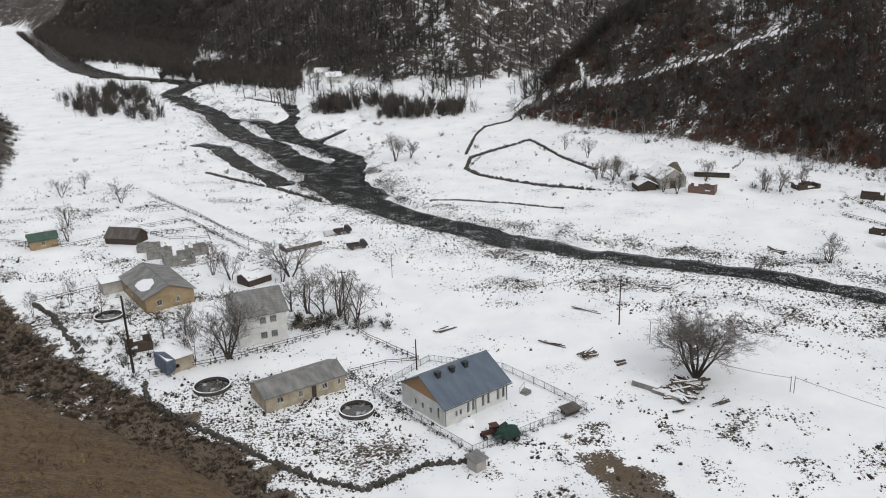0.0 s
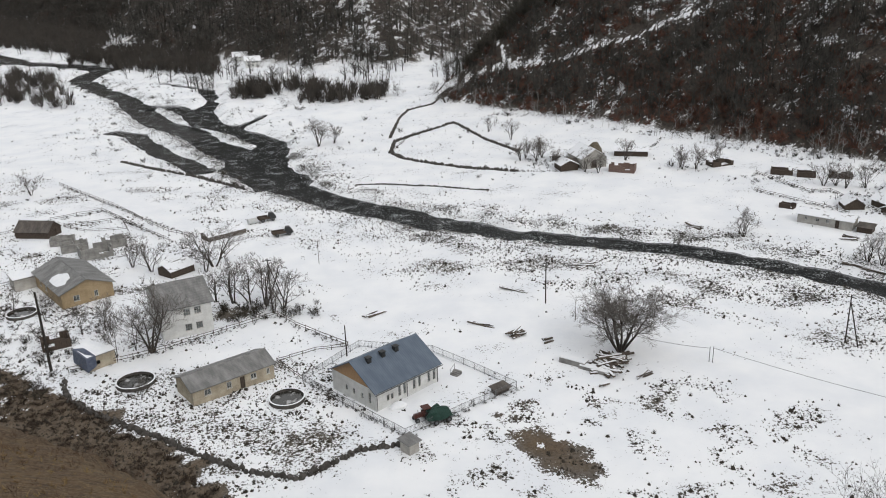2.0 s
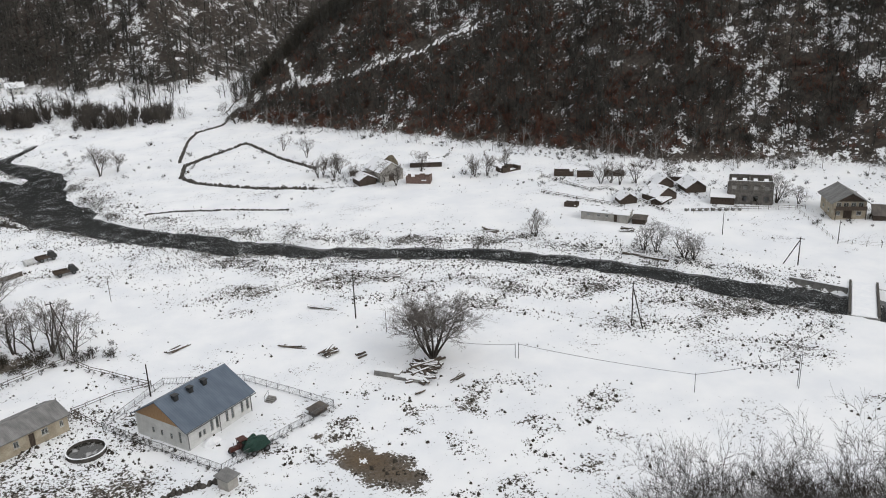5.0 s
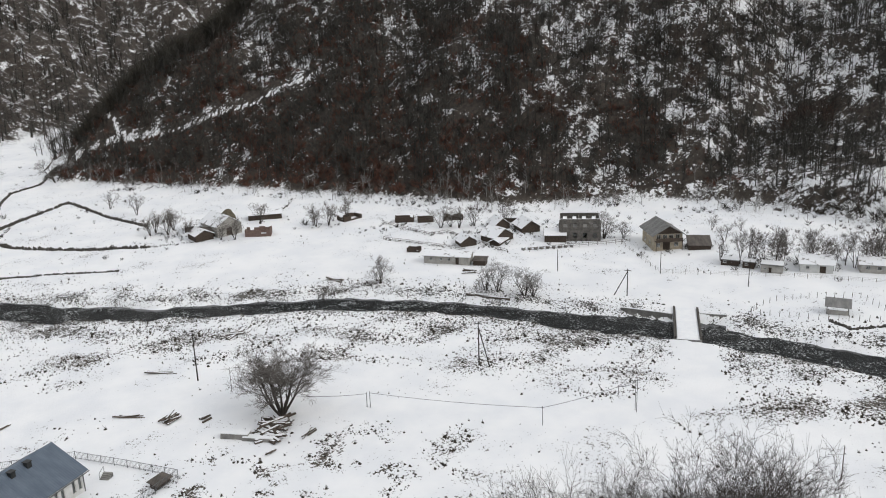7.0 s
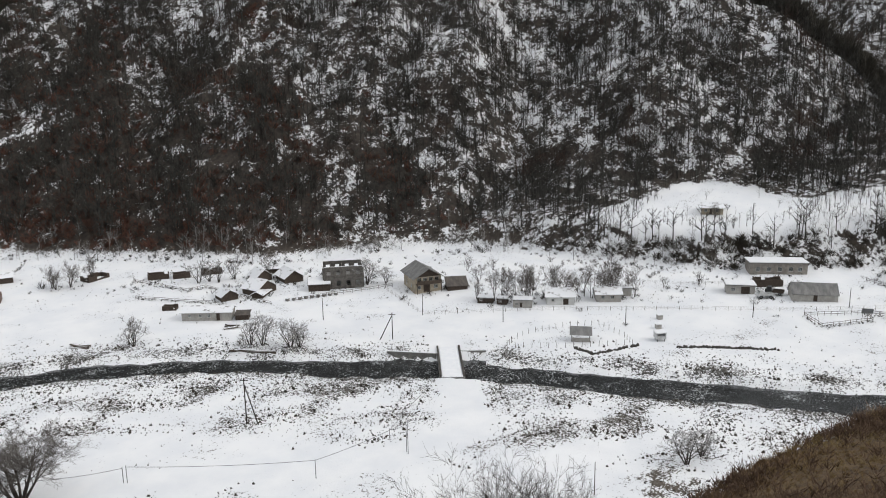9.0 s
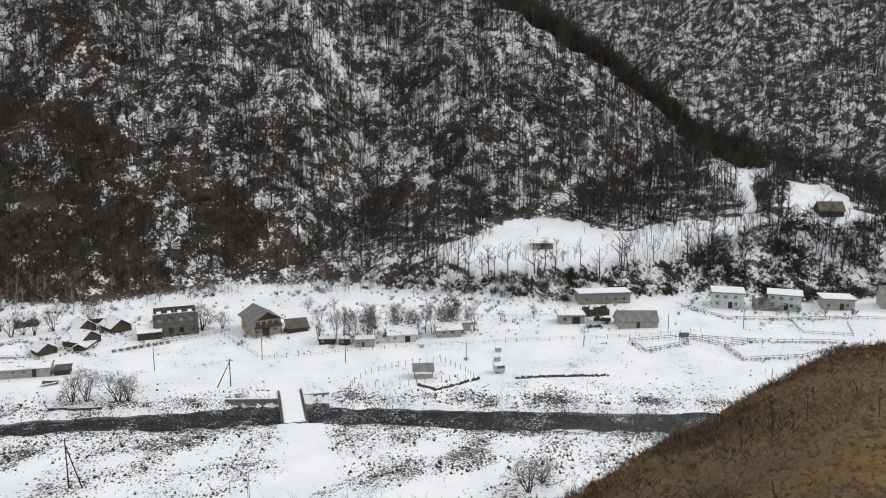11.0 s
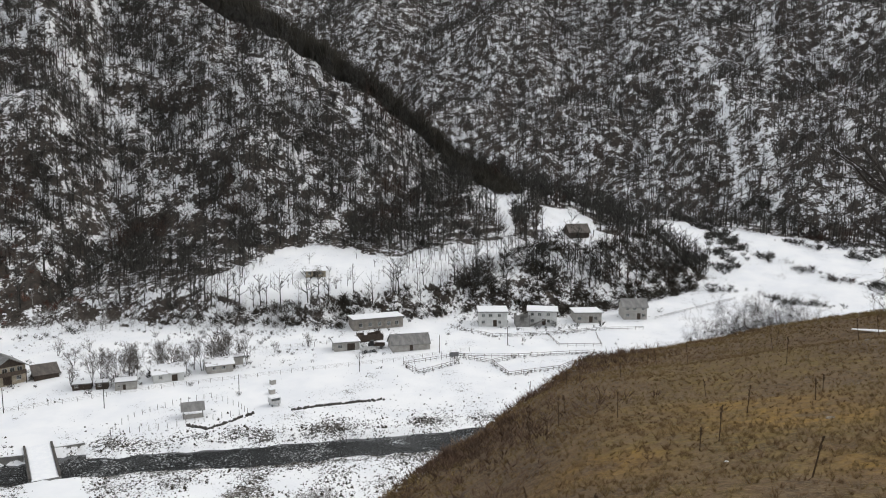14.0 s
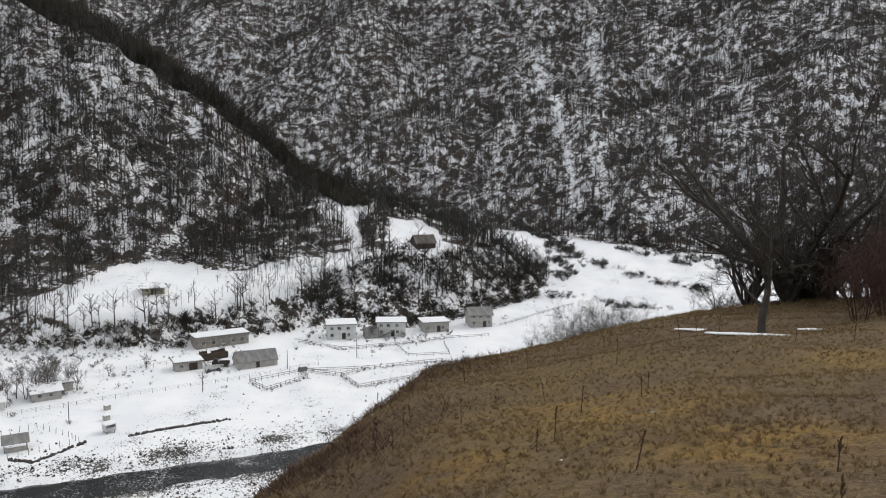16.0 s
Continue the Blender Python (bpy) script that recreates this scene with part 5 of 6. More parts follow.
wh = house("village_house", "pale two-storey house with a dark boarded gable balcony", 161.6, 139.6, 61, 10.0, 7.6, 4.3, 2.2, CREAM, SLATE,
           {"left": [(0.7, 1.7, 0.8, 1.9), (2.4, 4.4, 0, 2.1), (5.4, 6.6, 0.8, 1.9)] + [(a, a + 1.2, 2.75, 4.1) for a in (0.6, 2.3, 4.0, 5.7)], "back": [(2, 3, 0.9, 1.9), (6, 7, 0.9, 1.9), (4, 5, 2.9, 3.9)]}, 0.9)
part("gable_boarding", Geo().add([(-0.06, 0.2, 4.32), (-0.06, 7.4, 4.32), (-0.06, 3.8, 6.4), (-0.008, 0.2, 4.32), (-0.008, 7.4, 4.32), (-0.008, 3.8, 6.4)], [(0, 2, 1), (3, 4, 5), (0, 1, 4, 3), (1, 2, 5, 4), (2, 0, 3, 5)]), DARKWOOD, wh, "dark boards")
part("balcony", Geo().box(-1.1, 0.2, 2.35, -0.01, 7.4, 2.5), DARKWOOD, wh)
part("balcony_rail", Geo().box(-1.1, 0.2, 2.504, -1.0, 7.4, 3.35), DARKWOOD, wh)
for y in (0.3, 3.8, 7.3):
    part("balcony_post", Geo().box(-1.08, y - 0.08, -0.2, -0.92, y + 0.08, 2.345), DARKWOOD, wh)
shed("lean_to", "dark lean-to shed beside the pale house", 161.9, 137.6, -42, 5.6, 4.5, 1.4, 2.8, DARKWOOD, RUSTROOF, False)
for a, b, w, h, m in [((158.6, 124.6), (160.6, 121.0), 2.6, 1.4, DARKWOOD), ((161.0, 114.9), (163.6, 110.8), 3.4, 1.9, GREYWASH), ((160.6, 119.8), (161.8, 117.4), 2.4, 1.5, DARKWOOD), ((184.0, 100.0), (188.0, 95.6), 3.6, 2.1, GREYWASH)]:
    far_house("garden_shed", "small flat-roofed shed with snow on top", a, b, w, h, 0, m, SLATE, flat=True, over=0.2, group="garden sheds", holes={"front": [(0.5, 1.3, 0.7, 1.3), (1.7, 2.4, 0, 1.35)]})
far_house("village_house", "small pale house with a snow-white roof", (168.0, 109.2), (172.4, 103.6), 5.0, 2.3, 1.5, WHITEWASH, SNOWSLATE, holes={"front": [(4.2, 5.6, 0, 1.7), (1.2, 2.0, 0.9, 1.7)]})
far_house("village_house", "small grey house behind bare poplars", (178.0, 100.4), (182.0, 95.4), 4.5, 2.2, 1.2, GREYWASH, SNOWSLATE, holes={"front": [(1.2, 2.2, 0.8, 1.7), (3.6, 4.6, 0.8, 1.7)]})
far_house("stone_barn", "grey barn with a ribbed grey roof", (207.7, 60.6), (212.7, 51.0), 6.0, 2.0, 2.2, GREYWASH, SLATE, over=0.25, holes={"front": [(5.0, 6.0, 0, 1.8)]})
far_house("long_house", "long flat-roofed stained house under snow", (224.6, 77.5), (233.4, 64.6), 6.0, 3.4, 0, simple("stained_render", (0.19, 0.175, 0.155), (0.36, 0.335, 0.30), 0.8), SLATE, flat=True, holes={"front": [(a, a + 1.2, 1.0, 2.3) for a in (1.5, 4.5, 7.5, 10.5, 13.0)]})
far_house("garden_shed", "flat-roofed outbuilding deep in snow", (204.6, 76.4), (208.0, 70.2), 4.5, 2.4, 0, GREYWASH, SLATE, flat=True, group="garden sheds", holes={"front": [(1.0, 2.2, 0.8, 1.8), (3.6, 5.8, 0, 2.1)]})
truck(206.6, 67.2, 130, PALEPAINT, "pale van parked by the barn", 4.2, PALEPAINT)
truck(210.5, 66.0, 100, DARKPAINT, "dark truck parked by the barn", 4.6)
ruin(214, 72, -55, 7, 4, 2.2, "dark cluttered lean-tos behind the barn", 61, DARKWOOD)
for a, b, w, h, r, flat, lab in [((240.6, 42.0), (242.6, 33.4), 8.0, 4.6, 0, True, "flat-roofed pale two-storey house under snow"), ((246.4, 27.4), (247.4, 18.4), 7.5, 4.4, 0, True, "flat-roofed white house with an outside stair"),
                                 ((252.6, 12.9), (255.0, 4.8), 7.0, 3.2, 0, True, "grey unfinished house with a flat snowy roof"), ((259.6, -2.0), (261.4, -9.4), 6.5, 4.2, 2.0, False, "white two-storey house with a grey gabled roof")]:
    ob = far_house("village_house", lab, a, b, w, h, r, GREYWASH if "grey" in lab else WHITEWASH, SLATE, flat=flat, over=0.5,
                   holes={"front": [(0.8, 1.9, 0.9, 2.0), (4.4, 5.6, 0, 2.1), (6.0, 7.0, 0.9, 2.0)] + ([(0.8, 1.9, 3.0, 4.0), (3.0, 4.2, 3.0, 4.0), (5.8, 6.9, 3.0, 4.0)] if h > 4 else [])}, group="houses along the upper road")
    if "stair" in lab:
        part("stair", Geo().add([(0.5, -1.6, 0), (5.2, -1.6, 2.2), (5.2, -0.4, 2.2), (0.5, -0.4, 0), (0.9, -1.6, -0.1), (5.2, -1.6, 1.95), (5.2, -0.4, 1.95), (0.9, -0.4, -0.1)],
                                [(0, 1, 2, 3), (7, 6, 5, 4), (0, 4, 5, 1), (1, 5, 6, 2), (2, 6, 7, 3), (3, 7, 4, 0)]), CONCRETE, ob)
ruin(243.4, 30.8, -75, 4.5, 4.5, 3.4, "half-built block annex beside the pale house", 63, CONCRETE)
far_house("hill_house", "small house with a veranda on the snowy terrace", (243.6, 100.6), (246.2, 94.6), 4.5, 2.5, 0.8, CREAM, SNOWSLATE, holes={"front": [(0.8, 1.8, 0.9, 1.9), (2.4, 3.3, 0, 2.0), (4.2, 5.2, 0.9, 1.9)]}, over=0.9)
far_house("cabin", "dark wooden cabin with a dark pitched roof on the slope", (299.5, 18.2), (302.6, 11.2), 6.5, 2.4, 2.6, DARKWOOD, RUSTROOF, holes={"right": [(2.2, 3.4, 0, 2.0)]}, over=0.5)
house("stone_barn", "grey farm barn with a broad snow-patched roof", 73.8, 234.6, 99, 11.0, 8.0, 3.2, 2.6, GREYWASH, SNOWSLATE, {"left": [(3.0, 4.8, 0, 2.3), (5.6, 6.4, 1.2, 2.0)], "front": [(1.5, 2.4, 1.0, 2.0), (8.0, 8.9, 1.0, 2.0)]}, 0.5)
house("dark_shed", "dark wooden shed leaning on the farm barn", 64.6, 233.4, 96, 6.0, 5.5, 1.9, 1.3, DARKWOOD, SNOWSLATE, {"left": [(1.4, 2.6, 0, 1.7)]}, 0.4, group="farm sheds")
far_house("dark_shed", "dark wooden shed beside the farm barn", (59.5, 246.0), (65.0, 243.6), 5.0, 2.0, 1.2, DARKWOOD, SNOWSLATE, group="farm sheds")
far_house("dark_shed", "dark wooden shed below the farm barn", (62.0, 236.8), (67.0, 235.0), 4.0, 1.6, 1.0, DARKWOOD, RUSTROOF, group="farm sheds")
far_house("dark_shed", "long dark shed behind the farm barn", (80.0, 246.5), (90.0, 243.0), 4.0, 1.8, 1.0, DARKWOOD, SNOWSLATE, group="farm sheds")
stack = thing("haystack", 75.5, 253.0, 0, "round dark haystack with snow at its foot", "haystack")
part("hay", Geo().lump(0, 0, -0.1, 2.4, 2.4, 3.4, 5, 12), HAY, stack)
ruin(72.8, 229.0, -27, 7.6, 4.6, 2.0, "roofless red brick shed with snow on its walls", 66, BRICK, "brick_shed")
for x, y, t, l, w, h in [(104, 225.5, 10, 7, 4, 1.6), (116, 214, -30, 6, 4, 1.6), (121.5, 209.5, -30, 5, 3.4, 1.5), (129, 206, -30, 6, 3.5, 1.6), (104, 186, -48, 3.6, 2.2, 1.3)]:
    ruin(x, y, t, l, w, h, "low tumbledown dark sheds under snow", int(x), DARKWOOD)


def pavilion(a, b):
    x, y, t, L = two_points(a, b)
    ob = thing("pavilion", x, y, t, "small open shelter with a slanting grey roof", "shelter")
    for px in (0.1, L - 0.1):
        for py, h in ((0.1, 1.9), (2.4, 2.5)):
            part("post", Geo().rod((px, py, -0.2), (px, py, h), 0.07, 0.07, 6), IRON, ob)
    placed(part("roof", Geo().box(-0.4, -0.5, 0, L + 0.4, 3.2, 0.1), SLATE, ob), pose(0, 0, 1.9, 14.6))
    part("counter", Geo().box(0, 0.05, -0.1, L, 0.15, 1.0).box(0, 0.15, -0.1, 0.1, 2.4, 1.0).box(L - 0.1, 0.15, -0.1, L, 2.4, 1.0), GREYWASH, ob)


def kiosk(x, y):
    ob = thing("watch_booth", x, y, -45, "pale little booth on legs in the snow", "booth")
    for px in (-0.8, 0.8):
        for py in (-0.8, 0.8):
            part("leg", Geo().box(px - 0.08, py - 0.08, -0.2, px + 0.08, py + 0.08, 0.6), IRON, ob)
    part("cabin", Geo().box(-1.1, -1.1, 0.6, 1.1, 1.1, 1.3).box(-1.1, -1.1, 1.3, -0.95, 1.1, 2.0).box(0.95, -1.1, 1.3, 1.1, 1.1, 2.0), PALEPAINT, ob)
    part("roof", Geo().box(-1.3, -1.3, 2.0, 1.3, 1.3, 2.2, 0.1), SNOW, ob)


pavilion((149.0, 90.2), (151.2, 86.6))
kiosk(161.7, 74.9)
for x, y in ((169.0, 78.8), (175.6, 81.6)):
    ob = thing("feed_box", x, y, -40, "small grey box on the snow", "box")
    part("body", Geo().box(-0.6, -0.6, -0.1, 0.6, 0.6, 1.1), GREYWASH, ob)
    part("lid", Geo().box(-0.7, -0.7, 1.104, 0.7, 0.7, 1.25, 0.05), SNOW, ob)
for x, y, tall, lab in [(125.2, 147.2, 5.6, "thin dark utility pole beside the lane"), (143.7, 130.5, 5.6, "thin dark utility pole beside the lane"), (151.4, 111.0, 6.4, "thin dark utility pole beside the lane"),
                        (167.2, 86.3, 4.6, "thin dark utility pole beside the lane"), (189.6, 64.1, 5.2, "thin dark utility pole beside the lane"), (210.1, 47.7, 5.2, "thin dark utility pole beside the lane"), (222.5, 30.5, 5.5, "thin dark utility pole beside the lane")]:
    power_pole(x, y, tall, lab, -45, arm=False, wide=0.1)
power_pole(126.3, 124.3, 6.4, "dark utility pole with a slanting brace near the bridge", 125, 3.0)
sign = thing("road_sign", 205.5, 42.6, -60, "plain grey board on two posts beside the road", "sign")
part("board", Geo().box(-1.3, -0.05, 1.0, 1.3, 0.05, 2.2), IRON, sign)
for x in (-1.0, 1.0):
    part("post", Geo().rod((x, 0.1, -0.2), (x, 0.1, 2.2), 0.05, 0.05, 6), IRON, sign)

for k in range(9):
    ob = thing("stone_block", 129.5 + 1.5 * k, 166.5 - 0.75 * k, 20 + 9 * (k % 3), "pale snow-capped block in a row by the lane", "block", "blocks by the lane")
    part("block", Geo().box(-0.45, -0.4, -0.1, 0.45, 0.4, 0.7), CONCRETE, ob)
    part("snow_cap", Geo().box(-0.43, -0.38, 0.704, 0.43, 0.38, 0.85, 0.05), SNOW, ob)
plank_pile(112.5, 171.0, -40, 6, 4.0, 2.0, "snowy planks stacked beside the lane", 71, 0.3, 10)
plank_pile(107.5, 160.5, -40, 10, 4.0, 3.0, "dark scrap heap beside the barn", 72, 0.4, 40)
plank_pile(101.0, 143.0, -54, 4, 12.0, 0.8, "long driftwood logs on the far bank", 73, 0.15, 3, 0.35)
plank_pile(78.0, 177.5, -62, 6, 5.5, 1.6, "broken planks on the far bank", 74, 0.3, 12)
for k, (pts, h, e, st, lab) in enumerate([
    ([(138.2, 100.2), (141.9, 101.7), (148.3, 101.4), (156, 96.8), (162.6, 90.9), (158.5, 82), (155.2, 78.2), (145.2, 89.4), (138.2, 100.2)], 1.3, 1.9, "posts", "fence of thin posts round a small snowy paddock"),
    ([(197.9, 54.7), (192.1, 49.0), (203.3, 40.8), (207.1, 43.5), (197.9, 54.7)], 1.2, 1.6, "rails", "rough rail fence round a snowy garden plot"),
    ([(208.1, 42.1), (205.6, 32.3), (197.1, 26.6), (204.8, 14.2), (216.7, 6.5), (221.5, 5.9), (212, 26), (208.1, 42.1)], 1.2, 1.8, "rails", "rough rail fence round a snowy garden plot"),
    ([(205.6, 32.3), (212, 26)], 1.2, 1.8, "rails", "rough rail fence round a snowy garden plot"),
    ([(153.4, 153.6), (148, 141), (143.8, 130.6), (151.4, 121.7), (163.6, 107.7), (176, 92), (188, 76), (200, 58), (214, 40)], 1.1, 3.0, "wire", "thin wire fence along the village road"),
    ([(129.9, 164.3), (141.0, 160.6), (152.5, 155.0), (156, 153)], 1.2, 2.4, "rails", "rail fence below the unfinished house"),
    ([(113.0, 215.6), (117.6, 194.9), (122.9, 194.6), (124.6, 167.2)], 1.0, 3.0, "rails", "rail fence between snowy fields"),
    ([(104.9, 201.1), (117.4, 177.1)], 1.0, 3.0, "rails", "rail fence between snowy fields"),
    ([(170, 122), (183, 116), (196, 104), (209, 84), (216, 72)], 1.1, 3.2, "wire", "thin wire fence above the gardens"),
    ([(236, 50), (230, 36), (238, 20), (246, 6), (250, -8)], 1.1, 2.6, "rails", "rail fence before the upper houses"),
    ([(236, 20), (226, 16), (229, 4), (240, 6)], 1.1, 2.6, "rails", "rail fence round an upper garden"),
    ([(262, -12), (272, -22), (290, -40)], 1.1, 2.8, "rails", "rail fence along the upper road")]):
    fence(lab, pts, h, e, st, WOOD, group="village fences")
stone_wall([(9.0, 274.0), (11.2, 292), (17.3, 300), (36.8, 320)], 1.0, 1.3, "dry-stone wall round a snowy field", 81)
stone_wall([(9.0, 274.0), (13, 264), (22.2, 255.6), (34, 245), (47.1, 236.5)], 1.0, 1.4, "dry-stone wall round a snowy field", 82)
stone_wall([(36.8, 320), (44, 285), (52, 262)], 0.9, 1.1, "dry-stone wall round a snowy field", 83)
stone_wall([(10, 300), (15, 335), (20, 352), (38, 366), (45, 358)], 0.9, 1.1, "dry-stone wall climbing to the slope", 84)
stone_wall([(35.0, 219.2), (19.9, 229.8), (4, 236), (-3.6, 236.7)], 0.5, 0.9, "low stone bank above the stream", 85)
stone_wall([(146.5, 88.1), (145.2, 82.3), (155.6, 77.0)], 0.6, 1.0, "low dark stone bank by the paddock", 86)
stone_wall([(160, 70), (166, 62), (172, 52)], 0.6, 1.0, "low dark stone bank by the stream", 87)
for x, y in ((-80.0, 538.0), (-69.5, 514.0)):
    house("far_house", "small white house with a snowy hipped roof upstream", x, y, 10, 8.5, 8, 4.6, 2.2, WHITEWASH, SNOWSLATE, {"front": [(a, a + 1.3, z, z + 1.3) for a in (1.0, 3.6, 6.2) for z in (0.8, 3.0)]}, 0.9, group="houses upstream")

# ---- single trees, bushes, stones and grass ----
CONIFERS = [(304.3, 87.6, 9.0), (311.0, 75.5, 9.5), (307.0, 79.0, 7.0)]


def grow(r, tall, stems=1, spread=0.5, levels=4, kids=4, trunk=0.16, low=0.35, curl=0.22, droop=0.0, fine=0.011):
    """A bare tree: arrays for the wood (trunk and limbs) and for the twigs of the crown."""
    wood, twigs = ([], []), ([], [])

    def tube(p, q, r0, r1, sides, out):
        d = (q - p).normalized()
        s = d.orthogonal().normalized()
        t = d.cross(s)
        n = len(out[0])
        for c, rad in ((p, r0), (q, r1)):
            for k in range(sides):
                a = 6.2832 * k / sides
                out[0].append(c + (s * math.cos(a) + t * math.sin(a)) * rad)
        for k in range(sides):
            a, b = n + k, n + (k + 1) % sides
            out[1].append((a, b, b + sides))
            out[1].append((a, b + sides, a + sides))

    def limb(p, d, long, rad, level):
        segs = 4 if level < 2 else (3 if level == 2 else 2)
        pts, q, rr = [p], p, [rad]
        for k in range(segs):
            d = (d + Vector((r.uniform(-1, 1), r.uniform(-1, 1), r.uniform(-0.5, 0.9) - droop * level)) * curl).normalized()
            q = q + d * (long / segs)
            pts.append(q)
            rr.append(max(fine * 0.5, rad * (1 - 0.72 * (k + 1) / segs)))
        out = wood if level < 2 else twigs
        for k in range(segs):
            tube(pts[k], pts[k + 1], rr[k], rr[k + 1], 6 if level == 0 else (4 if level == 1 else 3), out)
        if level >= levels:
            return
        n = kids + (2 if level == 0 else 0) + (1 if level >= 2 else 0)
        for k in range(n):
            c = low + (1 - low) * (k + r.uniform(0.2, 0.9)) / n if level == 0 else r.uniform(0.2, 1.0)
            i = min(segs - 1, int(c * segs))
            o = pts[i] + (pts[i + 1] - pts[i]) * (c * segs - i)
            axis = (pts[i + 1] - pts[i]).normalized()
            side = axis.orthogonal().normalized()
            side.rotate(Matrix.Rotation(r.uniform(0, 6.2832), 3, axis))
            go = (axis * r.uniform(0.55, 0.95) + side * r.uniform(0.5, 1.0) * (0.6 + spread) + Vector((0, 0, 0.18))).normalized()
            limb(o, go, long * r.uniform(0.42, 0.66) * (1.12 - 0.45 * c if level == 0 else 1), max(fine, rr[i] * r.uniform(0.42, 0.6)), level + 1)

    for k in range(stems):
        a = 6.2832 * (k + r.uniform(-0.3, 0.3)) / stems
        tilt = 0.05 if stems == 1 else spread * r.uniform(0.55, 1.1)
        limb(Vector((math.cos(a), math.sin(a), 0)) * (0.15 if stems > 1 else 0) + Vector((0, 0, -0.25)), Vector((math.cos(a) * tilt, math.sin(a) * tilt, 1)).normalized(), tall * r.uniform(0.72, 0.9), trunk / math.sqrt(stems) * 1.2, 0)
    top = max(v.z for v in twigs[0] + wood[0])
    for out in (wood, twigs):
        for v in out[0]:
            v *= tall / top
    return [mesh_of(n, np.array([tuple(v) for v in o[0]]), np.array(o[1]), False) for n, o in (("trunk", wood), ("crown", twigs))]


def tree_kind(seed, bark, twig, **how):
    a, b = grow(random.Random(seed), **how)
    a.materials.append(bark)
    b.materials.append(twig)
    return a, b


SNOWTWIG = simple("frosted_twigs", (0.16, 0.155, 0.15), (0.34, 0.335, 0.33), 1.2, 0.9)
REDTWIG = simple("reddish_twigs", (0.040, 0.022, 0.018), (0.095, 0.055, 0.045), 2, 0.9)
SLIMTWIG = simple("dark_twigs", (0.045, 0.041, 0.038), (0.105, 0.096, 0.088), 2, 0.9)
KINDS = {
    "broad": [tree_kind(1, BARK, TWIG, tall=11.6, stems=8, spread=0.40, levels=4, kids=5, trunk=0.50, low=0.34, curl=0.12, fine=0.016)],
    "dark": [tree_kind(2, BARK, TWIG, tall=14.0, stems=4, spread=0.3, levels=4, kids=4, trunk=0.42, low=0.2, curl=0.14, fine=0.022)],
    "fruit": [tree_kind(10 + k, BARK, TWIG, tall=6.5, stems=3 + k % 2, spread=0.4, levels=4, kids=3, trunk=0.2, low=0.2, curl=0.18, fine=0.018) for k in range(4)],
    "frosted": [tree_kind(20 + k, BARK, SNOWTWIG, tall=7.0, stems=4, spread=0.34, levels=4, kids=3, trunk=0.2, low=0.15, curl=0.15, fine=0.02) for k in range(3)],
    "slim": [tree_kind(30 + k, BARK, TWIG, tall=8.0, stems=2, spread=0.10, levels=4, kids=4, trunk=0.12, low=0.18, curl=0.12, fine=0.012) for k in range(4)],
    "shrub": [tree_kind(40 + k, SCRUB, SCRUB, tall=2.4, stems=6, spread=0.7, levels=2, kids=4, trunk=0.06, low=0.15, curl=0.2, fine=0.03) for k in range(4)],
    "osier": [tree_kind(50 + k, BARK, BARK, tall=5.2, stems=12, spread=0.36, levels=4, kids=4, trunk=0.07, low=0.15, curl=0.11, fine=0.0042) for k in range(3)],
    "gnarled": [tree_kind(60 + k, BARK, BARK, tall=9.0, stems=6, spread=0.55, levels=4, kids=4, trunk=0.55, low=0.12, curl=0.30, fine=0.012) for k in range(2)],
    "thorn": [tree_kind(70 + k, BARK, SCRUB, tall=3.2, stems=1, spread=0.7, levels=4, kids=4, trunk=0.09, low=0.3, curl=0.24, fine=0.0045) for k in range(2)],
    "redbush": [tree_kind(80 + k, REDTWIG, REDTWIG, tall=2.6, stems=8, spread=0.6, levels=3, kids=4, trunk=0.05, low=0.12, curl=0.2, fine=0.005) for k in range(2)],
}
LABELS = {"broad": ("tree", "broad many-stemmed bare tree above a timber heap"), "dark": ("tree", "tall dark bare tree beside the white two-storey house"), "fruit": ("tree", "bare fruit tree standing in the snow"),
          "frosted": ("tree", "bare tree with frosted pale twigs"), "slim": ("tree", "slim bare young tree in the snow"), "shrub": ("bush", "small dark leafless bush in the snow"),
          "osier": ("bush", "tall leafless osier bush on the steep grassy slope"), "gnarled": ("tree", "gnarled bare tree at the meadow's edge"), "thorn": ("tree", "small bare thorn tree on the brown meadow"),
          "redbush": ("bush", "reddish leafless bush at the meadow's edge")}


def plant(kind, x, y, size=1.0, r=None, group="", wide=1.0, label=""):
    r = r or random.Random(int(abs(x * 13 + y * 7)))
    word, text = LABELS[kind]
    ob = new(word)
    tagged(ob, label or text, word, group)
    ob.matrix_world = pose(x, y, ground_at(x, y) - 0.05, 0, 0, r.uniform(0, 360)) @ Matrix.Diagonal((size * wide, size * wide, size, 1))
    a, b = KINDS[kind][r.randrange(len(KINDS[kind]))]
    part("trunk", a, None, ob)
    part("crown", b, None, ob)
    return ob


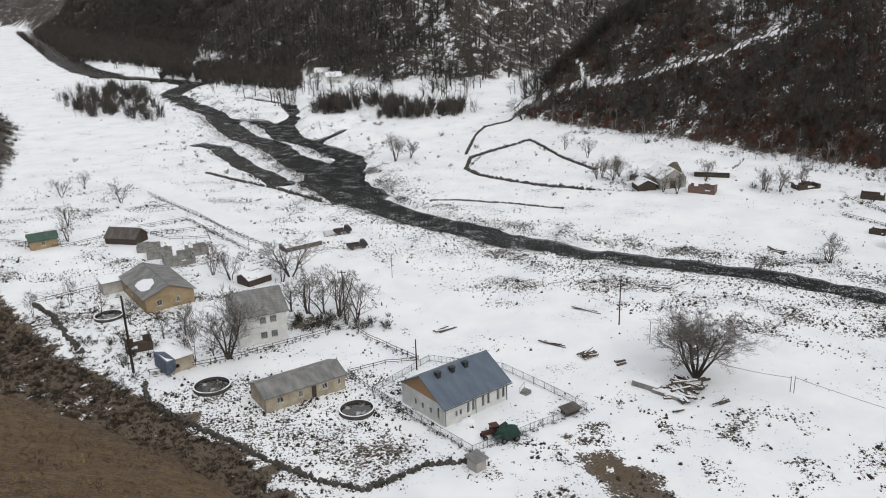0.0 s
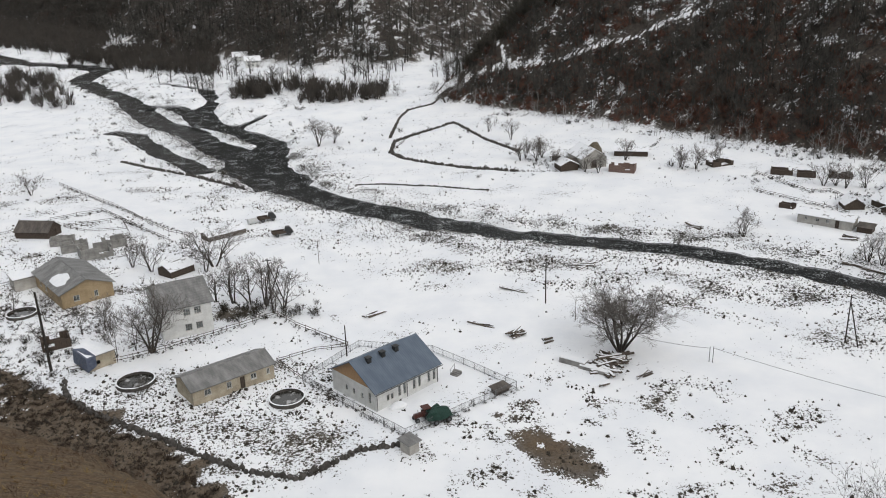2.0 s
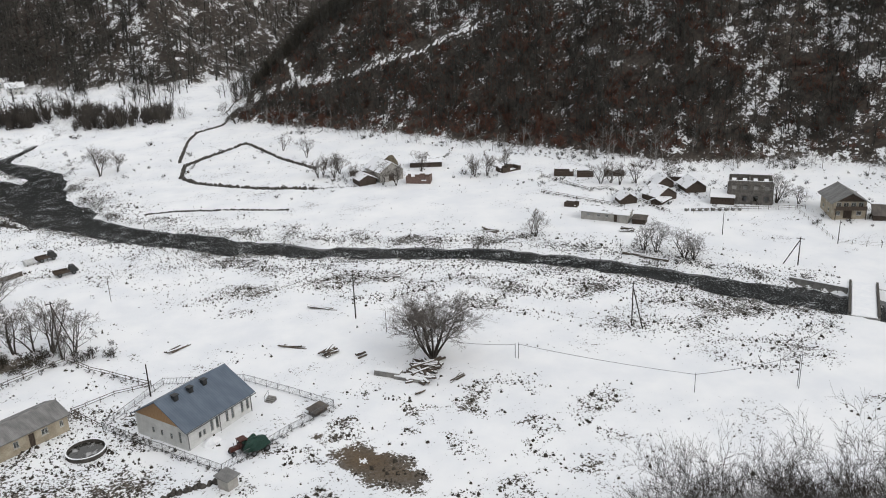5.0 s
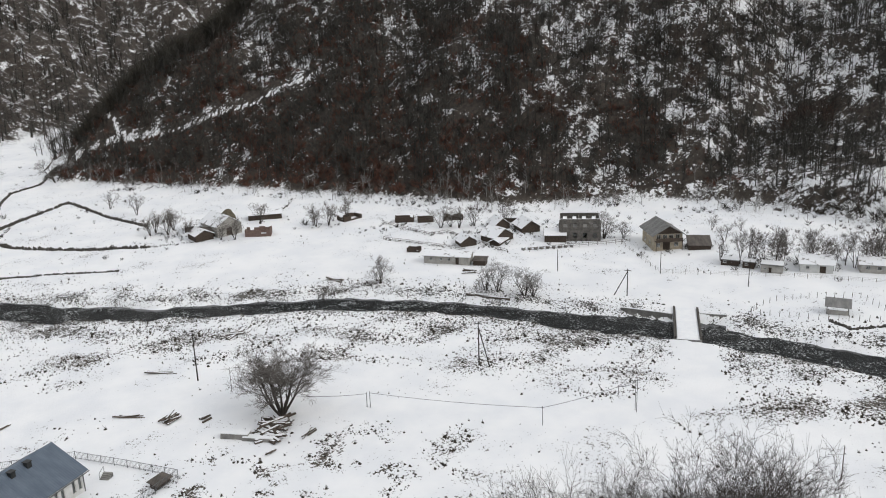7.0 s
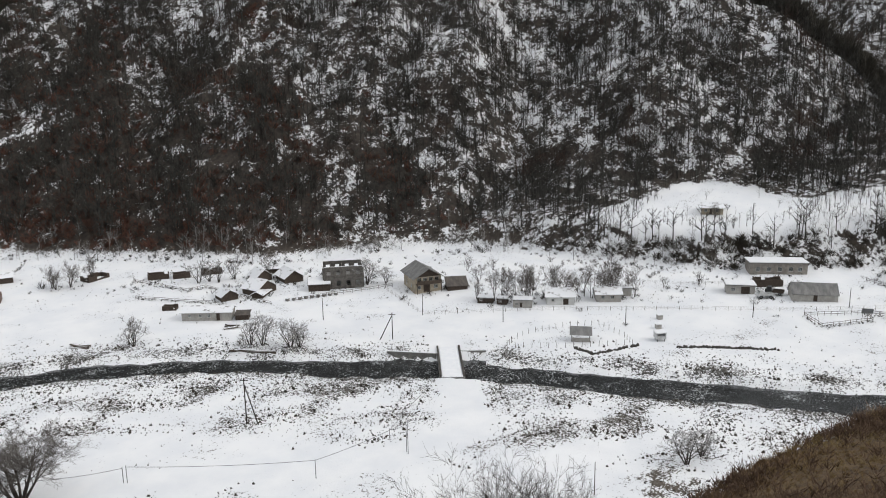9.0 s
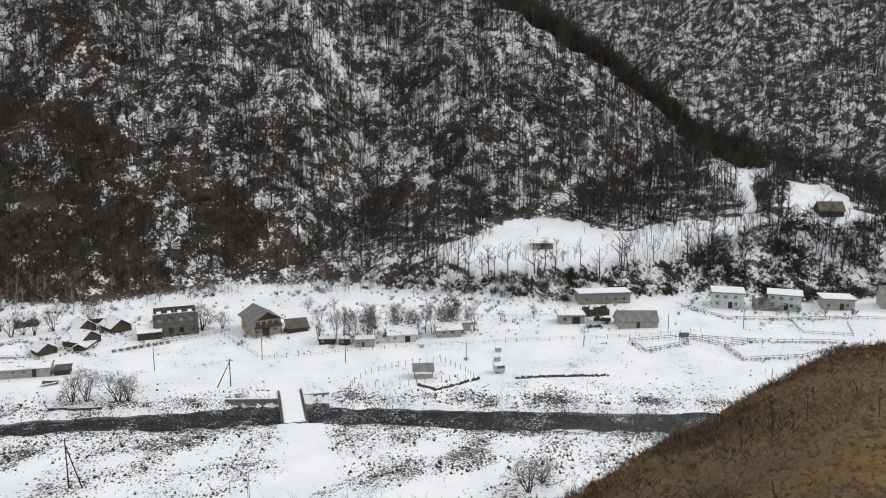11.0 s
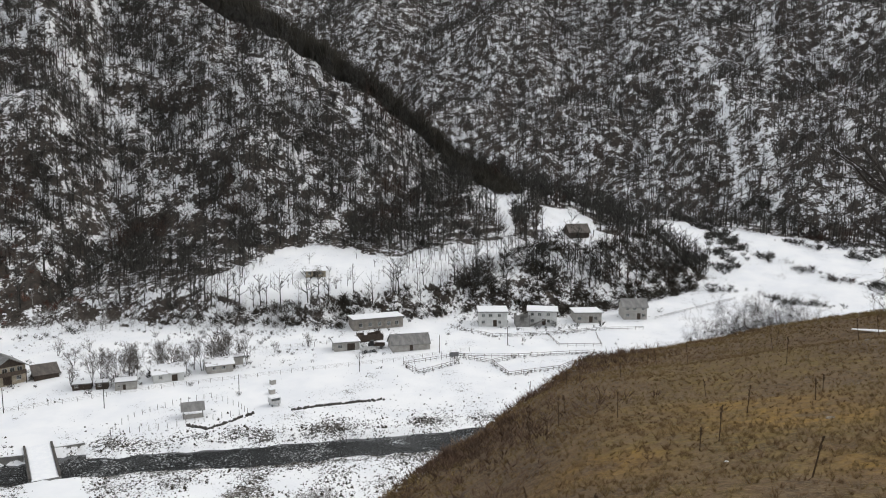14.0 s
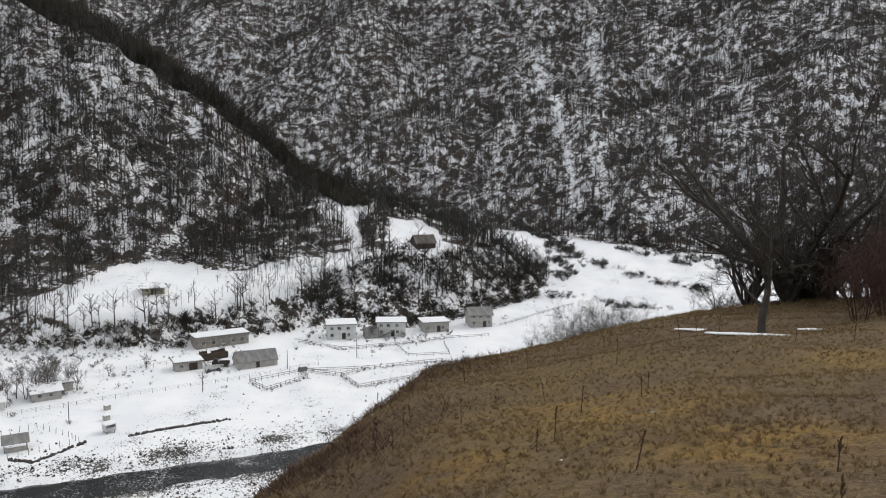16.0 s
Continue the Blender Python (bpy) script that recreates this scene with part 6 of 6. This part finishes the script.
def conifer(x, y, tall):
    """A small dark spruce: a trunk and whorls of drooping sprays."""
    r = random.Random(int(x))
    ob = thing("spruce", x, y, 0, "small dark spruce among the bare trees", "tree")
    part("trunk", Geo().rod((0, 0, -0.3), (0, 0, tall * 0.97), 0.12, 0.02, 5), BARK, ob)
    v, f = [], []
    for k in range(420):
        h = r.uniform(0.08, 1.0)
        a, out = r.uniform(0, 6.2832), tall * 0.26 * (1.05 - h) * r.uniform(0.5, 1.1)
        spike(v, f, (math.cos(a) * out * 0.2, math.sin(a) * out * 0.2, h * tall), (math.cos(a) * out, math.sin(a) * out, h * tall - out * 0.35), 0.10, 2)
    me = mesh_of("crown", np.array(v), np.array(f), False)
    me.materials.append(SPRUCE)
    part("crown", me, None, ob)


SPRUCE = simple("spruce_needles", (0.010, 0.016, 0.012), (0.028, 0.040, 0.028), 2, 0.9)
plant("broad", 39.8, 115.4, 1.0, wide=1.7)
for spruce in CONIFERS:
    conifer(*spruce)
plant("dark", -38.2, 128.3, 1.0, wide=1.3)
plant("gnarled", *[34.5 * f for f in (math.sin(radians(113.0)), math.cos(radians(113.0)))], 1.2)
plant("gnarled", 34.0, -17.6, 1.05)
for a, d, k in [(107.6, 35.0, 0.36), (109.4, 33.0, 0.45), (117.0, 36.0, 0.55)]:
    plant("gnarled", d * math.sin(radians(a)), d * math.cos(radians(a)), k, label="low dense bare tree at the meadow's edge")
plant("gnarled", 30.6, -12.3, 0.5, label="low dense bare tree at the meadow's edge")
for x, y, s in [(17.7, -6.5, 1.0), (31.5, -11.5, 0.9), (30.2, -13.8, 1.0)]:
    plant("thorn", x, y, s)
for a, d, s in [(116.0, 24, 0.9), (117.6, 25, 1.2), (118.5, 27, 1.3), (120.5, 26, 1.4), (116.6, 29, 1.0), (117.5, 31, 1.3), (119, 33, 1.3), (115.4, 32, 0.9), (114.2, 33, 0.8), (121.5, 34, 1.7), (109, 36, 0.8), (106.5, 36, 0.6), (111, 37, 1.0), (122.5, 30, 1.3), (115.2, 37, 1.0), (120, 36, 1.3), (107.6, 34.5, 0.8), (110.2, 35.5, 0.85), (106.2, 34.8, 0.55)]:
    plant("redbush", d * math.sin(radians(a)), d * math.cos(radians(a)), s, group="bushes at the meadow's edge")
for a, d, s in [(97.0, 32, 0.66), (98.8, 32.5, 0.74), (101.0, 33.5, 0.72), (103.4, 35, 0.62), (94.8, 31, 0.42)]:
    plant("osier", d * math.sin(radians(a)), d * math.cos(radians(a)), s, group="bushes behind the brow", label="pale leafless bush behind the meadow's brow")
for a, d, s in [(51.8, 14.5, 1.0), (53.8, 14.0, 1.02), (49.4, 14.5, 0.95), (55.6, 14.0, 0.86), (44.2, 14.2, 0.97), (42.2, 14.5, 1.0), (40.2, 14.3, 0.96), (46.8, 14.6, 0.9)]:
    plant("osier", d * math.sin(radians(a)), d * math.cos(radians(a)), s, group="osiers on the slope", wide=0.85)
for x, y, s in [(-21.0, 146.8, 1.5), (-24.2, 148.4, 1.3), (-27.4, 148.8, 1.4), (-19.0, 142.5, 0.9), (-17.4, 144.8, 1.1), (-31, 150, 1.1), (-36, 168, 1.2), (-48, 170, 1.1), (-53, 174, 1.0), (-100, 205, 0.9), (-107, 220.7, 1.0), (-125.2, 257.9, 0.9), (-122.4, 269.2, 0.9),
                (-101.6, 247.2, 1.0), (52.8, 281.2, 1.1), (47.1, 297, 1.0), (105.7, 226.9, 1.2), (95, 229, 1.0), (66, 231, 0.9), (81.8, 240.8, 1.0),
                (124, 200, 1.0), (128, 196, 1.0), (141, 190, 1.0), (133, 195, 0.9), (161, 126.5, 0.8), (181, 146, 0.7), (174, 136, 0.7), (186, 140, 0.6), (88.2, 172.0, 0.9), (207.8, 85.5, 0.6), (200, 92.2, 0.5), (238, 88, 0.6), (243, 96, 0.7)]:
    plant("fruit", x, y, s * 1.12, group="bare trees of the valley")
for x, y, s in [(-34.7, 171.1, 1.55), (104.5, 144.3, 1.05), (102.8, 146.6, 1.0), (107.9, 138.5, 1.05), (109.2, 137.0, 0.9), (86.2, 168.1, 0.8), (37.7, 358.3, 1.7), (111.3, 46.2, 0.95), (115.4, 45.6, 0.7), (154.0, 161.1, 1.25), (157.5, 157, 0.8), (127, 199, 0.8)]:
    plant("frosted", x, y, s, group="frosted trees of the valley", wide=1.45)
for x, y, s in [(54.7, 247.6, 0.62), (59.5, 238.0, 0.5), (69.5, 228.5, 0.55), (52.3, 253.0, 0.55), (57.5, 252, 0.6), (50, 250, 0.5), (68.5, 235.5, 0.5), (98.7, 225.9, 0.6), (95, 227, 0.45)]:
    plant("dark", x, y, s, wide=1.2, group="trees by the farm", label="dark bare tree beside the farm sheds")
plant("dark", -16.7, 296.9, 0.85, wide=1.35, label="round bare tree by the far bank of the stream")
plant("dark", -11.0, 301.0, 0.55, wide=1.3, label="round bare tree by the far bank of the stream")
for k in range(26):
    r = random.Random(k + 500)
    u = r.random()
    plant("slim", 164 + 22 * u + r.uniform(-3, 5), 120 - 26 * u + r.uniform(-2, 5), r.uniform(0.9, 1.35), r, "poplars by the gardens", label="slim bare poplar by the village gardens")
for x, y, s in [(-44.0, 127.8, 1.15), (-41.3, 129.8, 1.1), (-49, 139, 1.0), (-47, 136, 0.9), (-52.7, 137.8, 0.8), (-62, 146, 0.9), (-70, 152, 0.8), (-79, 158, 0.8), (-36, 112, 0.5), (-84, 152, 0.8), (-76, 147, 0.7)]:
    plant("slim", x, y, s, group="young trees by the houses")
for k in range(150):
    r = random.Random(k + 900)
    if k < 40:
        x, y = r.uniform(-80, -52), r.uniform(112, 140)
    elif k < 70:
        x, y = -20 + r.uniform(-9, 9), 143 + r.uniform(-4, 4)
    elif k < 100:
        x, y = r.uniform(-60, 60), r.uniform(225, 330)
    elif k < 125:
        u = r.random()
        x, y = 120 + 100 * u + r.uniform(-8, 8), 196 - 130 * u + r.uniform(-8, 8)
    else:
        x, y = 170 + r.uniform(-5, 40), 140 - r.uniform(0, 60)
    if abs(float(along(RIVER, np.array(x), np.array(y))[0])) > 13:
        plant("shrub", x, y, r.uniform(0.35, 0.95) * (1.0 if k < 70 else 0.7), r, "bushes of the valley")


def pebbles():
    """Stones along the stream and on its gravel bars."""
    r = np.random.RandomState(77)
    shapes = []
    for k in range(8):
        v = [(0, 0, r.uniform(0.3, 0.5))] + [(math.cos(j * 1.2566 + r.uniform(-0.3, 0.3)) * r.uniform(0.35, 0.55), math.sin(j * 1.2566 + r.uniform(-0.3, 0.3)) * r.uniform(0.35, 0.55), r.uniform(0.08, 0.2)) for j in range(5)] + [(0, 0, -0.25)]
        shapes.append((np.array(v), np.array([(0, 1 + j, 1 + (j + 1) % 5) for j in range(5)] + [(6, 1 + (j + 1) % 5, 1 + j) for j in range(5)])))
    x, y = r.uniform(-130, 190, 260000), r.uniform(10, 420, 260000)
    d, way = along(RIVER, x, y)
    gap = np.abs(d) - river_width(way)
    keep = (gap > -1.2) & (gap < 30) & (r.uniform(0, 1, len(x)) < np.interp(gap, [-1.2, 0.5, 4, 10, 20], [0.2, 1.0, 0.7, 0.15, 0.0]) * (0.7 + 0.5 * waves(x, y, 22, 88))) & (lookout(x, y) < 0)
    keep &= np.abs(along(ROAD, x, y)[0]) > 4
    x, y = x[keep], y[keep]
    scatter("river_stones", shapes, x, y, np.clip(r.lognormal(-1.25, 0.45, len(x)), 0.14, 0.8), STONE, "dark snow-dusted stones along the stream", "stones", 78)


def clod(r):
    """A low ragged lump, 1 m across, with a few stiff blades."""
    n = 6
    v = [(r.uniform(-0.1, 0.1), r.uniform(-0.1, 0.1), r.uniform(0.3, 0.6))] + [(math.cos(k * 1.047) * r.uniform(0.25, 0.6), math.sin(k * 1.047) * r.uniform(0.25, 0.6), -0.05) for k in range(n)]
    v, f = [np.array(p) for p in v], [(0, 1 + k, 1 + (k + 1) % n) for k in range(n)]
    for k in range(4):
        a = r.uniform(0, 6.28)
        spike(v, f, (0, 0, 0.1), (math.cos(a) * 0.5, math.sin(a) * 0.5, r.uniform(0.4, 1.0)), 0.07, 2)
    return np.array(v), np.array(f)


def tussocks():
    """Clods, stones and dead grass that stand through the snow."""
    r = np.random.RandomState(79)
    shapes = [clod(r) for _ in range(10)]
    x, y = r.uniform(-150, 230, 330000), r.uniform(20, 340, 330000)
    d, way = along(RIVER, x, y)
    gap = np.minimum(np.abs(d) - river_width(way), braid_gap(x, y))
    p = 0.9 * tuftiness(x, y) ** 1.3 + np.where(d < 0, 0.035, 0.02) * np.clip(0.4 + 1.6 * waves(x, y, 30, 5), 0, 2)
    p = p * (lane_gap(x, y) > 0) * (gap > 0.3) * (along(FOOT, x, y)[0] < -2) * (lookout(x, y) < -1.5)
    keep = r.uniform(0, 1, len(x)) < p
    x, y = x[keep], y[keep]
    scatter("grass_tufts", shapes, x, y, np.clip(r.lognormal(-1.3, 0.5, len(x)), 0.10, 0.9), SOIL, "dark clods, stones and dead grass tufts in the snow", "grass", 80)


def hedge_scrub():
    """Dark brush along the yard walls and ditches."""
    r = np.random.RandomState(181)
    lines = [[(-50.1, 119.6), (-47.5, 114), (-42.7, 109.4), (-32.0, 101.2), (-24, 95), (-17.6, 90.7), (-11.4, 88.1), (-7.9, 90.0), (-2.8, 93.3)], [(-50.2, 122.7), (-38.5, 127.2), (-28.8, 133.7), (-18.2, 140.9), (-14.5, 135.6), (-5, 126)],
             [(9, 274), (13, 264), (22, 255.6), (34, 245), (47, 236.5), (62, 232)], [(36.8, 320), (17, 300), (9, 274)], [(-12, 114), (3, 95.4), (20.6, 106)], [(197.9, 54.7), (192.1, 49.0), (203.3, 40.8), (207.1, 43.5)], [(208.1, 42.1), (205.6, 32.3), (197.1, 26.6), (204.8, 14.2), (216.7, 6.5), (221.5, 5.9), (212, 26), (205.6, 32.3)], [(236, 50), (230, 36), (238, 20), (246, 6)], [(113.0, 215.6), (117.6, 194.9), (122.9, 194.6), (124.6, 167.2)], [(104.9, 201.1), (117.4, 177.1)], [(81, 240), (95, 254), (104, 268)], [(-96, 257), (-72, 228), (-43, 193)], [(-84, 215), (-73, 223), (-48, 191)], [(-110, 205), (-95, 200), (-82, 208)]]
    xs, ys = [], []
    for line in lines:
        for (ax, ay), (bx, by) in zip(line, line[1:]):
            n = int(math.hypot(bx - ax, by - ay) * 3)
            k = r.uniform(0, 1, n)
            xs.append(ax + (bx - ax) * k + r.normal(0, 0.45, n))
            ys.append(ay + (by - ay) * k + r.normal(0, 0.45, n))
    x, y = np.concatenate(xs), np.concatenate(ys)
    scatter("hedge_scrub", BUSHES, x, y, r.uniform(0.25, 0.8, len(x)), SCRUB, "dark brush along the yard walls and ditches", "scrub", 182)


def upstream_brush():
    """Willow brush, clods and snags on the islands and banks up the valley, and frosted trees along the mountain's foot."""
    r = np.random.RandomState(291)
    x, y = r.uniform(-330, 40, 26000), r.uniform(235, 620, 26000)
    gap = np.minimum(np.abs(along(RIVER, x, y)[0]) - river_width(along(RIVER, x, y)[1]), braid_gap(x, y))
    thick = np.clip(0.12 + 0.5 * waves(x, y, 40, 292) + 0.35 * waves(x, y, 13, 293), 0, 1) * (0.10 + 0.75 * (1 - step(3, 26, gap)))
    keep = (gap > 1.0) & (r.uniform(0, 1, len(x)) < thick) & (lane_gap(x, y) > 1) & (height(x, y) < floor(x, y) + 2)
    x, y = x[keep], y[keep]
    scatter("willow_brush", BUSHES, x, y, np.clip(r.lognormal(-0.15, 0.5, len(x)), 0.3, 2.6), SCRUB, "dark willow brush and snags on the snowy gravel islands", "scrub", 294, 1.2)
    x, y = r.uniform(40, 260, 16000), r.uniform(40, 360, 16000)
    u, way = along(FOOT, x, y)
    keep = (u > -5) & (u < 7) & (way > 40) & (way < 420) & (r.uniform(0, 1, len(x)) < 0.30 + 0.3 * waves(x, y, 30, 295)) & ~within(TERRACE, x, y)
    x, y = x[keep], y[keep]
    scatter("frosted_thicket", TREES, x, y, r.uniform(2.0, 6.0, len(x)), SNOWTWIG, "frosted bare young trees along the mountain's foot", "scrub", 296)


def village_scrub():
    """Brush, dead herbs and brambles round the far farms and gardens."""
    r = np.random.RandomState(281)
    x, y = r.uniform(30, 300, 60000), r.uniform(-70, 330, 60000)
    u, way = along(FOOT, x, y)
    spots = [(60, 243, 15, 9), (100, 228, 10, 6), (132, 186, 16, 9), (170, 116, 14, 10), (182, 98, 9, 7), (216, 70, 16, 9), (246, 26, 8, 22), (150, 164, 9, 6), (160, 142, 9, 7), (118, 212, 14, 6), (330, -58, 34, 9), (380, -62, 34, 10)]
    near = np.max([1.2 - np.hypot((x - a) / c, (y - b) / d) for a, b, c, d in spots], axis=0)
    p = np.clip(near, 0, 1) * 0.5 + 0.9 * (u > -7) * (u < 0) * np.clip(waves(x, y, 22, 283) + 0.2, 0, 1) * (way > 60) + 0.03 * (u > -45) * (u < 0) * (x > 120)
    keep = (r.uniform(0, 1, len(x)) < p) & (lane_gap(x, y) > 1) & (np.abs(along(RIVER, x, y)[0]) > 14)
    x, y = x[keep], y[keep]
    scatter("village_scrub", BUSHES, x, y, np.clip(r.lognormal(-0.1, 0.5, len(x)), 0.3, 2.8), FOREST, "bare brush and brambles round the farms and gardens", "scrub", 282)


def flank_brush():
    """Withered herbs on the steep brown flank of the spur."""
    r = np.random.RandomState(285)
    a = np.radians(np.concatenate([r.uniform(58, 96, 26000), r.uniform(-40, -6, 5000)]))
    d = np.interp(np.degrees(a), AZ, EDGE) * r.uniform(0.45, 1.35, len(a))
    x, y = d * np.sin(a), d * np.cos(a)
    keep = r.uniform(0, 1, len(x)) < np.clip(0.35 + 0.6 * waves(x, y, 5, 286), 0.05, 1) * (1 - 0.95 * step(66, 92, np.degrees(a)) * (1 - step(0.75, 0.95, d / np.interp(np.degrees(a), AZ, EDGE)))) * (1 - step(88, 96, np.degrees(a)))
    x, y = x[keep], y[keep]
    scatter("flank_brush", [small_bush(r, 9) for _ in range(8)], x, y, r.uniform(0.10, 0.34, len(x)) * np.where(x < 0, 0.45, 1.0), BRUSH, "withered reddish-brown herbs on the steep flank", "grass", 287)


BRUSH = simple("withered_herbs", (0.050, 0.030, 0.022), (0.150, 0.098, 0.066), 1.5, 0.95, relief=0)


def blades(r, n, lean=0.5):
    v, f = [], []
    for k in range(n):
        a, o = r.uniform(0, 6.28), r.uniform(0, 0.35)
        p = np.array([math.cos(a) * o, math.sin(a) * o, -0.05])
        b = r.uniform(0, 6.28)
        q = p + np.array([math.cos(b) * r.uniform(0.1, lean), math.sin(b) * r.uniform(0.1, lean), r.uniform(0.3, 1.0)])
        spike(v, f, p, q, r.uniform(0.03, 0.065), 2)
    return np.array(v), np.array(f)


def dry_grass():
    r = np.random.RandomState(83)
    shapes = [blades(r, 9, 0.9) for _ in range(12)]
    a, d = radians(1) * np.concatenate([r.uniform(58, 128, 96000), r.uniform(-38, -8, 9000)]), 3 + 36 * r.uniform(0, 1, 105000) ** 0.75
    x, y = d * np.sin(a), d * np.cos(a)
    over = d / np.interp(np.degrees(a), AZ, EDGE)
    keep = (over < np.where(a < 0, 0.85, 1.25)) & (r.uniform(0, 1, len(x)) < np.clip(0.75 + 0.25 * waves(x, y, 4, 93) + 0.3 * step(0.6, 1.0, over), 0.3, 1))
    x, y, over = x[keep], y[keep], over[keep]
    scatter("dry_grass", shapes, x, y, r.uniform(0.03, 0.09, len(x)) * (1 + 0.9 * step(0.7, 1.05, over)), STRAW, "short dry brown grass on the spur", "grass", 84)


def weed(x, y, tall, r):
    ob = thing("dry_weed", x, y, r.uniform(0, 360), "dry brown weed stalk standing on the meadow", "weed", "weeds on the meadow")
    lean = Vector((r.uniform(-0.2, 0.2), r.uniform(-0.2, 0.2), 1))
    part("stalk", Geo().rod((0, 0, -0.05), lean * tall, 0.008, 0.004, 5), DRYWEED, ob)
    g = Geo()
    for k in range(9):
        p = lean * tall * r.uniform(0.6, 1.0)
        q = p + Vector((r.uniform(-1, 1), r.uniform(-1, 1), r.uniform(0.8, 2))) * 0.022
        g.rod(p, q, 0.010, 0.004, 4)
    part("seed_heads", g, DRYWEED, ob)["kind"] = "stuff"


def litter_and_weeds():
    r = random.Random(5)
    for t in range(34):
        a, d = radians(r.uniform(80, 122)), r.uniform(5.5, 26)
        weed(d * math.sin(a), d * math.cos(a), r.uniform(0.2, 0.45) * (0.8 + d / 40), r)
    for x, y, s in [(10.2, -2.4, 0.10), (9.8, -1.4, 0.05), (13.5, -3.6, 0.08), (8.2, -3.2, 0.05), (18, -5, 0.10), (7.0, 0.6, 0.04), (16, -1.5, 0.07)]:
        ob = thing("stone", x, y, r.uniform(0, 360), "pale weathered stone lying in the dry grass", "stone", "stones on the meadow")
        part("boulder", Geo().lump(0, 0, -0.03, s, s * 0.7, s * 0.5, r.random(), 9), FIELDSTONE, ob)
    for a, d, l in [(110.5, 18.6, 2.6), (113.5, 21, 0.9), (106.5, 24, 1.6)]:
        a = radians(a)
        ob = thing("snow_patch", d * math.sin(a), d * math.cos(a), -100, "thin leftover streak of snow on the brown meadow", "snow patch")
        part("snow", Geo().lump(0, 0, -0.03, l / 2, 0.07 + 0.02 * l, 0.05, 3, 18), SNOW, ob)
    ob = thing("plastic_scrap", 8.3, -1.0, 30, "crumpled pale scrap of plastic in the grass", "litter")
    part("scrap", Geo().lump(0, 0, -0.01, 0.045, 0.03, 0.02, 8, 7), PALEPAINT, ob)


def groves():
    """Dense stands of bare poplars up the valley."""
    r = np.random.RandomState(95)
    x, y = r.uniform(-640, 20, 60000), r.uniform(370, 1290, 60000)
    inside = within([(-205, 439), (-147, 411), (-172, 490), (-195, 535), (-237, 529)], x + 5 * waves(x, y, 24, 89), y + 9 * waves(x, y, 30, 90)) & (r.uniform(0, 1, len(x)) < 0.4) | within([(-202, 590), (-165, 556), (-82, 487), (-95, 576), (-157, 645), (-213, 653)], x, y) | within([(-591, 1172), (-375, 800), (-213, 640), (-200, 690), (-231, 798), (-152, 817), (-244, 963), (-541, 1284)], x, y) | (np.hypot((x + 45) / 30, (y - 420) / 14) < 1) | (np.hypot((x + 5) / 26, (y - 392) / 12) < 1)
    keep = inside & (np.abs(along(RIVER, x, y)[0]) > 8) & (braid_gap(x, y) > 3)
    x, y = x[keep], y[keep]
    scatter("poplar_grove", DENSE[:4] + TREES[:3], x, y, r.uniform(6, 11, len(x)), GROVE, "dense dark stand of bare poplars by the stream", "grove", 96, 0.55)
    x, y = r.uniform(-110, -12, 26000), r.uniform(70, 175, 26000)
    k = np.hypot((x + 70) / 26, (y - 140) / 22)
    keep = r.uniform(0, 1, len(x)) < np.where(within(FLANK, x, y), 0.75, (k < 1) * (0.16 + 0.2 * waves(x, y, 13, 20)))
    x, y = x[keep], y[keep]
    scatter("slope_scrub", BUSHES, x, y, r.uniform(0.25, 0.9, len(x)), HEATH, "dark leafless scrub at the slope's foot", "scrub", 97, 1.5)
    x, y = r.uniform(-420, 160, 9000), r.uniform(380, 1000, 9000)
    d2 = along(UPFOOT, x, y)[0]
    keep = (d2 > -75) & (d2 < 20) & (waves(x, y, 60, 68) + 0.4 * waves(x, y, 22, 69) > -0.1 - d2 / 150) & (np.abs(along(RIVER, x, y)[0]) > 14)
    x, y = x[keep], y[keep]
    scatter("valley_thicket", TREES, x, y, r.uniform(5, 12, len(x)), FOREST, "bare dark thickets at the foot of the upstream mountain", "grove", 94, 1.3)
    a, d = np.radians(r.uniform(-40, 125, 16000)), r.uniform(14, 110, 16000)
    x, y = d * np.sin(a), d * np.cos(a)
    z = lookout(x, y)
    keep = (z > -1) & (z < 40) & (d > np.interp(np.degrees(a), AZ, EDGE) + 8) & ((z < 9) | (r.uniform(0, 1, len(x)) < 0.1)) & (waves(x, y, 25, 98) > -0.2)
    x, y = x[keep], y[keep]
    scatter("slope_brush", BUSHES, x, y, r.uniform(0.4, 1.5, len(x)), SCRUB, "low brown brush on the spur's flank", "scrub", 99)


pebbles()
tussocks()
hedge_scrub()
upstream_brush()
village_scrub()
flank_brush()
dry_grass()
litter_and_weeds()
groves()
